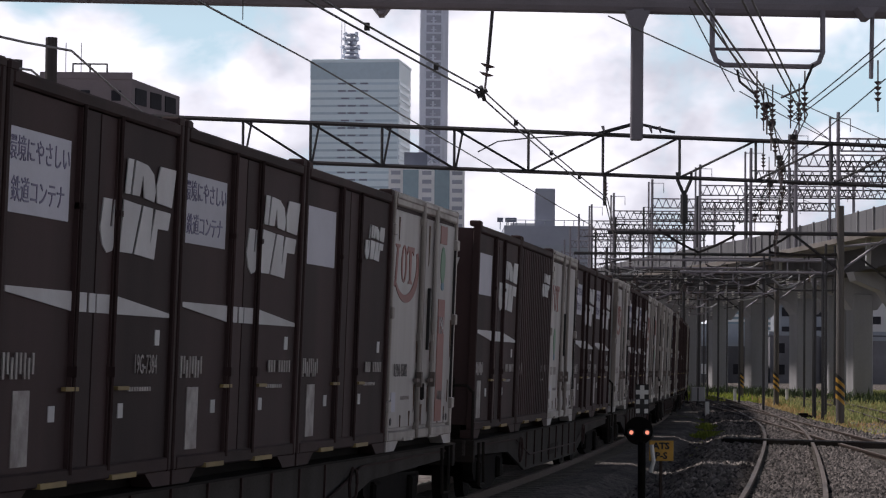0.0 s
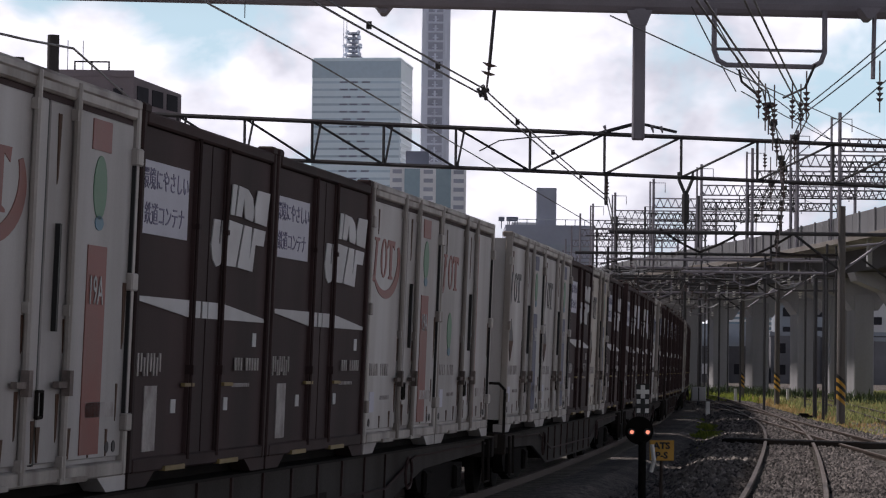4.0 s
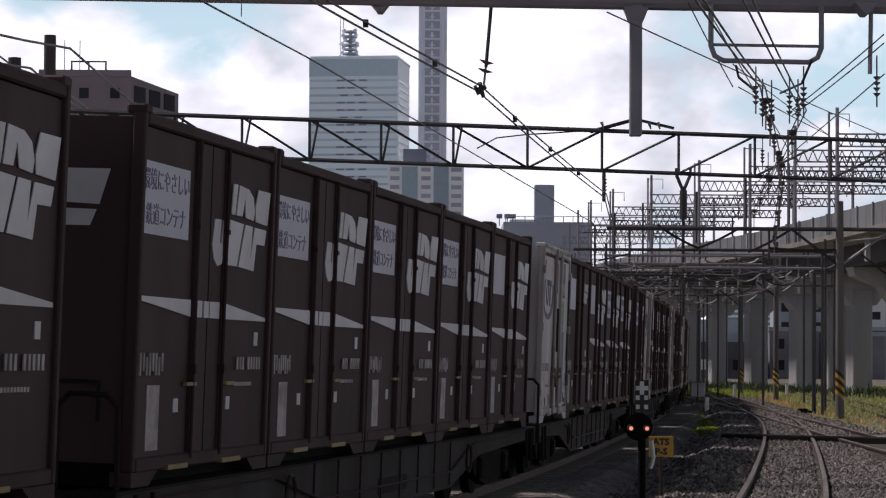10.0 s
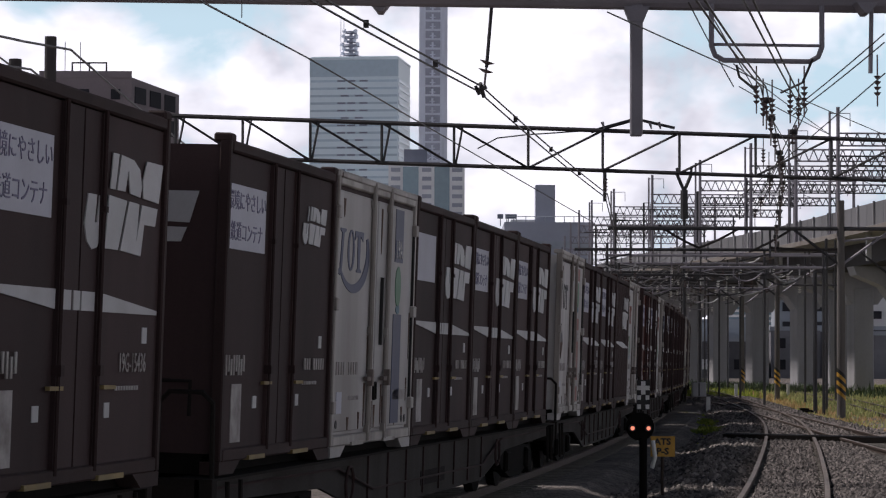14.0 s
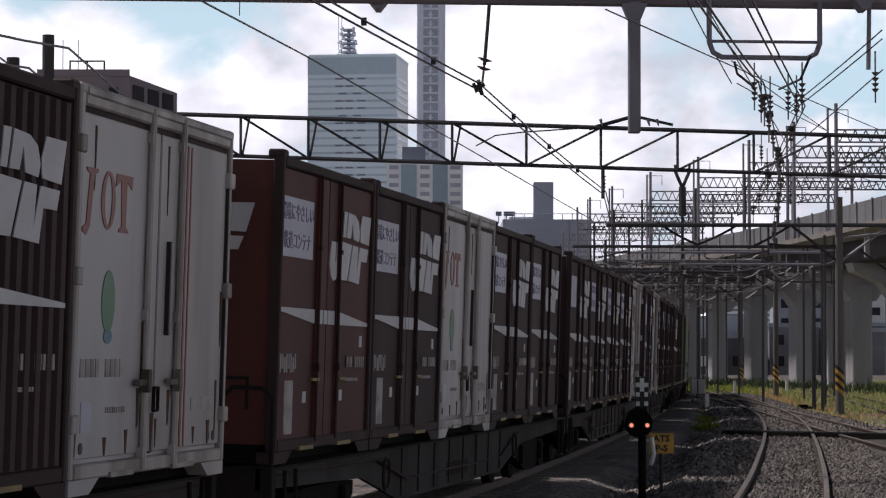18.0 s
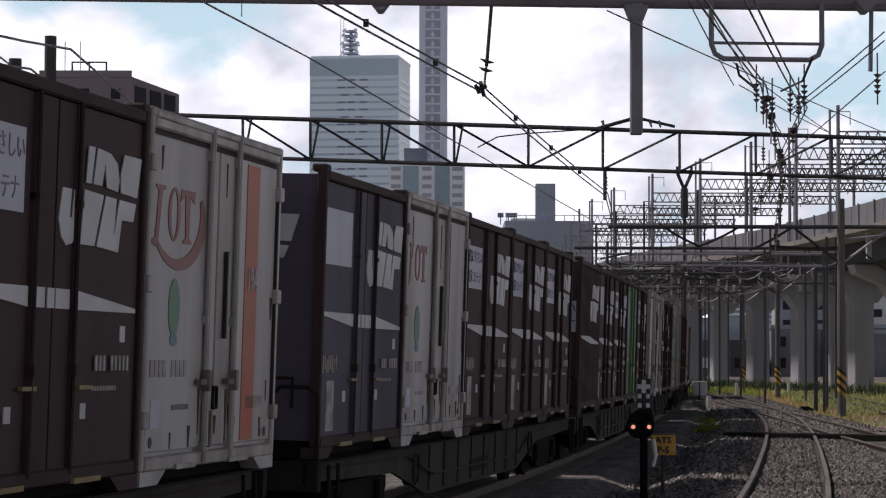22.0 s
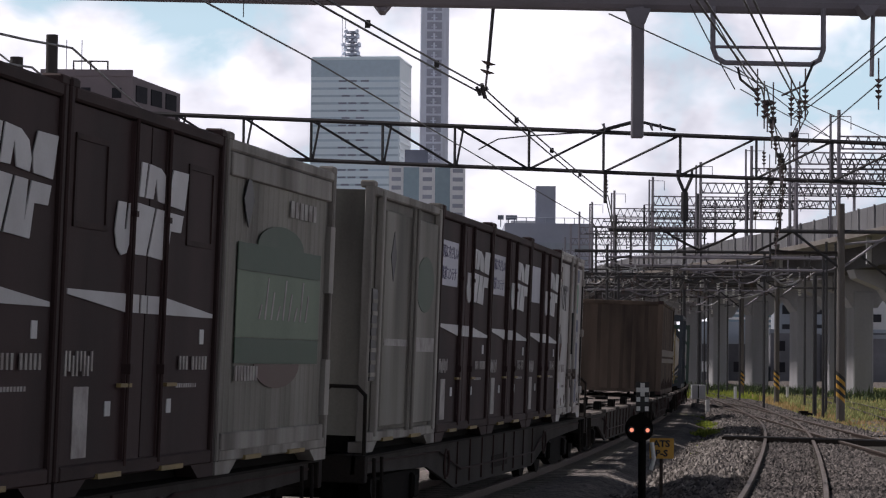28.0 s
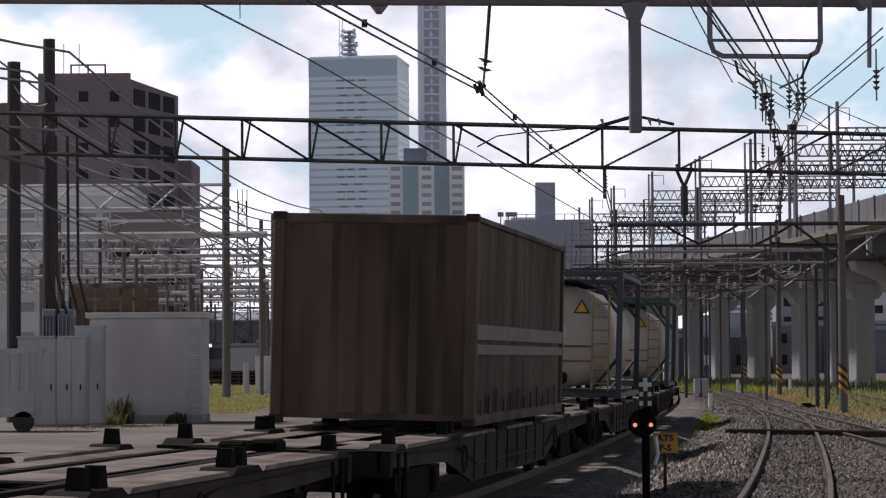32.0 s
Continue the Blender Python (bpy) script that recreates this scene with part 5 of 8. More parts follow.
# registration arm on the lattice gantry
part("registration_arm", Geo().path([(0.864, 65, 7.134), (1.360, 65, 7.403), (2.069, 65, 7.488), (3.911, 65, 7.616)], 0.018, 5), M["gear_dark"], truss)
part("arm_brace", Geo().bar((3.713, 65, 7.573), (4.719, 65, 7.857), 0.05, 6).bar((5.016, 65, 7.857), (5.824, 65, 7.672), 0.04, 6), M["gear_dark"], truss)
for px_x in (3.996, 5.186, 5.413):
    part("brace_insulator", Geo().bar((px_x, 64.95, 7.814), (px_x + 0.05, 64.95, 7.644), 0.045, 8, 0.02), M["gear"], truss)
gi = Geo()
insulator(gi, (4.144, 66, 6.454), 4, 0.07)
part("insulator", gi, M["insulator"], truss)
# feeder wires of the goods yard, from the near poles into the distance
for k, (x0, z0) in enumerate(((-9.4, 9.6), (-9.9, 8.8), (-10.4, 9.1), (-9.3, 7.6), (-10.0, 7.0), (-11.4, 6.4))):
    wire("yard_wire", "long sagging feeder wire over the yard", [(x0 - 6.5, 20, z0 + 0.1), (x0, 65, z0), (x0 + 2.2 - 0.6 * k, 150, 10.6 - 0.35 * k), (x0 + 9 - 0.8 * k, 260, 9.6 - 0.2 * k)], 0.033, 0.9, 12, "cable_grey")
for k in range(7):
    x = -30 + 4.1 * k
    wire("yard_wire", "long sagging feeder wire over the yard", [(x * 0.75, 110, 7.4), (x, 200, 7.6), (x * 1.05 + 6, 300, 7.8)], 0.026, 0.8, 10, "cable_grey")
for k, (ax, az, bx, bz) in enumerate(((-20, 13.5, -10, 7.6), (-19, 12.6, -9.4, 7.0), (-17.5, 13.8, -8.2, 7.9), (-16.4, 12.0, -9.0, 6.6), (-21, 11.4, -11.5, 6.2), (-15.4, 11.0, -7.4, 7.2), (-22, 10.4, -12.5, 7.4))):
    wire("yard_cable", "thick slack cable slanting across the yard", [(ax, 92 + 2 * k, az), (bx, 146 + 3 * k, bz)], 0.04, 0.5, 10, "cable_grey")
for k in range(3):
    wire("slack_cable", "pale slack cable hanging from the dark poles", [(-15.1, 90.8, 11.6 - 0.9 * k), (-13.9, 90.8, 10.9 - 0.8 * k), (-11.6 + 0.5 * k, 97, 9.6 - 0.5 * k)], 0.03, 0.35, 8, "gear_pale")
for x in (-10.15, -9.95, -9.65, -9.4):
    wire("riser_cable", "thick black cable dropping from the pole", [(x * 1.34, 89, 9.6), (x * 1.34 + 0.04, 89, 4.8), (x * 1.34 + 0.3, 89.5, 3.5)], 0.055, 0.0)


# ---- lineside things ----
sig = thing("dwarf_signal", "dark dwarf signal with two lit lamps and cross board", "signal")
SX, SY = 2.786, 36.0
part("post", Geo().bar((SX, SY, -0.3), (SX, SY, 0.72), 0.055, 10), M["bogie"], sig)
hd = part("lamp_head", Geo().box(SX - 0.19, SX + 0.17, SY + 0.03, SY + 0.2, 0.74, 0.95, 0.05), M["black"], sig)
part("backing_disc", Geo().bar((SX - 0.045, SY - 0.02, 0.87), (SX - 0.045, SY + 0.025, 0.87), 0.195, 28), M["bogie"], hd, "round black backing plate")
for x in (2.629, 2.849):
    part("hood", Geo().bar((x, SY - 0.14, 0.85), (x, SY, 0.85), 0.05, 12), M["black"], hd)
    part("lamp", Geo().bar((x, SY - 0.145, 0.85), (x, SY - 0.141, 0.85), 0.028, 12), M["signal_red"], hd, "lit red-orange lamp")
brd = part("cross_board", Geo().box(SX - 0.092, SX + 0.092, SY - 0.01, SY + 0.012, 1.10, 1.515), M["black"], sig, "black board with white squares")
for x, z in ((0, 1.468), (-1, 1.405), (0, 1.405), (1, 1.405), (0, 1.345), (-1, 1.272), (1, 1.272), (-1, 1.145), (1, 1.145)):
    w = 0.03 if z > 1.3 else 0.026
    part("white_square", Geo().box(SX + x * 0.058 - w, SX + x * 0.058 + w, SY - 0.016, SY - 0.008, z - 0.031, z + 0.031), M["signal_white"], brd)
part("cable_tube", Geo().path([(SX + 0.13, SY - 0.05, 0.68), (SX + 0.16, SY - 0.05, 0.45), (SX + 0.12, SY - 0.02, 0.30)], 0.03, 8), M["signal_white"], sig)
ats = thing("ats_sign", "small yellow board on a short rusty post", "sign")
AX, AY = 3.087, 36.4
part("board", Geo().box(2.920, 3.261, AY - 0.01, AY + 0.01, 0.442, 0.727, 0.004), M["yellow"], ats)
part("post", Geo().bar((AX, AY + 0.03, -0.3), (AX, AY + 0.03, 0.5), 0.025, 8), M["rail"], ats)
for txt, z in (("ATS", 0.648), ("P-S", 0.513)):
    o = part("lettering", words_plain(txt, 0.125, M["black"], 1.08, 0.005), None, ats, "black lettering")
    o.location = (AX, AY - 0.014, z)
jb = thing("junction_box", "pale grey lineside box on a short post", "box")
part("box", Geo().box(12.114, 12.801, 125.8, 126.2, 0.169, 0.856, 0.03), M["cabinet"], jb)
part("seam", Geo().box(12.443 - 0.03, 12.443 + 0.03, 125.78, 125.8, 0.197, 0.829), M["black"], jb)
part("post", Geo().bar((12.443, 126, -0.3), (12.443, 126, 0.25), 0.07, 8), M["gear_dark"], jb)
for X_, d_, h_ in ((10.656, 104, 0.42), (16.972, 150, 0.6), (20.646, 155, 0.6)):
    o = thing("marker_post", "short pale lineside marker post", "post", "short marker posts")
    part("stake", Geo().box(X_ - 0.08, X_ + 0.08, d_ - 0.08, d_ + 0.08, -0.32, h_, 0.02), M["signal_white"], o)
    part("cap", Geo().box(X_ - 0.09, X_ + 0.09, d_ - 0.09, d_ + 0.09, h_, h_ + 0.04), M["concrete"], o)
tr = thing("cable_trough", "dark cable trough laid across the tracks", "trough")
part("trough", Geo().add([(6.9, 63.9, -0.12), (14.5, 57.8, -0.12), (14.7, 58.1, -0.12), (7.1, 64.3, -0.12), (6.9, 63.9, 0.02), (14.5, 57.8, 0.02), (14.7, 58.1, 0.02), (7.1, 64.3, 0.02)], [(0, 3, 2, 1), (4, 5, 6, 7), (0, 1, 5, 4), (1, 2, 6, 5), (2, 3, 7, 6), (3, 0, 4, 7)]), M["steel"], tr)
part("lid", Geo().add([(6.95, 63.95, 0.021), (14.52, 57.86, 0.021), (14.66, 58.06, 0.021), (7.08, 64.22, 0.021), (6.95, 63.95, 0.05), (14.52, 57.86, 0.05), (14.66, 58.06, 0.05), (7.08, 64.22, 0.05)], [(4, 5, 6, 7), (0, 1, 5, 4), (1, 2, 6, 5), (2, 3, 7, 6), (3, 0, 4, 7)]), M["gear_dark"], tr)
mot = thing("point_machine", "dark point machine beside the switch rails", "point machine")
part("housing", Geo().box(13.9, 14.45, 101.0, 101.6, -0.3, -0.02, 0.05), M["bogie"], mot)
part("throw_rod", Geo().bar((13.2, 101.2, -0.16), (13.95, 101.3, -0.14), 0.03, 6), M["rail"], mot)
part("cover", Geo().box(13.95, 14.3, 101.05, 101.5, -0.02, 0.05, 0.03), M["bogie"], mot)

# ---- goods yard beyond the train ----
apron = setting("pavement", Geo().add([(-40, 60, -0.30), (-5.0, 60, -0.30), (-2.5, 118, -0.30), (-45, 118, -0.30)], [(0, 1, 2, 3)]), M["apron"], "pale worn concrete yard paving")
apron.location.z = 0.02
far_apron = setting("pavement", Geo().add([(-30, 118.2, -0.285), (-1.0, 118.2, -0.285), (3.0, 262, -0.285), (-50, 262, -0.285)], [(0, 1, 2, 3)]), M["gravel_yard"], "pale gravel yard surface beyond the train")
hut = thing("relay_hut", "white lineside relay hut with an overhanging flat roof", "hut")
HX0, HX1, HY = -12.029, -8.710, 88.0
HZ = 3.289
part("wall", Geo().box(HX0, HX1 + 0.45, HY, HY + 3.2, -0.3, HZ, 0.02), M["hut"], hut)
part("roof", Geo().box(HX0 - 0.12, HX1 + 0.62, HY - 0.18, HY + 3.4, HZ, HZ + 0.2, 0.02), M["hut"], hut)
lv = part("louvre_frame", Geo().box(HX1 + 0.03, HX1 + 0.43, HY - 0.03, HY + 0.02, 0.05, HZ - 0.3), M["cabinet"], hut)
for k in range(28):
    part("louvre_slat", Geo().box(HX1 + 0.05, HX1 + 0.41, HY - 0.05, HY - 0.01, 0.10 + 0.10 * k, 0.16 + 0.10 * k), M["hut"], lv)
part("plinth", Geo().box(HX0 - 0.03, HX1 + 0.48, HY - 0.04, HY + 3.23, -0.32, 0.0), M["concrete"], hut)
for X0, X1, zt, y in ((-13.808, -12.562, 2.596, 84), (-12.562, -11.610, 2.596, 84), (-12.153, -11.258, 2.947, 85.5)):
    cb = thing("equipment_cabinet", "pale grey steel equipment cabinet with twin doors", "cabinet", "equipment cabinets")
    part("case", Geo().box(X0, X1, y, y + 0.8, -0.2, zt, 0.015), M["cabinet"], cb)
    part("roof", Geo().box(X0 - 0.04, X1 + 0.04, y - 0.05, y + 0.85, zt, zt + 0.07), M["cabinet"], cb)
    mid = X0 + (X1 - X0) * 0.52
    for u0, u1 in ((X0 + 0.03, mid - 0.01), (mid + 0.01, X1 - 0.03)):
        dr = part("door", Geo().box(u0, u1, y - 0.025, y, -0.08, zt - 0.06), M["cabinet"], cb)
        part("handle", Geo().box(u1 - 0.16, u1 - 0.11, y - 0.05, y - 0.024, 0.9, 1.1), M["black"], dr)
    part("base", Geo().box(X0, X1, y, y + 0.8, -0.3, -0.2), M["concrete"], cb)
bx = thing("tool_wagon", "pale ribbed steel skip on small wheels", "skip")
BX0, BX1 = -14.352, -12.311
part("bin", Geo().prism([(BX0, 0.171), (BX1 - 0.05, 0.171), (BX1, 2.092), (BX0, 2.092)], 78, 79.6), M["cabinet"], bx)
part("rim", Geo().box(BX0, BX1 + 0.06, 77.94, 79.66, 2.092, 2.228), M["cabinet"], bx)
for k in range(6):
    x = BX1 - 0.22 - 0.3 * k
    part("rib", Geo().box(x - 0.05, x + 0.05, 77.93, 78.02, 0.936, 2.058), M["cabinet"], bx)
for x in (BX1 - 0.35, BX0 + 0.5):
    part("wheel", Geo().bar((x, 78.0, 0.02), (x, 78.12, 0.02), 0.32, 16), M["black"], bx)
tf = thing("transformer_pen", "weathered timber-panelled pen in a steel frame", "enclosure")
TX0, TX1, TYD = -14.432, -10.988, 100.0
for i in range(7):
    x = TX0 + (TX1 - TX0) * i / 7
    part("panel", Geo().box(x + 0.04, x + (TX1 - TX0) / 7 - 0.04, TYD, TYD + 0.06, 3.871, 4.678), M["wood"], tf)
    part("post", Geo().box(x - 0.05, x + 0.05, TYD - 0.05, TYD + 0.08, -0.3, 4.853), M["steel_top"], tf)
part("rail", Geo().box(TX0, TX1, TYD - 0.06, TYD + 0.02, 4.678, 4.853).box(TX0, TX1, TYD - 0.06, TYD + 0.02, 4.198, 4.286), M["steel_top"], tf)
part("lower_panel", Geo().box(TX0, TX1, TYD + 0.02, TYD + 0.08, -0.3, 3.871), M["wood"], tf)
for i in range(4):
    gi = Geo()
    insulator(gi, (TX0 + 0.8 + 0.33 * i, TYD - 0.4, 3.806), 4, 0.12)
    part("bushing", gi, M["insulator"], tf)
for px0, px1 in ((-13.891, -13.421), (-13.362, -12.812)):
    o = thing("line_transformer", "blue-grey finned transformer with black bushings", "transformer", "line transformers")
    zt = 3.658
    part("tank", Geo().box(px0, px1, 89.6, 90.3, 1.9, zt, 0.03), M["transformer"], o)
    for i in range(4):
        x = px0 + (px1 - px0) * (i + 0.5) / 4
        part("fin", Geo().box(x - 0.02, x + 0.02, 89.45, 89.6, 2.1, zt - 0.25), M["transformer"], o)
    for i in range(2):
        x = px0 + (px1 - px0) * (i + 0.5) / 2
        part("bushing", Geo().bar((x, 89.9, zt), (x, 89.9, zt + 0.42), 0.06, 8, 0.03), M["black"], o)
    part("stand", Geo().box(px0 + 0.05, px1 - 0.05, 89.7, 90.2, -0.3, 1.9), M["concrete"], o)
# stabled train in the yard
emu = thing("stabled_train", "stabled silver commuter train with lit headlamp", "train")
EX, EY = -25.300, 275.0
part("body", Geo().box(EX, EX + 2.9, EY, EY + 20, 0.9, 3.9, 0.25), M["railcar"], emu)
part("cab_window", Geo().box(EX + 0.3, EX + 2.6, EY - 0.03, EY + 0.1, 2.2, 3.4), M["glass"], emu)
part("side_body", Geo().add([(EX + 2.9, EY + 1, 0.9), (EX + 11, EY + 40, 0.9), (EX + 11, EY + 40, 3.8), (EX + 2.9, EY + 1, 3.8), (EX + 1, EY + 1, 0.9), (EX + 8, EY + 40, 0.9), (EX + 8, EY + 40, 3.8), (EX + 1, EY + 1, 3.8)], [(0, 1, 2, 3), (3, 2, 6, 7), (1, 5, 6, 2), (4, 0, 3, 7)]), M["railcar"], emu)
part("underframe", Geo().box(EX + 0.2, EX + 2.8, EY + 0.3, EY + 19, -0.3, 0.9), M["bogie"], emu)
part("headlamp", Geo().bar((EX + 0.5, EY - 0.05, 3.65), (EX + 0.5, EY, 3.65), 0.16, 10), M["headlamp"], emu)
tkw = thing("stabled_wagon", "dark covered freight wagon standing in the yard", "wagon")
part("body", Geo().box(-19.830, -14.598, 239.4, 242, 0.9, 3.3, 0.1), M["railcar"], tkw)
part("roof", Geo().prism_x([(239.3, 3.3), (242.1, 3.3), (241.4, 3.6), (240.0, 3.6)], -19.830, -14.598), M["gear_dark"], tkw)
part("underframe", Geo().box(-19.673, -14.755, 239.6, 241.8, -0.3, 0.9), M["bogie"], tkw)
for X0, X1, zt, y in ((-12.378, -10.970, 2.217, 170), (-13.349, -12.974, 1.847, 172), (-9.236, -8.228, 1.453, 185), (-9.083, -8.515, 2.019, 186), (-7.905, -7.340, 1.251, 185)):
    cb = thing("yard_cabinet", "small pale steel cabinet by the yard fence", "cabinet", "yard cabinets")
    part("case", Geo().box(X0, X1, y, y + 0.6, -0.3, zt, 0.03), M["cabinet"], cb)
    part("door", Geo().box(X0 + 0.06, (X0 + X1) / 2, y - 0.03, y, 0.0, zt - 0.15), M["hut"], cb)
fn = thing("yard_fence", "low brown rail fence along the yard", "fence")
for i in range(46):
    x = -26 + 0.62 * i
    part("fence_post", Geo().box(x - 0.07, x + 0.07, 282, 282.1, -0.32, 1.35 + 0.2 * (i % 3)), M["rail"], fn)
for z in (0.1, 0.4, 0.7):
    part("fence_rail", Geo().box(-26.2, 3.2, 281.9, 282.0, z, z + 0.12), M["rail"], fn)
stack = thing("rail_rack", "rusty rack of stacked rails along the yard", "rack")
for i in range(26):
    x = -24 + 0.8 * i
    part("rack_post", Geo().box(x - 0.06, x + 0.06, 232, 232.12, -0.32, 1.0 + 0.35 * (i % 4 == 1)), M["rail"], stack)
for z in (-0.05, 0.3, 0.62, 0.95):
    part("stacked_rail", Geo().box(-24.3, -3.6, 231.9, 232.0, z, z + 0.14), M["rail"], stack)
for x, y in ((-4.317, 150), (-0.294, 150)):
    o = thing("white_stake", "short white stake in the grass", "post", "white stakes")
    part("stake", Geo().bar((x, y, -0.3), (x - 0.12, y, 1.1), 0.07, 6), M["signal_white"], o)
    part("tip", Geo().bar((x - 0.12, y, 1.1), (x - 0.125, y, 1.16), 0.05, 6), M["black"], o)


# ---- plants ----
def tuft_mesh(name, material, spots, seed, tall, wide, per=26):
    """Blades in clumps at the plan spots."""
    rnd = random.Random(seed)
    g = Geo()
    for x, y, s in spots:
        for _ in range(per):
            a = rnd.uniform(0, 6.283)
            rr = wide * s * math.sqrt(rnd.random())
            px, py = x + rr * math.cos(a), y + rr * math.sin(a)
            h = tall * s * rnd.uniform(0.45, 1.0)
            b = rnd.uniform(0, 6.283)
            lean = h * rnd.uniform(0.1, 0.6)
            w = rnd.uniform(0.008, 0.02) * (1 + s)
            cx, cy = math.cos(b), math.sin(b)
            g.add([(px - cy * w, py + cx * w, -0.33), (px + cy * w, py - cx * w, -0.33), (px + cx * lean * 0.4 + cy * w, py + cy * lean * 0.4 - cx * w, -0.33 + h * 0.65), (px + cx * lean * 0.4 - cy * w, py + cy * lean * 0.4 + cx * w, -0.33 + h * 0.65), (px + cx * lean, py + cy * lean, -0.33 + h)],
                  [(0, 1, 2, 3), (3, 2, 4)])
    return g


rnd = random.Random(3)


def field(n, x_of, y0, y1, s0, s1):
    out = []
    for _ in range(n):
        y = y0 + (y1 - y0) * rnd.random()
        lo, hi = x_of(y)
        out.append((rnd.uniform(lo, hi), y, rnd.uniform(s0, s1)))
    return out


def meadow(name, label, spots, material, seed, tall, wide, per):
    ob = new(name, tuft_mesh(name, material, spots, seed, tall, wide, per).mesh(name, material))
    return tagged(ob, label, kind="stuff")


meadow("grass", "low green and yellow grass beside the far tracks", field(3200, lambda y: (7.4 + 0.08 * y, 0.24 * y), 92, 235, 0.6, 1.2), M["grass"], 1, 0.42, 0.7, 18)
meadow("dry_grass", "dry orange grass beside the far tracks", field(2100, lambda y: (6.0 + 0.085 * y, 0.22 * y), 84, 190, 0.5, 1.0), M["dry"], 2, 0.36, 0.6, 16)
def verge(y):
    return max(np.interp(y, LINE2[:, 1], LINE2[:, 0]), np.interp(y, LINE3[:, 1], LINE3[:, 0])) + 1.5, 0.185 * y


meadow("verge_grass", "dry orange and yellow grass along the converging track", field(1500, verge, 64, 104, 0.4, 0.9), M["dry"], 21, 0.30, 0.5, 18)
meadow("verge_weeds", "green grass along the converging track", field(420, verge, 76, 112, 0.5, 1.0), M["grass"], 22, 0.34, 0.5, 16)
meadow("weeds", "bright green weeds in the ballast", [(rnd.gauss(8.05, 0.32), rnd.gauss(75.5, 1.5), rnd.uniform(0.5, 1.1)) for _ in range(80)] + [(rnd.gauss(8.9, 0.3), rnd.gauss(87, 2.2), rnd.uniform(0.4, 0.9)) for _ in range(60)] + [(rnd.gauss(9.4, 0.12), rnd.gauss(99, 1.4), rnd.uniform(0.5, 1.0)) for _ in range(24)], M["weed"], 3, 0.27, 0.25, 34)
turf = Geo()
for n, y in enumerate(range(62, 262, 4)):
    lo = verge(y)[0] + 0.2 if y < 150 else 8.0 + 0.075 * y
    turf.v += [(lo, y, -0.312), (max(0.26 * y, lo + 4), y, -0.312)]
    if n:
        turf.f.append((2 * n - 2, 2 * n - 1, 2 * n + 1, 2 * n))
setting("ground", turf, M["turf"], "dry yellow-green turf beside the far tracks")
meadow("shrubs", "dark green low shrubs round the viaduct piers", [(edge_x(c) + 2.2 + rnd.gauss(0, 1.6), c + rnd.gauss(0, 2.2), rnd.uniform(0.3, 1.2)) for c in (128, 139, 151, 158, 170, 174, 181, 188, 196, 199, 207) for _ in range(34)], M["leaf"], 8, 0.85, 0.9, 22)
meadow("sparse_weeds", "scattered weeds in the ballast", field(70, lambda y: (2.2 + 0.055 * y, 4.2 + 0.06 * y), 45, 100, 0.25, 0.5), M["weed"], 4, 0.26, 0.15, 14)
meadow("far_grass", "bright strip of grass below the viaduct", field(700, lambda y: (8.5 + 0.02 * y, 0.10 * y + 3), 150, 235, 0.7, 1.2), M["weed"], 5, 0.45, 0.9, 16)
meadow("yard_grass", "low yellow-green grass along the yard edge", field(2600, lambda y: (-0.105 * y, -8.4 + 0.004 * (y - 110)), 104, 240, 0.5, 1.0), M["grass"], 6, 0.22, 0.7, 14)
meadow("yard_dry_grass", "dry yellow grass along the yard edge", field(2000, lambda y: (-0.105 * y, -8.2), 104, 250, 0.5, 1.0), M["dry"], 7, 0.20, 0.7, 14)
meadow("yard_weeds", "fresh green weeds along the yard edge", field(500, lambda y: (-0.10 * y, -9.0), 108, 200, 0.5, 1.0), M["weed"], 11, 0.22, 0.6, 14)
meadow("fence_grass", "yellow and orange grass along the far yard fence", field(520, lambda y: (-26, 3.0), 258, 280, 0.7, 1.2), M["dry"], 9, 0.45, 0.9, 14)
meadow("fence_weeds", "green weeds along the far yard fence", field(320, lambda y: (-26, 3.2), 262, 284, 0.7, 1.2), M["weed"], 10, 0.5, 0.9, 14)
meadow("hut_weeds", "weeds growing along the hut wall", [(HX0 + 0.2 + rnd.uniform(0, 1.0), 87.2 + rnd.uniform(-0.8, 0.5), rnd.uniform(0.4, 0.9)) for _ in range(22)] + [(HX0 + 1.0 + rnd.uniform(-0.12, 0.12), 87.6, rnd.uniform(1.4, 2.0)) for _ in range(3)] + [(HX0 + 2.6 + rnd.uniform(0, 0.8), 87.8, rnd.uniform(0.5, 0.9)) for _ in range(5)], M["hut_weed"], 8, 0.62, 0.22, 20)
meadow("yard_soil_weeds", "dry weeds on the bare soil before the hut", [(rnd.uniform(-13.5, -9.0), rnd.uniform(78, 86), rnd.uniform(0.3, 0.7)) for _ in range(60)], M["dry"], 31, 0.2, 0.4, 10)


# loose ballast stones where the camera sees the bed best
rs = np.random.RandomState(4)
N = 42000
sy = 31 + 44 * rs.rand(N) ** 1.5
lo, hi = 0.044 * sy + 0.35, np.minimum(0.178 * sy + 0.4, 0.19 * sy)
sx = lo + (hi - lo) * rs.rand(N)
size = 0.020 + 0.036 * rs.rand(N) ** 1.4
d2 = np.abs(np.interp(sy, LINE2[:, 1], LINE2[:, 0]) - sx)
base = np.where(d2 < 1.6, -0.105, np.maximum(-0.105 - (d2 - 1.6) * 0.33, -0.315))
free = (np.abs(d2 - 0.5655) > 0.10)
octa = np.array([(1, 0, 0), (0, 1, 0), (-1, 0, 0), (0, -1, 0), (0, 0, 0.8), (0, 0, -0.8)], float)
keep = np.where(free)[0]
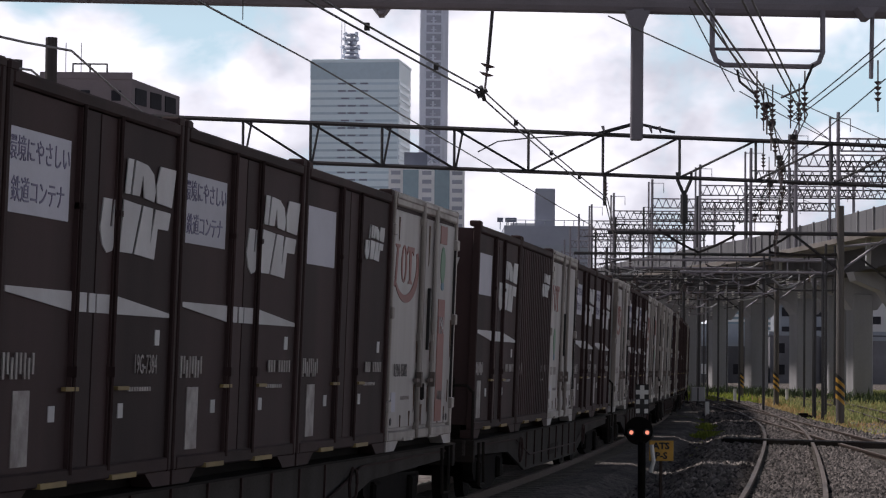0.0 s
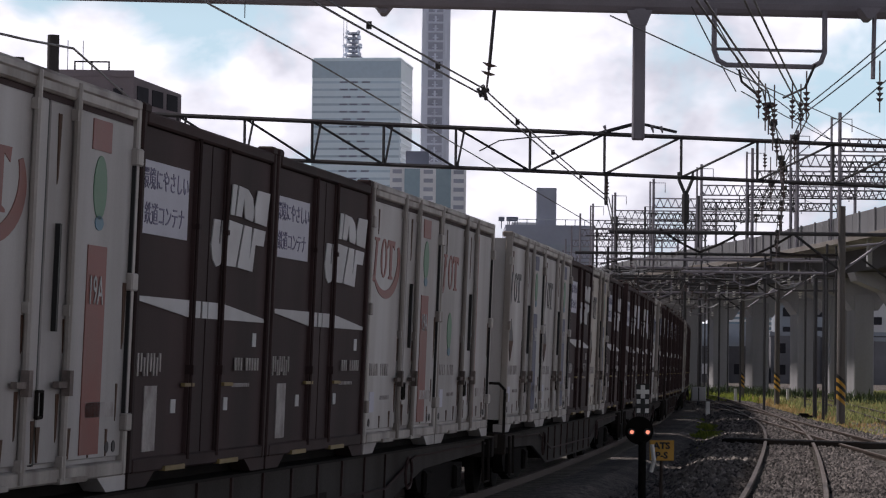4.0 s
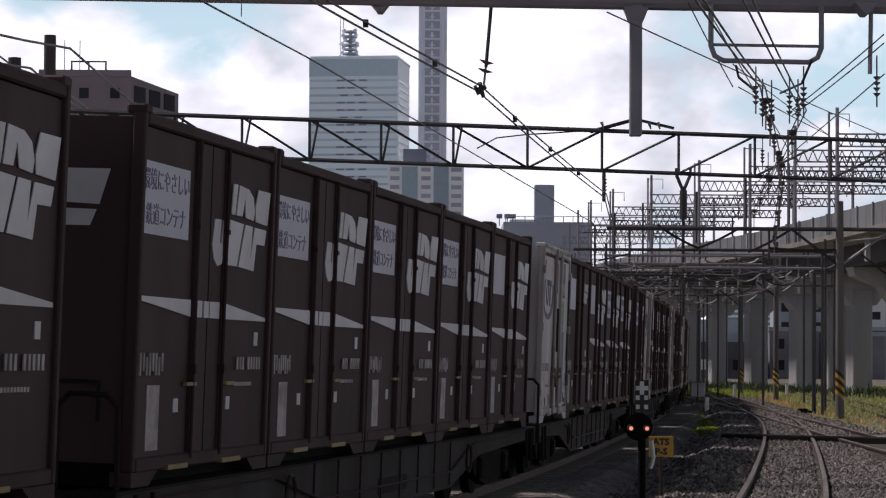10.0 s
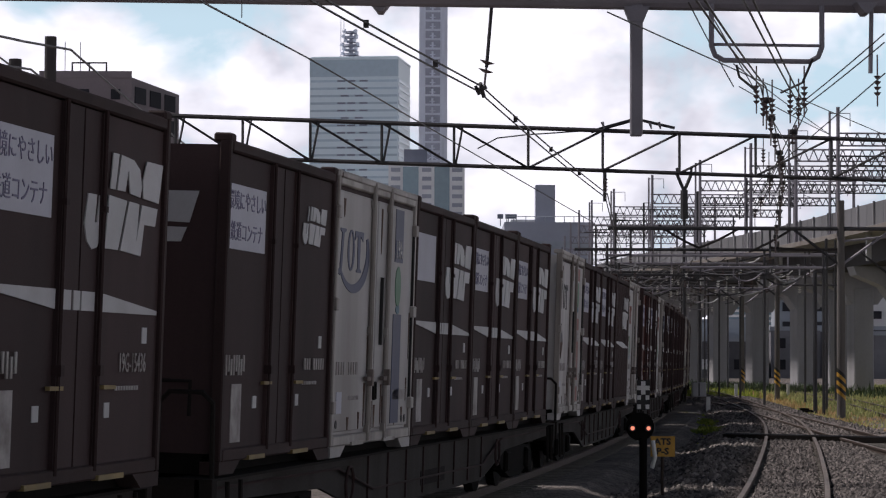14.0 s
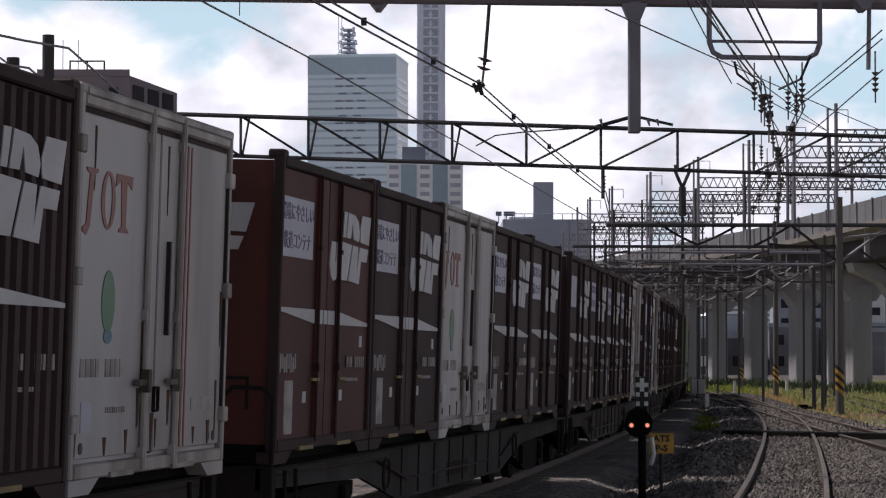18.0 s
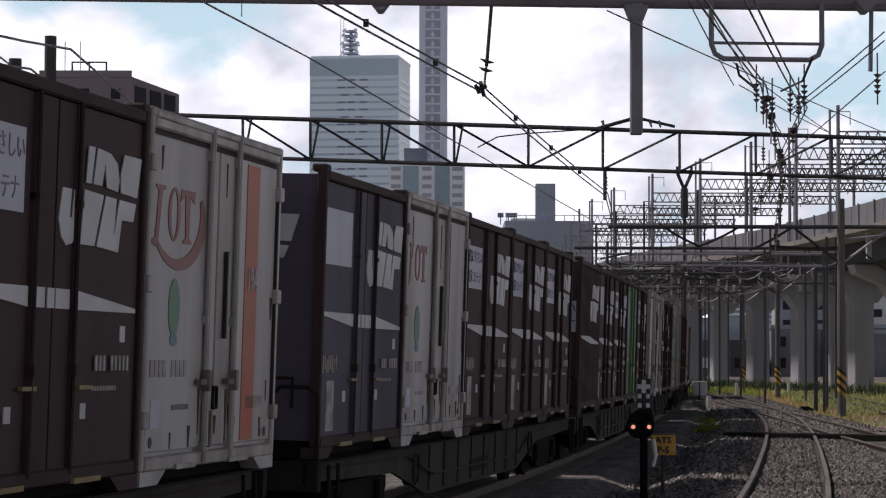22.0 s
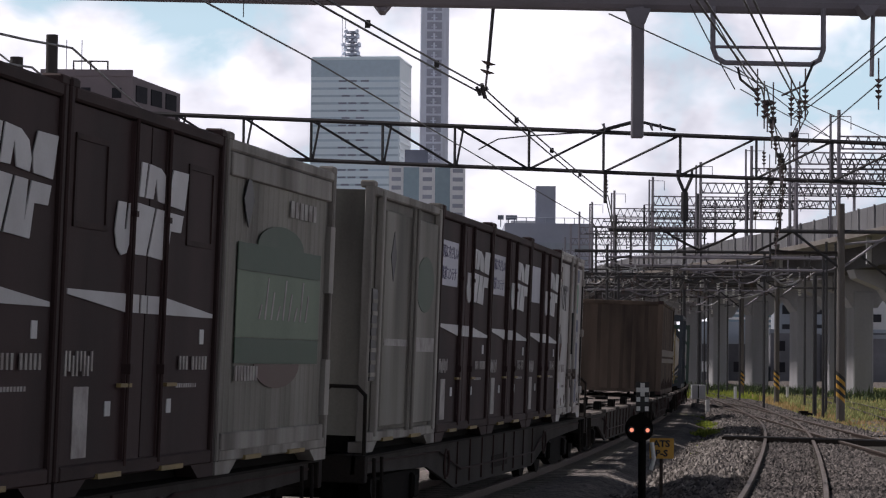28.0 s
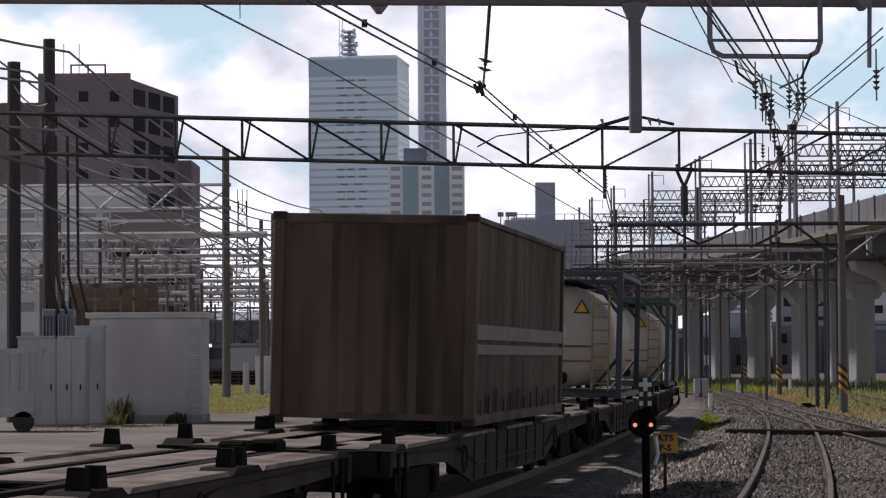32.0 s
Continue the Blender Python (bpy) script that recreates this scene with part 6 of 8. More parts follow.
V = (octa[None] * (0.65 + 0.7 * rs.rand(len(keep), 6, 1)) * size[keep, None, None])
th = rs.rand(len(keep)) * 6.283
c_, s_ = np.cos(th)[:, None], np.sin(th)[:, None]
V = np.stack([V[..., 0] * c_ - V[..., 1] * s_, V[..., 0] * s_ + V[..., 1] * c_, V[..., 2] + 0.25 * V[..., 0]], -1)
V += np.stack([sx[keep], sy[keep], base[keep] + size[keep] * 0.3], -1)[:, None]
F8 = np.array([(0, 1, 4), (1, 2, 4), (2, 3, 4), (3, 0, 4), (1, 0, 5), (2, 1, 5), (3, 2, 5), (0, 3, 5)])
FF = (F8[None] + 6 * np.arange(len(keep))[:, None, None]).reshape(-1, 3)
me = bpy.data.meshes.new("ballast_stones")
me.from_pydata(V.reshape(-1, 3).tolist(), [], FF.tolist())
me.materials.append(M["stone"])
me.update()
tagged(new("ballast_stones", me), "loose grey-brown ballast stones beside the rails", kind="stuff")
N = 9000
sy = 37 + 48 * rs.rand(N)
lo, hi = np.interp(sy, LINE1[:, 1], LINE1[:, 0]) + 1.5, np.interp(sy, LINE2[:, 1], LINE2[:, 0]) - 0.8
sx = lo + (hi - lo) * rs.rand(N)
size = 0.025 + 0.055 * rs.rand(N) ** 3
gap = np.interp(sy, LINE2[:, 1], LINE2[:, 0]) - sx
base = np.where(gap < 1.6, -0.105, np.maximum(-0.105 - (gap - 1.6) * 0.33, -0.315))
V = (octa[None] * (0.65 + 0.7 * rs.rand(N, 6, 1)) * size[:, None, None]) + np.stack([sx, sy, base + size * 0.35], -1)[:, None]
me = bpy.data.meshes.new("scattered_stones")
me.from_pydata(V.reshape(-1, 3).tolist(), [], (F8[None] + 6 * np.arange(N)[:, None, None]).reshape(-1, 3).tolist())
me.materials.append(M["pale_stone"])
me.update()
tagged(new("scattered_stones", me), "scattered pale and brown stones between the tracks", kind="stuff")
N = 22000
sy = 70 + 75 * rs.rand(N)
lo = np.interp(sy, LINE1[:, 1], LINE1[:, 0]) + 1.4
hi = np.maximum(np.interp(sy, LINE2[:, 1], LINE2[:, 0]), np.interp(sy, LINE3[:, 1], LINE3[:, 0])) + 1.6
sx = lo + (hi - lo) * rs.rand(N)
size = 0.03 + 0.05 * rs.rand(N) ** 1.4
near_bed = np.minimum(np.abs(np.interp(sy, LINE2[:, 1], LINE2[:, 0]) - sx), np.abs(np.interp(sy, LINE3[:, 1], LINE3[:, 0]) - sx))
base = np.where(near_bed < 1.6, -0.11, np.maximum(-0.11 - (near_bed - 1.6) * 0.33, -0.315))
V = (octa[None] * (0.65 + 0.7 * rs.rand(N, 6, 1)) * size[:, None, None]) + np.stack([sx, sy, base + size * 0.3], -1)[:, None]
me = bpy.data.meshes.new("far_ballast_stones")
me.from_pydata(V.reshape(-1, 3).tolist(), [], (F8[None] + 6 * np.arange(N)[:, None, None]).reshape(-1, 3).tolist())
me.materials.append(M["stone"])
me.update()
tagged(new("far_ballast_stones", me), "coarse ballast stones round the converging tracks", kind="stuff")


# ---- freight train ----
WAGON = 20.4
PITCH = 3.77
L, W, H, DECK = 3.715, 2.44, 2.5, 1.0
FIRST = 32.2      # where the first container of wagon 0 begins at 0 s
# how far the train has come, less 9.804 m a second
LAG_T = (-1, 0, 4, 8, 12, 16, 20, 24, 27, 30, 32, 33)
LAG = (-0.57, -0.32, 0.78, 1.75, 2.77, 3.02, 3.10, 2.86, 2.66, 2.46, 2.02, 1.8)


def travelled(t):
    return 9.804 * t - float(np.interp(t, LAG_T, LAG))


CANT = Matrix.Rotation(radians(1.7), 4, "X")      # the curve is banked
ROLLING = []      # thing, its centre on the train, height
FACE = -W / 2     # the side towards the platform


def ellipse(cx, cz, rx, rz, n=20, a0=0.0, a1=360.0):
    return [(cx + rx * math.cos(radians(a0 + (a1 - a0) * i / n)), cz + rz * math.sin(radians(a0 + (a1 - a0) * i / n))) for i in range(n if a1 - a0 >= 360 else n + 1)]


def decal(*polys, y=FACE + 0.02, thick=0.006):
    g = Geo()
    for p in polys:
        g.prism(p, y - thick, y + 0.002)
    return g


def rect(x0, x1, z0, z1):
    return [(x0, z0), (x1, z0), (x1, z1), (x0, z1)]


EMBLEM = (
    ((0.06, 0.36), (0.24, 0.36), (0.21, 0.18), (0.25, 0.18), (0.30, 0.36), (0.385, 0.36), (0.36, 0.12), (0.28, 0.02), (0.16, 0.0), (0.06, 0.05), (0.0, 0.16)),
    ((0.33, 0.40), (0.395, 0.40), (0.435, 0.66), (0.415, 0.66)),
    ((0.44, 0.02), (0.73, 0.02), (0.90, 0.36), (0.50, 0.375)),
    ((0.78, 0.02), (1.25, 0.0), (1.31, 0.22), (1.57, 0.22), (1.62, 0.345), (1.25, 0.352), (1.14, 0.10), (1.18, 0.354), (0.95, 0.36)),
    ((0.52, 0.42), (0.63, 0.42), (0.69, 0.66), (0.56, 0.66)),
    ((0.67, 0.42), (0.85, 0.42), (0.91, 0.57), (0.96, 0.415), (1.20, 0.40), (1.23, 0.48), (1.17, 0.59), (1.02, 0.645), (0.74, 0.66)),
    ((1.27, 0.40), (1.64, 0.385), (1.72, 0.66), (1.33, 0.66), (1.25, 0.52)))


def emblem(c, k, x, z, y, label, name="emblem"):
    """The operator's mark as plain slanted slabs: a hook and six slabs, cut by a thin wedge."""
    first = None
    for n, poly in enumerate(EMBLEM):
        g = decal([(x + a * k, z + b * k) for a, b in poly], y=y)
        if n == 0:
            first = part(name, g, M["decal"], c, label)
        else:
            part("emblem_slab", g, M["decal"], first)
    return first


def pair_of_panels(c, mat, y):
    g = part("side_panel", Geo().box(-L / 2 + 0.08, -0.47, y, y + 0.05, 0.10, H - 0.10), mat, c)
    part("side_panel", Geo().box(0.39, L / 2 - 0.08, y, y + 0.05, 0.10, H - 0.10), mat, c)
    part("door_panel", Geo().box(-0.41, -0.03, y - 0.008, y + 0.05, 0.10, H - 0.10), mat, c)
    part("door_panel", Geo().box(0.0, 0.33, y - 0.008, y + 0.05, 0.10, H - 0.10), mat, c)


def shell(label, mat, frame_mat, corrugated=False, feet=None):
    c = thing("freight_container", label, "container", "containers on the freight train")
    y = FACE + 0.035
    part("body", Geo().box(-L / 2 + 0.05, L / 2 - 0.05, y + 0.02, W / 2 - 0.04, 0.06, H - 0.04), M[mat], c)
    for x in (-L / 2, L / 2 - 0.075):
        part("corner_post", Geo().box(x, x + 0.075, FACE, FACE + 0.09, 0.0, H, 0.012), M[frame_mat], c)
    # solid underframe added to keep sun out of the slot above the deck
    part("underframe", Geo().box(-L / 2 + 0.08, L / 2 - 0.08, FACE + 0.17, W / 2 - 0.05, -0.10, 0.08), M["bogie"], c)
    # added slab, hides the gap to the next container from the sun
    part("end_buffer", Geo().box(L / 2 - 0.05, L / 2 + 0.045, FACE + 0.35, W / 2 - 0.2, 0.05, H - 0.12), M[frame_mat], c)
    part("top_rail", Geo().box(-L / 2 + 0.09, L / 2 - 0.09, FACE, FACE + 0.07, H - 0.09, H, 0.015), M[frame_mat], c)
    part("bottom_rail", Geo().box(-L / 2 + 0.09, L / 2 - 0.09, FACE, FACE + 0.07, 0.0, 0.10, 0.012), M[frame_mat], c)
    for x in (-L / 2 - 0.002, L / 2 - 0.158):
        part("corner_casting", Geo().box(x, x + 0.16, FACE - 0.003, FACE + 0.14, H - 0.02, H + 0.05, 0.015), M[frame_mat], c)
    for s in (-1, 1):
        a, b = s * L / 2, s * (L / 2 - 0.62)
        part("foot", Geo().prism([(a, 0.0), (a, -0.10), (a - s * 0.42, -0.10), (b, 0.0)][::1 if s > 0 else -1], FACE + 0.005, FACE + 0.16), M[feet or frame_mat], c)
    for x0, x1 in ((-1.05, -0.55), (0.40, 0.95)):
        part("sill_lip", Geo().box(x0, x1, FACE - 0.02, FACE + 0.03, -0.005, 0.03), M["white_rib" if mat.startswith("white") else "ladder"], c)
    if corrugated:
        g = Geo().ribbed(-L / 2 + 0.09, L / 2 - 0.09, 17, 0.58, y - 0.03, y + 0.012, 0.11, H - 0.11, 0.08)
        part("corrugated_side", g, M[mat], c)
    return c


def lock_bars(c, mat, y=FACE, pair=(-0.44, 0.36), r=0.018):
    for x in pair:
        part("lock_bar", Geo().bar((x, y, 0.06), (x, y, H - 0.08), r, 6).box(x - 0.035, x + 0.035, y - 0.03, y + 0.04, 0.68, 0.75).box(x - 0.03, x + 0.03, y - 0.025, y + 0.04, 1.75, 1.79), mat, c)


def small_print(c, ink, kind="dark"):
    """Unreadable numbers and notices as bars."""
    g = decal(*[rect(-1.72 + 0.075 * i, -1.72 + 0.075 * i + 0.035, 0.67 + 0.03 * (i % 3 == 1), 0.83 - 0.03 * (i % 4 == 2)) for i in range(8)])
    part("owner_print", g, ink, c, "faded pale owner mark")
    part("number_print", decal(*[rect(0.86 + 0.085 * i, 0.86 + 0.085 * i + 0.045, 0.71, 0.81) for i in range(9) if i != 3]), ink, c, "faded pale number print")
    part("notice_print", decal(*[rect(0.80 + 0.06 * i, 0.80 + 0.06 * i + 0.04, 0.58, 0.61) for i in range(9)]), ink, c)


def brown_container(label, mat="brown", plain=False, small=False, wedge=True, corrugated=False, recess=False, tall_label=True):
    c = shell(label, mat, "brown_dark", corrugated)
    y = FACE + 0.035
    if not corrugated:
        pair_of_panels(c, M[mat], y)
        lock_bars(c, M["brown_dark"])
        part("hinge_strip", Geo().box(-0.47, -0.41, FACE + 0.005, FACE + 0.06, 0.10, H - 0.10).box(0.33, 0.39, FACE + 0.012, FACE + 0.06, 0.10, H - 0.10), M[mat], c)
        for x in (-0.62, 0.47):
            part("lock_handle", Geo().box(x, x + 0.26, FACE - 0.012, FACE + 0.02, 0.592, 0.618), M["ladder"], c, "worn yellow lock handle")
    ys = y - 0.008 if not corrugated else y - 0.032
    if recess:
        for x0, x1 in ((-1.65, -0.95), (0.95, 1.65)):
            part("recessed_vent", Geo().box(x0, x1, y - 0.012, y + 0.01, 1.62, 1.66).box(x0, x1, y - 0.012, y + 0.01, 2.18, 2.22).box(x0, x0 + 0.04, y - 0.012, y + 0.01, 1.62, 2.22).box(x1 - 0.04, x1, y - 0.012, y + 0.01, 1.62, 2.22), M["brown_dark"], c)
        emblem(c, 1.0, -0.80, 1.48, y - 0.01, "white slab emblem")
        if recess == "sticker":
            part("sticker", decal(rect(-1.74, -0.86, 1.62, 2.16), y=y - 0.012), M["sticker"], c, "pale printed sticker")
    elif small:
        emblem(c, 0.52, 0.66, 1.80, ys, "small white slab emblem")
    elif corrugated:
        emblem(c, 1.0, -0.10, 1.48, ys, "white slab emblem")
    else:
        emblem(c, 1.0, 0.03, 1.50, y - 0.01, "white slab emblem")
    if not corrugated and not recess:
        s = part("sticker", decal(rect(-1.77, -0.60, 1.66, 2.17), y=y), M["sticker"], c, "pale rectangular sticker")
        if not plain:
            for row, z in (("\u74b0\u5883\u306b\u3084\u3055\u3057\u3044", 2.035), ("\u9244\u9053\u30b3\u30f3\u30c6\u30ca", 1.79)):
                ob = part("sticker_line", words_plain(row, 0.165, M["sticker_ink"]), None, s, "dark printed line")
                ob.location = (-1.19, y - 0.009, z)
    if wedge:
        if corrugated:
            part("wedge_band", decal([(-1.70, 1.19), (-1.70, 1.225), (-0.1, 1.225), (1.70, 1.13), (1.70, 1.10), (0.2, 1.10)], y=ys), M["decal"], c)
        else:
            part("wedge_band", decal([(-1.72, 1.19), (-0.49, 1.10), (-0.49, 1.225), (-1.72, 1.225)], rect(-0.39, -0.18, 1.10, 1.225), rect(-0.13, 0.0, 1.10, 1.225), rect(0.03, 0.30, 1.10, 1.225),
                                     [(0.41, 1.10), (1.72, 1.10), (1.72, 1.13), (0.41, 1.225)], y=y - 0.009), M["decal"], c)
    small_print(c, M["faded"])
    if tall_label:
        part("paper_label", decal(rect(-1.48, -1.18, 0.14, 0.60), y=y), M["faded"], c, "tall faded paper label")
    for x, z, w, h in ((-0.82, 0.40, 0.12, 0.10), (0.62, 0.40, 0.11, 0.10), (1.42, 0.90, 0.11, 0.11)):
        part("notice_plate", decal(rect(x, x + w, z, z + h), y=y), M["decal"], c)
    xe = -L / 2
    e = Geo()
    for p in (EMBLEM[3], EMBLEM[6]):
        e.prism([(a * 0.9 - 0.7, 1.5 + b * 0.9) for a, b in p], -0.004, 0.004)
    mark = part("end_emblem", e, M["decal"], c, "white slab emblem on the end wall")
    mark.matrix_local = pose(xe + 0.044, -0.12, 0, 0, 0, -90)
    part("end_rail", Geo().path([(xe - 0.03, FACE + 0.25, 0.35), (xe - 0.03, FACE + 0.25, 0.62), (xe - 0.03, FACE + 0.55, 0.62)], 0.016, 6), M["steel"], c)
    return c


def white_container(label, crescent=None, stripe=None, diamond=False, thin=None, tree="low", word="ink", body="white"):
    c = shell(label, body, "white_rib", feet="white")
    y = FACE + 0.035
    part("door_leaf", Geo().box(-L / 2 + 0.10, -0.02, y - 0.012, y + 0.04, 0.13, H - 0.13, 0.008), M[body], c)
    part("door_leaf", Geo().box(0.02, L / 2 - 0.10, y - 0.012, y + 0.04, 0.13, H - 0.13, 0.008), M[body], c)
    part("seam_seal", Geo().box(-0.016, 0.016, y - 0.004, y + 0.03, 0.12, H - 0.14), M["black"], c)
    # plain dark strip set below the roof roll
    part("gutter", Geo().box(-L / 2 + 0.10, L / 2 - 0.10, y - 0.002, y + 0.03, H - 0.16, H - 0.09), M["brown_dark"], c, "dark strip under the roof edge")
    part("roof_roll", Geo().bar((-L / 2 + 0.1, FACE + 0.03, H + 0.005), (L / 2 - 0.1, FACE + 0.03, H + 0.005), 0.045, 8), M["white_rib"], c)
    part("rod_sleeve", Geo().box(0.20, 0.235, y - 0.045, y, 0.95, 1.62), M["black"], c, "dark upright rod sleeve")
    for x in (-0.31, 0.46):
        part("lock_bar", Geo().bar((x, y - 0.04, 0.02), (x, y - 0.04, H + 0.02), 0.026, 8).box(x - 0.045, x + 0.045, y - 0.055, y - 0.005, 0.10, 0.17).box(x - 0.045, x + 0.045, y - 0.055, y - 0.005, 1.05, 1.12).box(x - 0.045, x + 0.045, y - 0.055, y - 0.005, 2.28, 2.35), M["white_rib"], c)
        part("lock_handle", Geo().box(x - 0.22, x + 0.03, y - 0.07, y - 0.03, 0.60, 0.64).box(x - 0.05, x + 0.02, y - 0.085, y - 0.03, 0.55, 0.71), M["steel_top"], c, "rusty lock handle")
    part("centre_latch", Geo().path([(-0.05, y - 0.03, 0.42), (0.05, y - 0.03, 0.42), (0.05, y - 0.03, 0.58), (-0.05, y - 0.03, 0.58), (-0.05, y - 0.03, 0.42)], 0.014, 5), M["steel"], c)
    for z in (0.30, 1.25, 2.1):
        part("hinge", Geo().box(L / 2 - 0.13, L / 2 + 0.005, y - 0.06, y, z, z + 0.12, 0.01), M["white_rib"], c)
        part("hinge", Geo().box(-L / 2 - 0.005, -L / 2 + 0.10, y - 0.05, y, z, z + 0.12, 0.01), M["white_rib"], c)
    part("hinge_gap", Geo().box(L / 2 - 0.105, L / 2 - 0.085, FACE - 0.004, FACE + 0.03, 0.42, H - 0.35), M["black"], c)
    yd = y - 0.012
    if word:
        outer, inner = ellipse(-1.19, 1.83, 0.15, 0.195, 20), ellipse(-1.19, 1.83, 0.078, 0.17, 20)
        ring = Geo().add([(a, d, b) for d in (yd - 0.006, yd + 0.002) for a, b in outer + inner],
                         [q for n in range(20) for q in ((n, (n + 1) % 20, 20 + (n + 1) % 20, 20 + n), (40 + n, 40 + (n + 1) % 20, (n + 1) % 20, n), (20 + n, 20 + (n + 1) % 20, 60 + (n + 1) % 20, 60 + n))])
        mark = part("emblem", decal([(-1.72, 1.60), (-1.64, 1.58), (-1.57, 1.64), (-1.50, 1.98), (-1.42, 2.0), (-1.42, 2.02), (-1.66, 2.02), (-1.66, 2.0), (-1.59, 1.98), (-1.65, 1.65), (-1.72, 1.63)], y=yd), M[word], c, "slanted hook of the painted emblem")
        part("emblem_ring", ring, M[word], mark, "painted ring")
        part("emblem_bar", decal([(-0.95, 1.63), (-0.74, 1.63), (-0.74, 1.65), (-0.80, 1.67), (-0.79, 1.98), (-0.68, 1.93), (-0.66, 2.02), (-1.02, 2.02), (-1.04, 1.93), (-0.92, 1.98), (-0.89, 1.67), (-0.95, 1.65)], y=yd), M[word], mark, "painted upright bar")
    if crescent:
        outer = ellipse(-1.05, 1.80, 0.67, 0.37, 20, -150, 28)
        inner = ellipse(-1.12, 1.86, 0.61, 0.35, 20, -152, 16)[::-1]
        part("crescent", decal(outer + inner, y=yd), M[crescent], c, "painted crescent")
    if tree:
        tx, tz = {"low": (-1.12, 1.16), "high": (1.06, 1.90), "mid": (1.06, 1.55)}[tree]
        t = part("leaf_emblem", decal(ellipse(tx, tz, 0.14, 0.21), y=yd), M["green_print"], c, "green round leaf emblem")
        part("leaf_foot", decal(ellipse(tx + 0.01, tz - 0.23, 0.09, 0.05, 12), y=yd), M["blue_print"], t)
    if stripe:
        g = decal(rect(0.86, 1.26, 0.16, 1.52), rect(0.86, 1.26, 2.14, 2.34), y=yd) if tree == "high" else decal(rect(0.86, 1.26, 0.16, 1.27), rect(0.86, 1.26, 1.80, 2.34), y=yd) if tree == "mid" else decal(rect(0.82, 1.20, 0.15, 2.34), y=yd)
        st = part("stripe", g, M[stripe], c, "upright painted stripe")
        ob = part("type_mark", words_plain("19A", 0.27, M["decal"], 0.7), None, st, "white type mark 19A")
        ob.location = (1.04, yd - 0.012, {"high": 1.22, "mid": 1.92}.get(tree, 1.42))
    if diamond:
        dm = part("diamond", decal([(-1.50, 0.84), (-1.26, 1.12), (-1.50, 1.40), (-1.74, 1.12)], y=yd), M["ink"], c, "dark diamond mark")
        part("diamond_foot", decal([(-1.50, 0.86), (-1.28, 1.11), (-1.72, 1.11)], y=yd, thick=0.010), M["rust"], dm, "rust-brown lower half")
    if thin:
        part("thin_line", decal(rect(0.66, 0.70, 0.14, 2.34), rect(0.76, 0.79, 0.14, 2.34), y=yd), M[thin], c)
    part("number_print", decal(*[rect(-1.66 + 0.105 * i, -1.66 + 0.105 * i + 0.07, 0.66, 0.78) for i in range(9) if i != 4], y=yd), M["faded"], c)
    part("notice_print", decal(*[rect(-1.1 + 0.05 * i, -1.1 + 0.05 * i + 0.03, 0.42, 0.46) for i in range(9)], y=yd), M["faded"], c)
    part("paper_label", decal(rect(-1.62, -1.40, 0.30, 0.50), y=yd), M["sticker"], c)
    part("data_plate", decal(rect(0.95, 1.55, 0.40, 0.50), y=yd), M["faded"], c)
    rr = random.Random(len(label) * 7)
    runs = [(x + rr.uniform(-0.02, 0.02), z, rr.uniform(0.015, 0.04), rr.uniform(0.12, 0.5)) for x, z in ((-0.40, 0.58), (-0.31, 1.04), (-0.29, 0.46), (0.46, 1.03), (0.37, 0.56), (0.47, 0.44), (-1.74, 0.42), (1.62, 0.62), (1.70, 1.30), (-0.05, 0.40), (0.06, 0.36), (0.62, 0.34), (-0.62, 0.30), (-1.1, 0.26), (1.05, 0.28), (1.45, 0.32), (-1.5, 2.30), (0.2, 2.3))]
    part("rust_wear", decal(*[[(x - w, z), (x - w * 0.35, max(z - h, 0.14)), (x + w * 0.3, max(z - h * 0.9, 0.14)), (x + w, z)] for x, z, w, h in runs], y=yd + 0.001), M["rust"], c, "brown rust runs")
    for x in (-1.6, 1.45, 1.6):
        part("drain_cap", decal(ellipse(x, 0.2, 0.04, 0.04, 8), y=yd), M["black"], c)
    return c


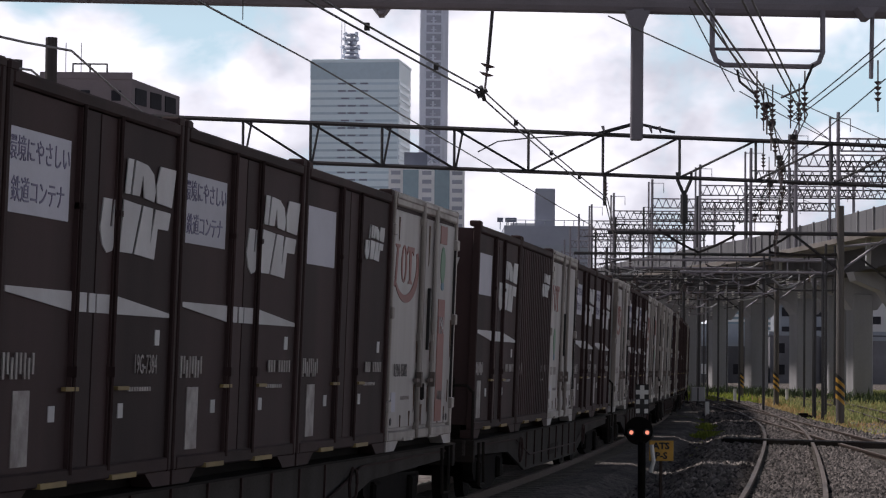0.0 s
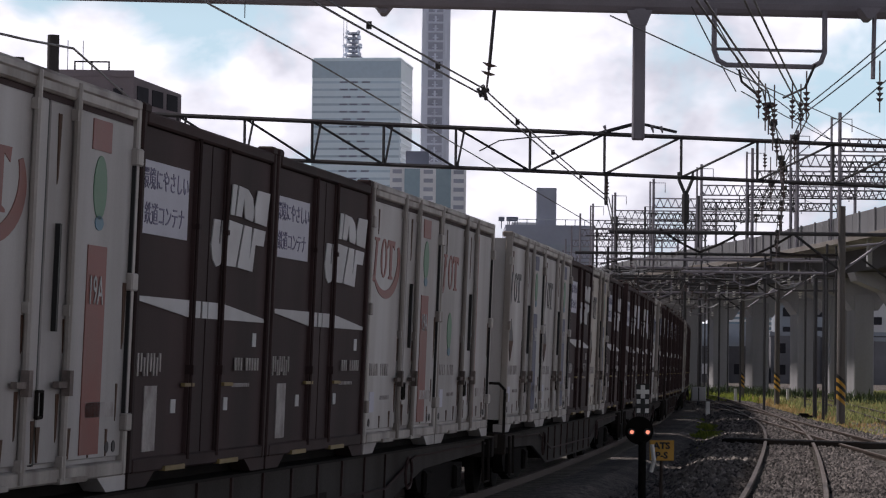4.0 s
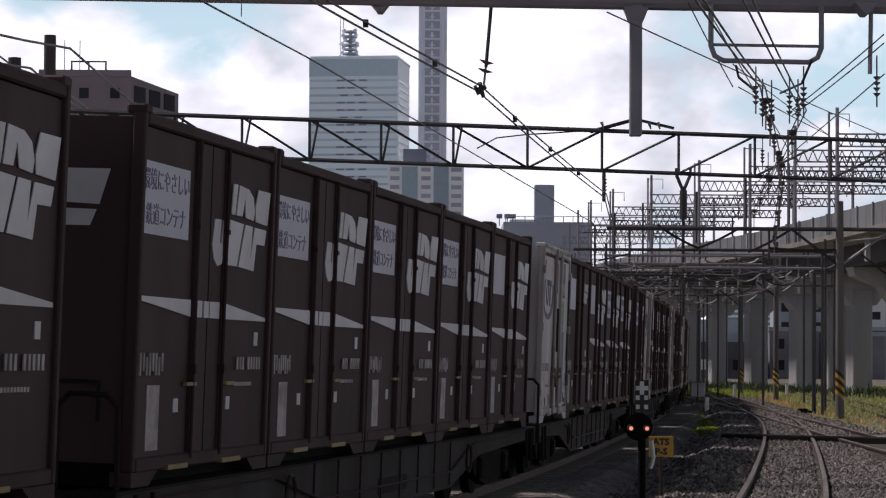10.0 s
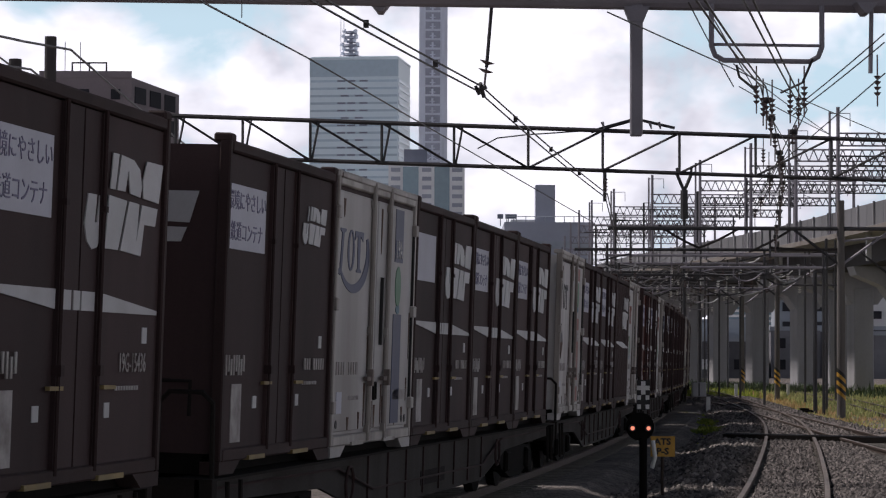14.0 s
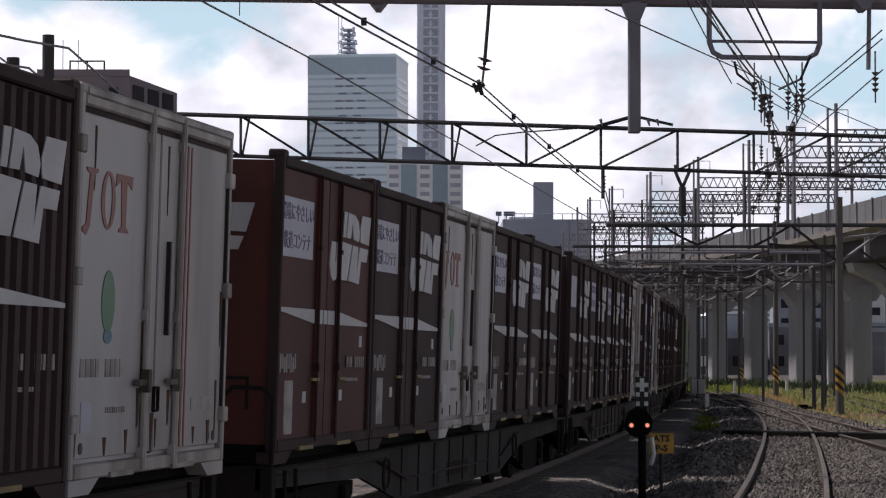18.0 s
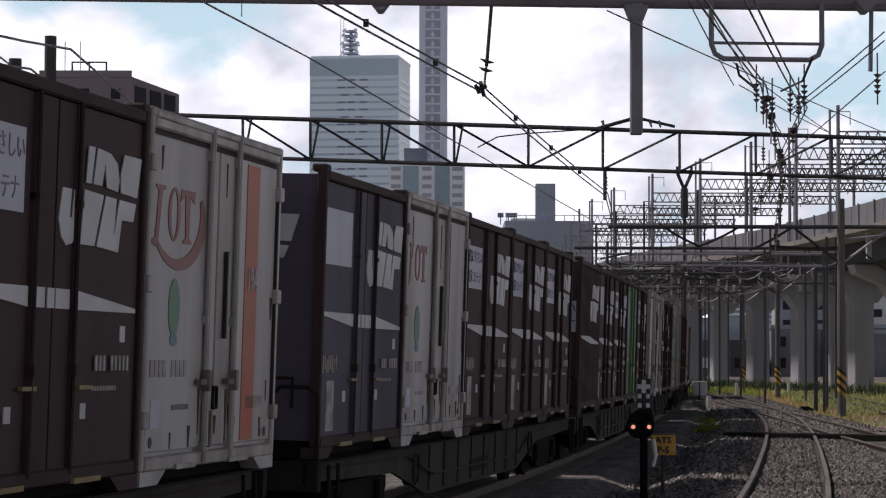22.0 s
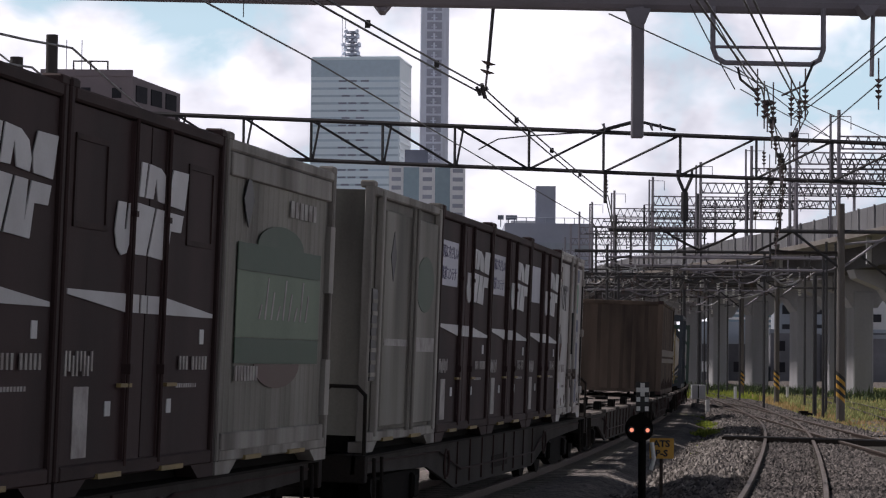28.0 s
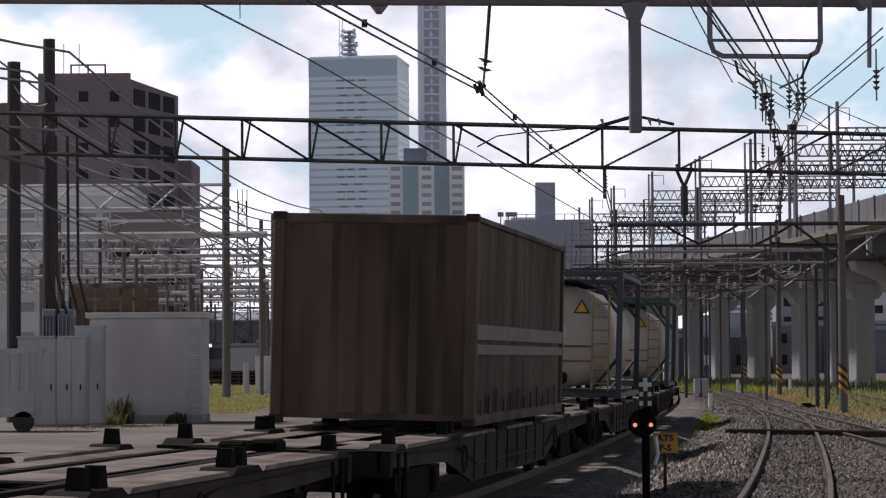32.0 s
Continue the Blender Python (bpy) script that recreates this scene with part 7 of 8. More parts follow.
def reefer_container(label, framed):
    c = shell(label, "grey_white", "grey_rib")
    y = FACE + 0.02
    if framed:
        part("ventilator", Geo().box(-L / 2 + 0.10, -L / 2 + 0.34, FACE - 0.006, y + 0.05, 0.6, 1.5), M["ink"], c)
        for i in range(7):
            part("vent_slat", Geo().box(-L / 2 + 0.10, -L / 2 + 0.34, FACE - 0.014, y, 0.64 + 0.12 * i, 0.68 + 0.12 * i), M["grey_white"], c)
        for x in (-L / 2 + 0.42, L / 2 - 0.20):
            part("frame_post", Geo().box(x, x + 0.10, FACE - 0.02, FACE + 0.05, 0.05, H - 0.02, 0.01), M["grey_rib"], c)
        part("door_leaf", Geo().box(-1.2, 0.18, FACE - 0.004, y + 0.03, 0.14, H - 0.2, 0.01), M["grey_white"], c)
        part("door_leaf", Geo().box(0.24, 1.60, FACE - 0.004, y + 0.03, 0.14, H - 0.2, 0.01), M["grey_white"], c)
        for x in (0.08, 0.32):
            part("lock_bar", Geo().bar((x, FACE - 0.03, 0.08), (x, FACE - 0.03, H - 0.1), 0.022, 6), M["grey_rib"], c)
        part("diamond", decal([(-0.8, 1.6), (-0.66, 1.85), (-0.8, 2.1), (-0.94, 1.85)], y=FACE - 0.004), M["ink"], c, "dark diamond mark")
        part("leaf_emblem", decal(ellipse(0.95, 1.62, 0.5, 0.30), y=FACE - 0.004), M["dome_green"], c, "faded green dome picture")
        part("stain_band", decal(rect(-1.15, 0.12, 0.95, 1.02), rect(0.3, 1.55, 0.9, 1.05), y=FACE - 0.004), M["faded"], c)
    else:
        g = Geo().ribbed(-L / 2 + 0.14, L / 2 - 0.24, 20, 0.5, FACE + 0.022, FACE + 0.028, 0.2, H - 0.26, 0.25)
        part("corrugated_side", g, M["grey_white"], c)
        part("top_fascia", Geo().box(-L / 2 + 0.12, L / 2 - 0.2, FACE - 0.006, y + 0.02, H - 0.28, H - 0.10, 0.008), M["grey_rib"], c)
        part("bottom_fascia", Geo().box(-L / 2 + 0.12, L / 2 - 0.2, FACE - 0.006, y + 0.02, 0.08, 0.22, 0.008), M["grey_rib"], c)
        part("diamond", decal([(-1.18, 1.84), (-1.02, 2.06), (-1.18, 2.28), (-1.34, 2.06)], y=FACE + 0.005), M["ink"], c, "dark diamond mark")
        pic = part("dome_picture", decal(ellipse(-0.05, 1.72, 0.78, 0.18, 18, 0, 180), y=FACE + 0.012), M["dome_green"], c, "faded green dome picture")
        part("picture_band", decal(rect(-1.42, 1.38, 1.50, 1.72), y=FACE + 0.012), M["dome_green"], pic)
        part("picture_field", decal(rect(-1.42, 1.38, 0.97, 1.495), y=FACE + 0.012), M["dome_panel"], pic)
        for k in range(9):
            x, h = -0.75 + 0.2 * k, 0.12 + 0.11 * (k * 5 % 3)
            part("script_stroke", decal([(x, 1.12), (x + 0.05, 1.12), (x + 0.13, 1.12 + h), (x + 0.09, 1.12 + h)], y=FACE + 0.009), M["faded"], pic)
        part("picture_foot", decal(rect(-1.42, 1.38, 0.76, 0.965), y=FACE + 0.012), M["dome_green"], pic)
        part("picture_base", decal(ellipse(-0.05, 0.755, 0.76, 0.20, 18, 180, 360), y=FACE + 0.012), M["dome_red"], pic)
        part("number_print", decal(*[rect(-1.4 + 0.09 * i, -1.34 + 0.09 * i, 0.62, 0.74) for i in range(8)], y=FACE + 0.005), M["faded"], c)
        part("caption_print", decal(*[rect(0.2 + 0.16 * i, 0.31 + 0.16 * i, 2.0, 2.14) for i in range(6)], y=FACE + 0.005), M["faded"], c)
        part("side_bracket", Geo().box(L / 2 - 0.2, L / 2 - 0.02, FACE - 0.01, y + 0.02, 0.3, 0.8).box(L / 2 - 0.2, L / 2 - 0.02, FACE - 0.01, y + 0.02, 1.4, 2.0), M["grey_rib"], c)
    return c


def green_container(label):
    c = shell(label, "green", "brown_dark", feet="green")
    y = FACE + 0.035
    pair_of_panels(c, M["green"], y)
    lock_bars(c, M["green"])
    pic = part("picture_panel", decal(rect(-1.72, -0.56, 0.95, 2.30), y=y), M["dome_panel"], c, "pale green picture panel")
    part("globe", decal(ellipse(-1.14, 1.70, 0.42, 0.46), y=y, thick=0.010), M["blue_print"], pic, "faded blue-green globe")
    part("caption_print", decal(*[rect(-1.6 + 0.12 * i, -1.52 + 0.12 * i, 0.80, 0.90) for i in range(8)], y=y), M["faded"], c)
    part("emblem", decal(rect(0.7, 1.4, 1.55, 2.0), y=y), M["green_print"], c)
    part("number_print", decal(rect(0.75, 1.35, 0.55, 0.72), y=y), M["decal"], c)
    return c


MAKE = dict(
    B=lambda: brown_container("weathered brown rail container with printed sticker and white emblem"),
    P=lambda: brown_container("weathered brown rail container with blank sticker and white emblem", plain=True),
    S=lambda: brown_container("dull brown rail container with blank sticker and small emblem", plain=True, small=True, wedge=False),
    T=lambda: brown_container("dull brown rail container with printed sticker and small emblem", small=True, wedge=False),
    C=lambda: brown_container("brown corrugated rail container with small white emblem", small=True, wedge=False, corrugated=True, tall_label=False),
    D=lambda: brown_container("brown corrugated rail container with white wedge band", corrugated=True, tall_label=False),
    V=lambda: brown_container("brown ventilated rail container with recessed vents and emblem", recess=True),
    W=lambda: brown_container("brown ventilated rail container with vents and a sticker", recess="sticker"),
    R=lambda: brown_container("reddish brown rail container with printed sticker and emblem", mat="red_brown"),
    U=lambda: brown_container("faded purple rail container with blank sticker and emblem", mat="purple", plain=True),
    G=(lambda: green_container("green rail container with pale picture panel of a globe")),
    a=lambda: white_container("dirty white rail container with navy crescent and navy stripe", crescent="navy", stripe="navy", tree="mid", word="navy"),
    b=lambda: white_container("dirty white rail container with red crescent and red stripe", crescent="red_print", stripe="red_print", tree="high", word="red_print"),
    c=lambda: white_container("white rail container with red crescent and orange stripe", crescent="red_print", stripe="orange_print", tree="low", word="red_print"),
    d=lambda: white_container("dirty white rail container with thin red lines", thin="red_print", tree="low", word="red_print"),
    e=lambda: white_container("rust-streaked white rail container with diamond and navy stripe", stripe="navy", diamond=True, tree="high", word="ink"),
    f=lambda: white_container("dirty white rail container with diamond and red stripe", stripe="red_print", diamond=True, tree="high", word="ink"),
    h=lambda: white_container("cream rail container with dark diamond and navy stripe", stripe="navy", diamond=True, tree="high", word="ink", body="white_cream"),
    g=lambda: white_container("plain white rail container with faint faded print", tree=None, word=None, thin="orange_print"),
    K=lambda: reefer_container("grey-white corrugated reefer container with faded green picture", False),
    F=lambda: reefer_container("grimy grey-white framed reefer container with dark diamond", True))
LOADS = {-1: "BBBSb", 0: "PCdBB", 1: "bBBbd", 2: "eeBhB", 3: "BPWaB", 4: "BBBBP", 5: "aSPBB", 6: "TaPBB", 7: "fBBDd", 8: "RBdBB", 9: "PBBBc", 10: "UdBBB", 11: "DPBGB", 12: "gePVK", 13: "FBBPe"}
READ = {(-1, 1): "19G-7384", (-1, 4): "R19A-15082", (3, 2): "V19C-2689", (3, 3): "R19A-2-279", (0, 3): "19D-34076", (2, 2): "19D-72937", (4, 4): "19D-11046", (5, 4): "19G-15436", (7, 1): "19D-31501", (13, 2): "V19C-1600", (13, 3): "19D-16492"}
proto, LADEN = {}, {}
for k, row in LOADS.items():
    for i, c in enumerate(row):
        if c not in proto:
            ob = proto[c] = MAKE[c]()
        else:
            ob = copy_thing(proto[c], Matrix())
        ROLLING.append((ob, FIRST + WAGON * k + PITCH * i + L / 2, DECK))
        LADEN[k, i] = ob
        for old in [o for o in ob.children if i and o.name.startswith(("end_emblem", "end_rail"))] if ob is not proto[c] else ():
            bpy.data.objects.remove(old)
        if (k, i) == (11, 0):
            s = part("end_sticker", decal(rect(-0.55, 0.55, 1.28, 1.80), y=0.0), M["sticker"], ob, "pale sticker on the end wall")
            s.matrix_local = pose(-L / 2 + 0.012, -0.64, 0, 0, 0, -90)
            for txt, z in (("\u3084\u3055\u3057\u3044", 1.66), ("\u30b3\u30f3\u30c6\u30ca", 1.42)):
                o = part("sticker_line", words_plain(txt, 0.24, M["ink"]), None, s)
                o.location = (0.02, -0.009, z)
            r = part("end_picture", decal(rect(-0.30, 0.38, 0.72, 1.18), y=0.0), M["sticker"], ob, "pale label with a green globe")
            r.matrix_local = pose(-L / 2 + 0.012, -0.64, 0, 0, 0, -90)
            part("globe", decal(ellipse(0.04, 0.99, 0.24, 0.17), y=0.0, thick=0.010), M["green_print"], r)

for spot, text in READ.items():
    ob, pale = LADEN[spot], LOADS[spot[0]][spot[1]] in "BWP"
    for old in [o for o in ob.children if o.name.startswith("number_print")]:
        bpy.data.objects.remove(old)
    o = part("lettering", words_plain(text, 0.19, M["faded"] if pale else M["ink"], 0.72), None, ob, "stencilled container number")
    o.location = (1.2 if pale else -1.22, FACE + (0.024 if pale else 0.008), 0.76 if pale else 0.72)

# the long tan container
LB, HB, WB = 9.1, 2.52, 2.5
box = thing("long_container", "long grimy tan corrugated container with a pale band", "container", "containers on the freight train")
part("body", Geo().box(-LB / 2 + 0.05, LB / 2 - 0.05, -WB / 2 + 0.05, WB / 2 - 0.05, 0.05, HB - 0.03), M["tan"], box)
for x in (-LB / 2, LB / 2 - 0.14):
    for y in (-WB / 2, WB / 2 - 0.14):
        part("corner_post", Geo().box(x, x + 0.14, y, y + 0.14, 0, HB, 0.015), M["tan"], box)
        for z in (-0.01, HB - 0.08):
            part("corner_casting", Geo().box(x - 0.006, x + 0.15, y - 0.006, y + 0.15, z, z + 0.10, 0.01), M["brown_dark"], box)
part("top_rail", Geo().box(-LB / 2 + 0.14, LB / 2 - 0.14, -WB / 2, -WB / 2 + 0.08, HB - 0.07, HB, 0.01), M["tan"], box)
part("bottom_rail", Geo().box(-LB / 2 + 0.14, LB / 2 - 0.14, -WB / 2, -WB / 2 + 0.08, 0.0, 0.14, 0.01), M["tan"], box)
g = Geo().ribbed(-LB / 2 + 0.13, LB / 2 - 0.13, 60, 0.56, -WB / 2 + 0.041, -WB / 2 + 0.049, 0.13, HB - 0.06)
part("corrugated_side", g, M["tan"], box)
g = Geo().ribbed(-WB / 2 + 0.13, WB / 2 - 0.13, 7, 0.8, -0.006, 0.002, 0.13, HB - 0.09, 0.25)
part("corrugated_end", g, M["tan"], box).matrix_local = pose(-LB / 2 + 0.05, 0, 0, 0, 0, -90)
part("end_header", Geo().box(-LB / 2 + 0.01, -LB / 2 + 0.08, -WB / 2 + 0.14, WB / 2 - 0.14, HB - 0.11, HB, 0.01), M["tan"], box)
part("side_band", Geo().box(-LB / 2 + 0.14, LB / 2 - 0.14, -WB / 2 - 0.004, -WB / 2 + 0.03, 0.86, 0.98).box(-LB / 2 + 0.14, LB / 2 - 0.14, -WB / 2 - 0.004, -WB / 2 + 0.03, 1.04, 1.22), M["band_tan"], box, "pale worn band along the side")
for i in range(12):
    part("drip_mark", Geo().box(-LB / 2 + 0.5 + 0.68 * i, -LB / 2 + 0.62 + 0.68 * i, -WB / 2 - 0.006, -WB / 2 + 0.01, 0.12, 0.30 + 0.06 * (i % 3)), M["brown_dark"], box)
ROLLING.append((box, 343.05 + LB / 2, DECK))


def tank_container(frame_mat, label):
    c = thing("tank_container", label, "tank container", "containers on the freight train")
    b = bmesh.new()
    bmesh.ops.create_cone(b, cap_ends=False, segments=32, radius1=1.05, radius2=1.05, depth=5.0, matrix=Matrix.Rotation(radians(90), 4, "Y"))
    g = Geo()
    b.verts.index_update()
    half = [(2.95, 0.0), (2.94, 0.30), (2.92, 0.55), (2.87, 0.76), (2.78, 0.91), (2.66, 1.01), (2.50, 1.05)]
    rings = [(-x, r) for x, r in half] + half[::-1]
    b.free()
    n = 32
    for x, r in rings:
        g.v += [(x, max(r, 0.001) * math.cos(2 * math.pi * i / n), 1.25 + max(r, 0.001) * math.sin(2 * math.pi * i / n)) for i in range(n)]
    for j in range(len(rings) - 1):
        g.f += [(j * n + i, (j + 1) * n + i, (j + 1) * n + (i + 1) % n, j * n + (i + 1) % n) for i in range(n)]
    t = part("tank", g, M["tank"], c, "cream tank barrel")
    for p in t.data.polygons:
        p.use_smooth = True
    for x in (-3.03, 2.92):
        for y in (FACE, W / 2 - 0.12):
            part("frame_post", Geo().box(x, x + 0.11, y, y + 0.12, 0, 2.59, 0.012), M[frame_mat], c)
        for z in (0.0, 2.47):
            part("frame_bar", Geo().box(x, x + 0.11, FACE + 0.12, W / 2 - 0.12, z, z + 0.12, 0.01), M[frame_mat], c)
        for s in (-1, 1):
            part("frame_brace", Geo().bar((x + 0.05, s * 1.12, 1.75), (x + 0.05, s * 0.55, 2.5), 0.035, 4), M[frame_mat], c)
            part("frame_brace", Geo().bar((x + 0.05, s * 1.12, 0.8), (x + 0.05, s * 0.55, 0.08), 0.035, 4), M[frame_mat], c)
    for y in (FACE, W / 2 - 0.1):
        for z in (0.02, 2.48):
            part("side_bar", Geo().box(-2.92, 2.92, y, y + 0.10, z, z + 0.10), M[frame_mat], c)
    lad = part("ladder", Geo().bar((-3.05, -0.95, 0.15), (-3.05, -0.95, 2.1), 0.02).bar((-3.05, -0.62, 0.15), (-3.05, -0.62, 2.1), 0.02), M["ladder"], c, "faded yellow ladder")
    for i in range(7):
        part("rung", Geo().bar((-3.05, -0.95, 0.3 + 0.27 * i), (-3.05, -0.62, 0.3 + 0.27 * i), 0.015), M["ladder"], lad)
    for z in (0.75, 1.05):
        part("hand_bar", Geo().bar((-3.06, -0.6, z), (-3.06, 0.9, z), 0.02), M["steel_top"], c)
    w = part("warning_triangle", decal([(-0.17, 0.0), (0.17, 0.0), (0.0, 0.29)], y=0.0), M["black"], c, "black-edged yellow warning triangle")
    w.matrix_local = pose(-2.93, -0.38, 1.72, 0, 0, -90)
    part("triangle_face", decal([(-0.12, 0.03), (0.12, 0.03), (0.0, 0.24)], y=-0.006), M["yellow"], w)
    w = part("data_plate", decal(rect(-0.22, 0.22, 0.0, 0.24), y=0.0), M["cabinet"], c)
    w.matrix_local = pose(-2.955, 0.15, 1.22, 0, 0, -90)
    w = part("number_print", decal(*[rect(-0.4 + 0.09 * i, -0.36 + 0.09 * i, 0, 0.09) for i in range(7)], y=0.0), M["faded"], c)
    w.matrix_local = pose(-2.95, 0.2, 1.62, 0, 0, -90)
    part("walkway", Geo().box(-2.9, 2.9, -0.3, 0.3, 2.36, 2.40), M["steel"], c)
    part("valve", Geo().bar((-2.98, 0.0, 0.45), (-3.06, 0.0, 0.35), 0.12, 12), M["steel"], c)
    return c


ROLLING.append((tank_container("frame_blue", "cream tank container in a dark blue frame"), 365.0 + 3.03, DECK))
ROLLING.append((tank_container("frame_green", "cream tank container in a dark green frame"), 387.5 + 3.03, DECK))


# ---- flat wagons: origin at the middle of the wagon, rail height ----
def flat_wagon(open_deck, plated=False):
    w = thing("flat_wagon", "dark grimy steel container flat wagon with worn deck edges", "wagon", "flat wagons of the freight train")
    x0, x1 = -9.75, 9.75
    for y in (-1.20, 0.86):
        part("side_sill", Geo().prism([(x0, 0.88), (x1, 0.88), (x1, 0.70), (5.6, 0.62), (3.6, 0.30), (-3.6, 0.30), (-5.6, 0.62), (x0, 0.70)][::-1], y + 0.10, y + 0.14), M["sill"], w, "grey fishbelly side sill")
        part("sill_flange", Geo().box(x0, x1, y, y + 0.34, 0.865, 0.885), M["steel"], w)
    # worn plates on the sills between the container pads
    for i in range(5 if open_deck else 0):
        xc = -7.66 + 3.77 * i + 0.12
        for y in (-1.215, 0.87):
            part("deck_plate", Geo().prism([(xc - 1.35, 0.885), (xc + 1.35, 0.885), (xc + 1.28, 0.925), (xc - 1.28, 0.925)], y, y + 0.345), M["steel_top"], w, "worn rusty deck plate")
        for sx in (-1.70, 1.70):
            for y in (-1.12, 1.0):
                lock = part("twist_lock", Geo().prism([(xc + sx - 0.10, 0.93), (xc + sx + 0.10, 0.93), (xc + sx + 0.07, 1.0), (xc + sx + 0.04, 1.09), (xc + sx - 0.05, 1.09), (xc + sx - 0.075, 1.01)], y - 0.02, y + 0.10), M["bogie"], w)
                part("lock_base", Geo().prism([(xc + sx - 0.30, 0.885), (xc + sx + 0.30, 0.885), (xc + sx + 0.16, 0.94), (xc + sx - 0.16, 0.94)], y - 0.1, y + 0.20), M["steel"], lock)
    part("centre_sill", Geo().box(x0 + 0.2, x1 - 0.2, -0.26, 0.26, 0.42, 0.80, 0.02), M["steel"], w)
    for i in range(13 if open_deck else 0):
        x = x0 + 0.15 + 1.6 * i
        part("cross_beam", Geo().box(x, x + 0.16, -1.06, 1.06, 0.60, 0.84), M["steel"], w)
    for i in range(5 if open_deck else 0):
        x = -7.54 + 3.77 * i
        part("cross_plate", Geo().box(x - 0.45, x + 0.45, -0.86, 0.86, 0.872, 0.884), M["steel_top" if plated else "steel"], w, "worn cross plate")
    for y in ((-0.87, -0.28, 0.54) if plated else ()):
        part("deck_strip", Geo().box(x0 + 0.1, x1 - 0.1, y, y + (0.56 if y == -0.28 else 0.33), 0.886, 0.895), M["steel_top"], w, "worn deck plate")
    for y in ((-0.87, -0.28, 0.54) if open_deck and not plated else ()):
        part("deck_strip", Geo().box(3.4, x1 - 0.1, y, y + (0.56 if y == -0.28 else 0.33), 0.886, 0.895), M["steel_top"], w, "worn deck plate")
    for y in ((-0.5, 0.42) if open_deck and not plated else ()):
        part("deck_bar", Geo().box(x0 + 0.1, x1 - 0.1, y, y + 0.09, 0.84, 0.895), M["steel"], w)
    for x in ((-1.95, 1.8) if open_deck else ()):
        for dx in (0, 0.3):
            part("guide_pin", Geo().bar((x + dx, -0.25, 0.84), (x + dx, -0.25, 1.05), 0.035, 8), M["bogie"], w)
    for i in range(8):
        x = -3.5 + 1.0 * i
        part("sill_rib", Geo().box(x - 0.02, x + 0.02, -1.12, -1.10, 0.34, 0.86), M["brown_dark"], w)
    part("brake_pipe", Geo().path([(x0 + 0.3, -1.13, 0.80), (-5.0, -1.13, 0.78), (-3.4, -1.14, 0.52), (3.4, -1.14, 0.50), (5.0, -1.13, 0.78), (x1 - 0.3, -1.13, 0.80)], 0.014, 6), M["brown_dark"], w)
    for x in (-4.6, 4.5):
        part("brake_wheel", Geo().path([(x + 0.17 * math.cos(0.628 * i), -1.16, 0.62 + 0.17 * math.sin(0.628 * i)) for i in range(11)], 0.016, 5), M["brown_dark"], w)
    part("brake_box", Geo().box(-1.6, 0.4, -1.05, -0.45, 0.28, 0.62, 0.03), M["steel"], w)
    part("air_tank", Geo().bar((1.2, -0.75, 0.45), (2.9, -0.75, 0.45), 0.17, 12), M["bogie"], w)
    part("number_panel", Geo().box(-0.6, 0.9, -1.106, -1.095, 0.42, 0.58), M["steel"], w)
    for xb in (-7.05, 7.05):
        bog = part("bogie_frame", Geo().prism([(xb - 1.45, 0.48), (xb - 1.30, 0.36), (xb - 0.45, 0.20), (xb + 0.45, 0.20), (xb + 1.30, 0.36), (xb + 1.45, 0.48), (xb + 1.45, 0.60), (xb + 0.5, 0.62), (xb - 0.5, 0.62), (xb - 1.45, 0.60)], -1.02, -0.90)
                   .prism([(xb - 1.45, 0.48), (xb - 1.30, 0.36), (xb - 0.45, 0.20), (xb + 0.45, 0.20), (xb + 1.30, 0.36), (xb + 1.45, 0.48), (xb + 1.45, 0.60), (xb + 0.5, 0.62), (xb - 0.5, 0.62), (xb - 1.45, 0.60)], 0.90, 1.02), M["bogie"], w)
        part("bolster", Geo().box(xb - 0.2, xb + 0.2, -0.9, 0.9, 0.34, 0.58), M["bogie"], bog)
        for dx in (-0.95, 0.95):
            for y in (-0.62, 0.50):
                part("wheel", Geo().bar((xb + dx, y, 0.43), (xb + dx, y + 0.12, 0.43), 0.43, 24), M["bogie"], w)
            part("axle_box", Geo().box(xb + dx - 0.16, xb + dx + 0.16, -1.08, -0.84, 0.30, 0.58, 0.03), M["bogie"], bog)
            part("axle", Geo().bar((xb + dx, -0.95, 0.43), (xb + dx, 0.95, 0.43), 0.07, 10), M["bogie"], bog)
    for s in (-1, 1):
        part("coupler", Geo().box(min(s * 9.75, s * 10.2), max(s * 9.75, s * 10.2), -0.14, 0.14, 0.72, 0.98, 0.03), M["bogie"], w)
        part("end_beam", Geo().box(min(s * 9.75, s * 9.60), max(s * 9.75, s * 9.60), -1.2, 1.2, 0.62, 0.88, 0.01), M["steel"], w)
        for y in ((-1.16, 0.75) if s < 0 else ()):
            part("hand_rail", Geo().path([(s * 9.62, y, 0.86), (s * 9.66, y, 1.46), (s * 9.68, y + 0.08, 1.54), (s * 9.68, y + 0.34, 1.54), (s * 9.66, y + 0.42, 1.46), (s * 9.62, y + 0.44, 0.86)], 0.02, 6), M["steel"], w)
        part("step", Geo().path([(s * 9.3, -1.2, 0.85), (s * 9.3, -1.22, 0.34), (s * 8.9, -1.22, 0.34), (s * 8.9, -1.2, 0.85)], 0.018, 6), M["steel"], w)
        part("hose", Geo().path([(s * 9.8, -0.35, 0.75), (s * 9.95, -0.36, 0.45), (s * 10.1, -0.34, 0.38), (s * 10.2, -0.32, 0.50)], 0.025, 6), M["bogie"], w)
    return w


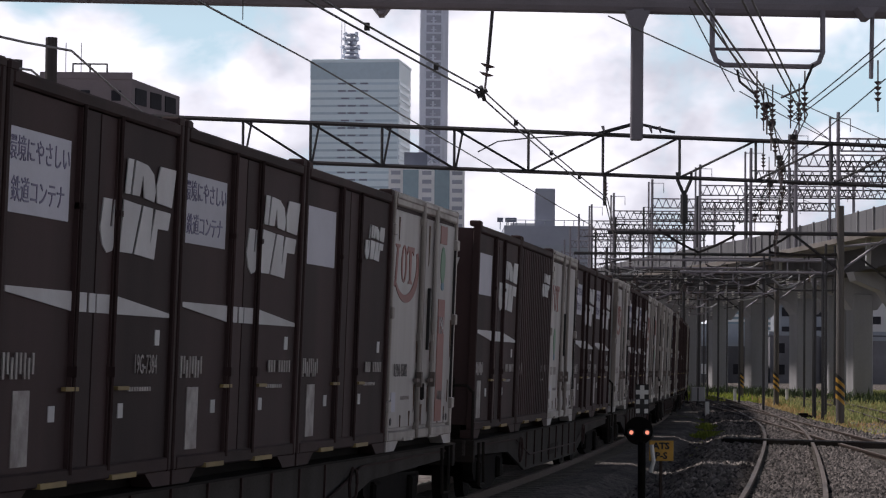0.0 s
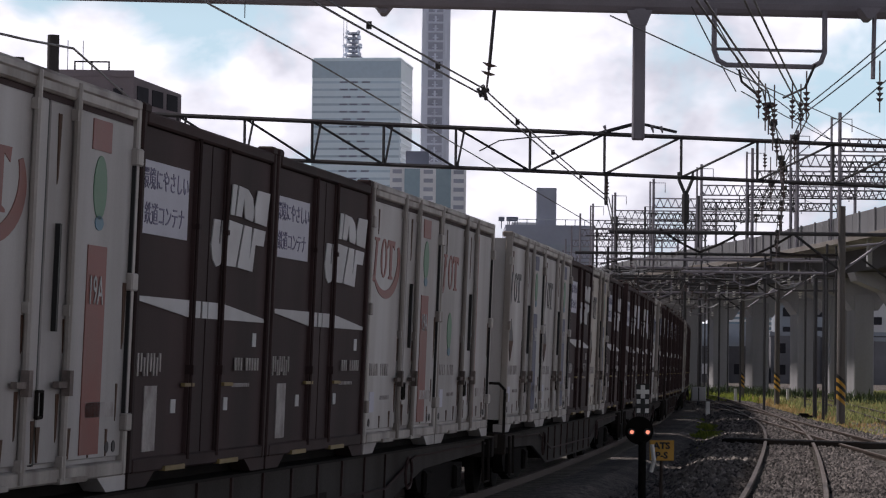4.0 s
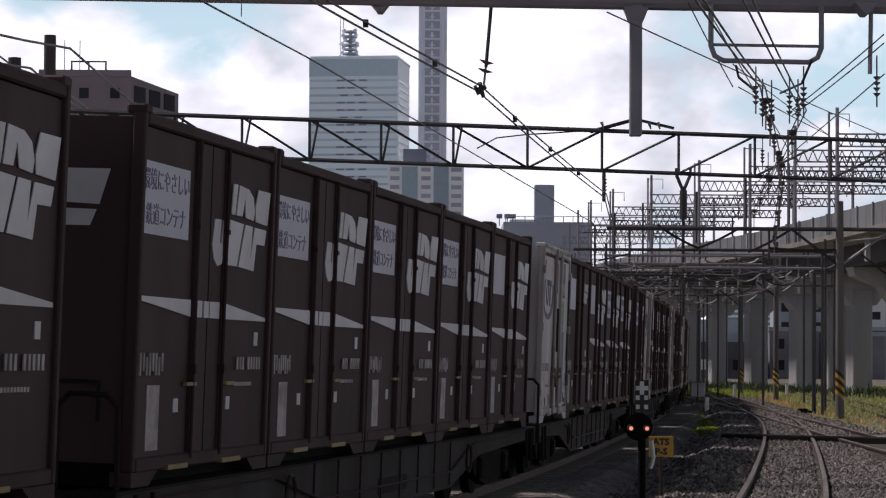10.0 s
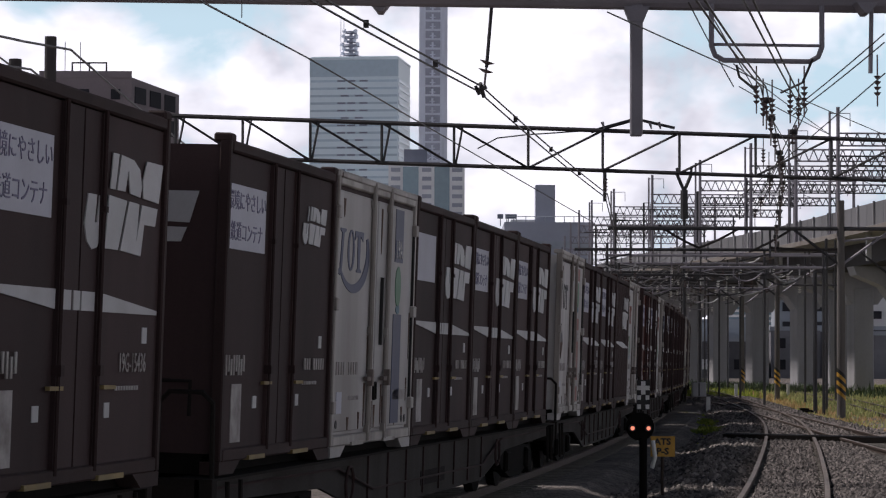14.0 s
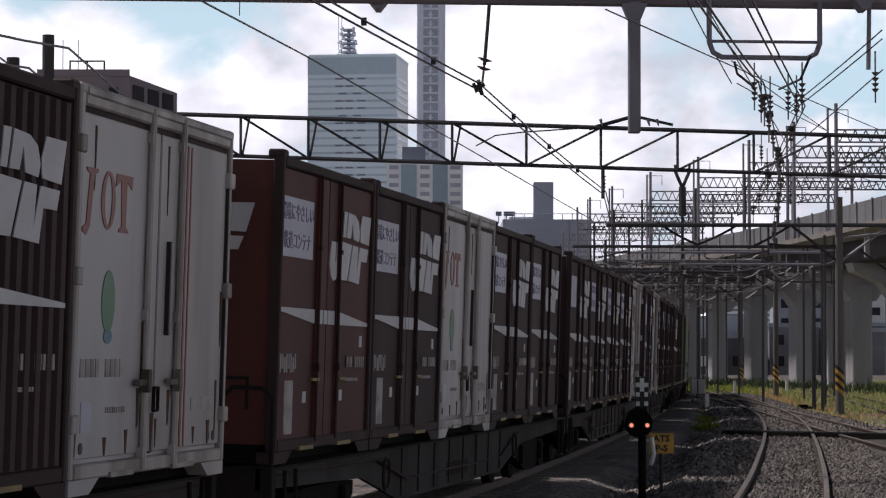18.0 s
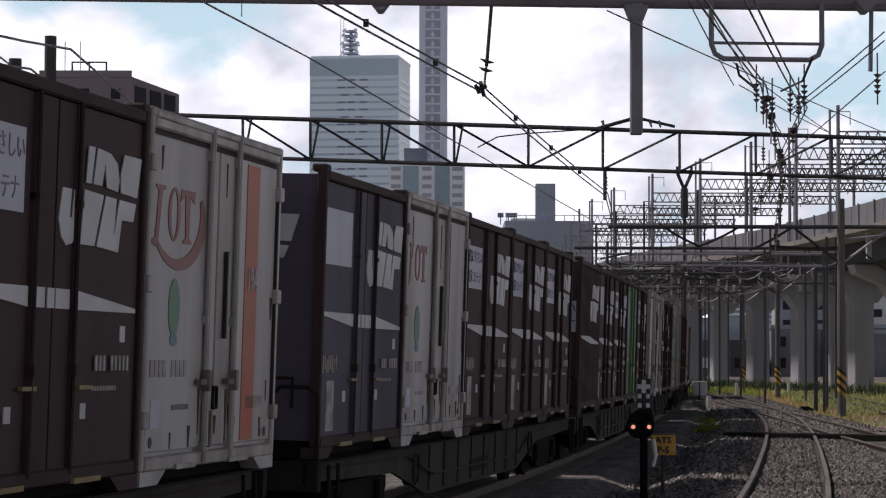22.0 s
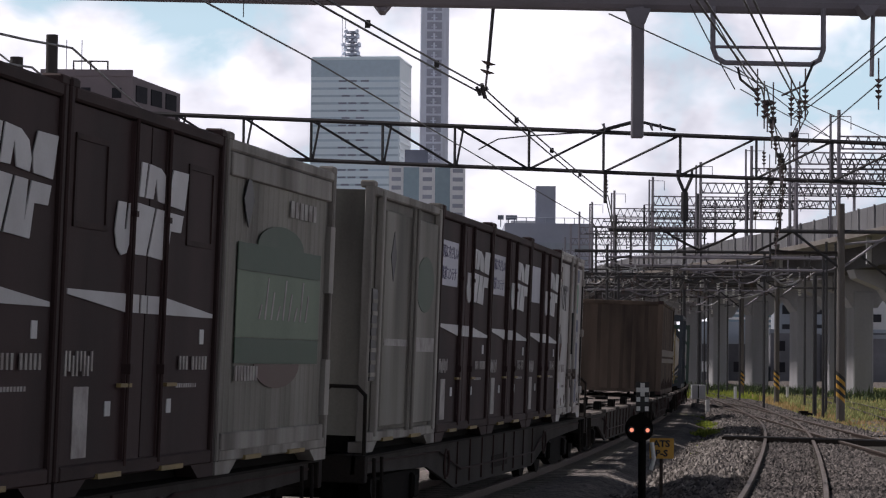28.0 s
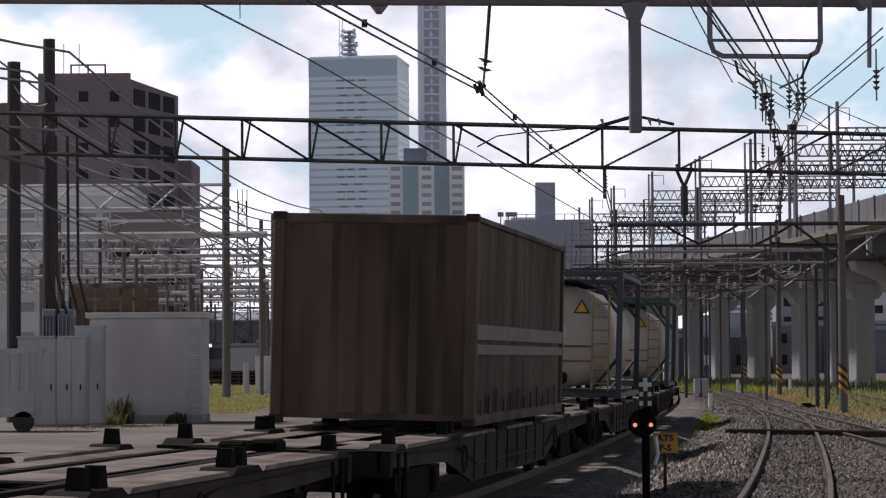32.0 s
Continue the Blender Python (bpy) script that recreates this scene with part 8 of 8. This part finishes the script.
wagons = {}
for k in range(-1, 18):
    sort = "laden" if k < 14 else "empty" if k == 14 else "plated"
    if sort not in wagons:
        ob = wagons[sort] = flat_wagon(sort != "laden", sort == "plated")
    else:
        ob = copy_thing(wagons[sort], Matrix())
    if k == 14:
        tagged(ob, "empty dark steel flat wagon with worn deck edges")
    if k >= 15:
        tagged(ob, "dark flat wagon carrying one long tan container" if k == 15 else "dark steel flat wagon carrying one tank container")
        for rail in [o for o in ob.children if o.name.startswith("hand_rail")]:
            bpy.data.objects.remove(rail)
    ROLLING.append((ob, FIRST + WAGON * k + (4 * PITCH + L) / 2, 0.0))



def motions():
    for ob, s, z in ROLLING:
        up = CANT @ Matrix.Translation((0, 2.25 * math.sin(radians(1.7)), z))
        walk(ob, [(t, on_track(s - travelled(t)) @ up) for t in range(0, 33)])


motions()
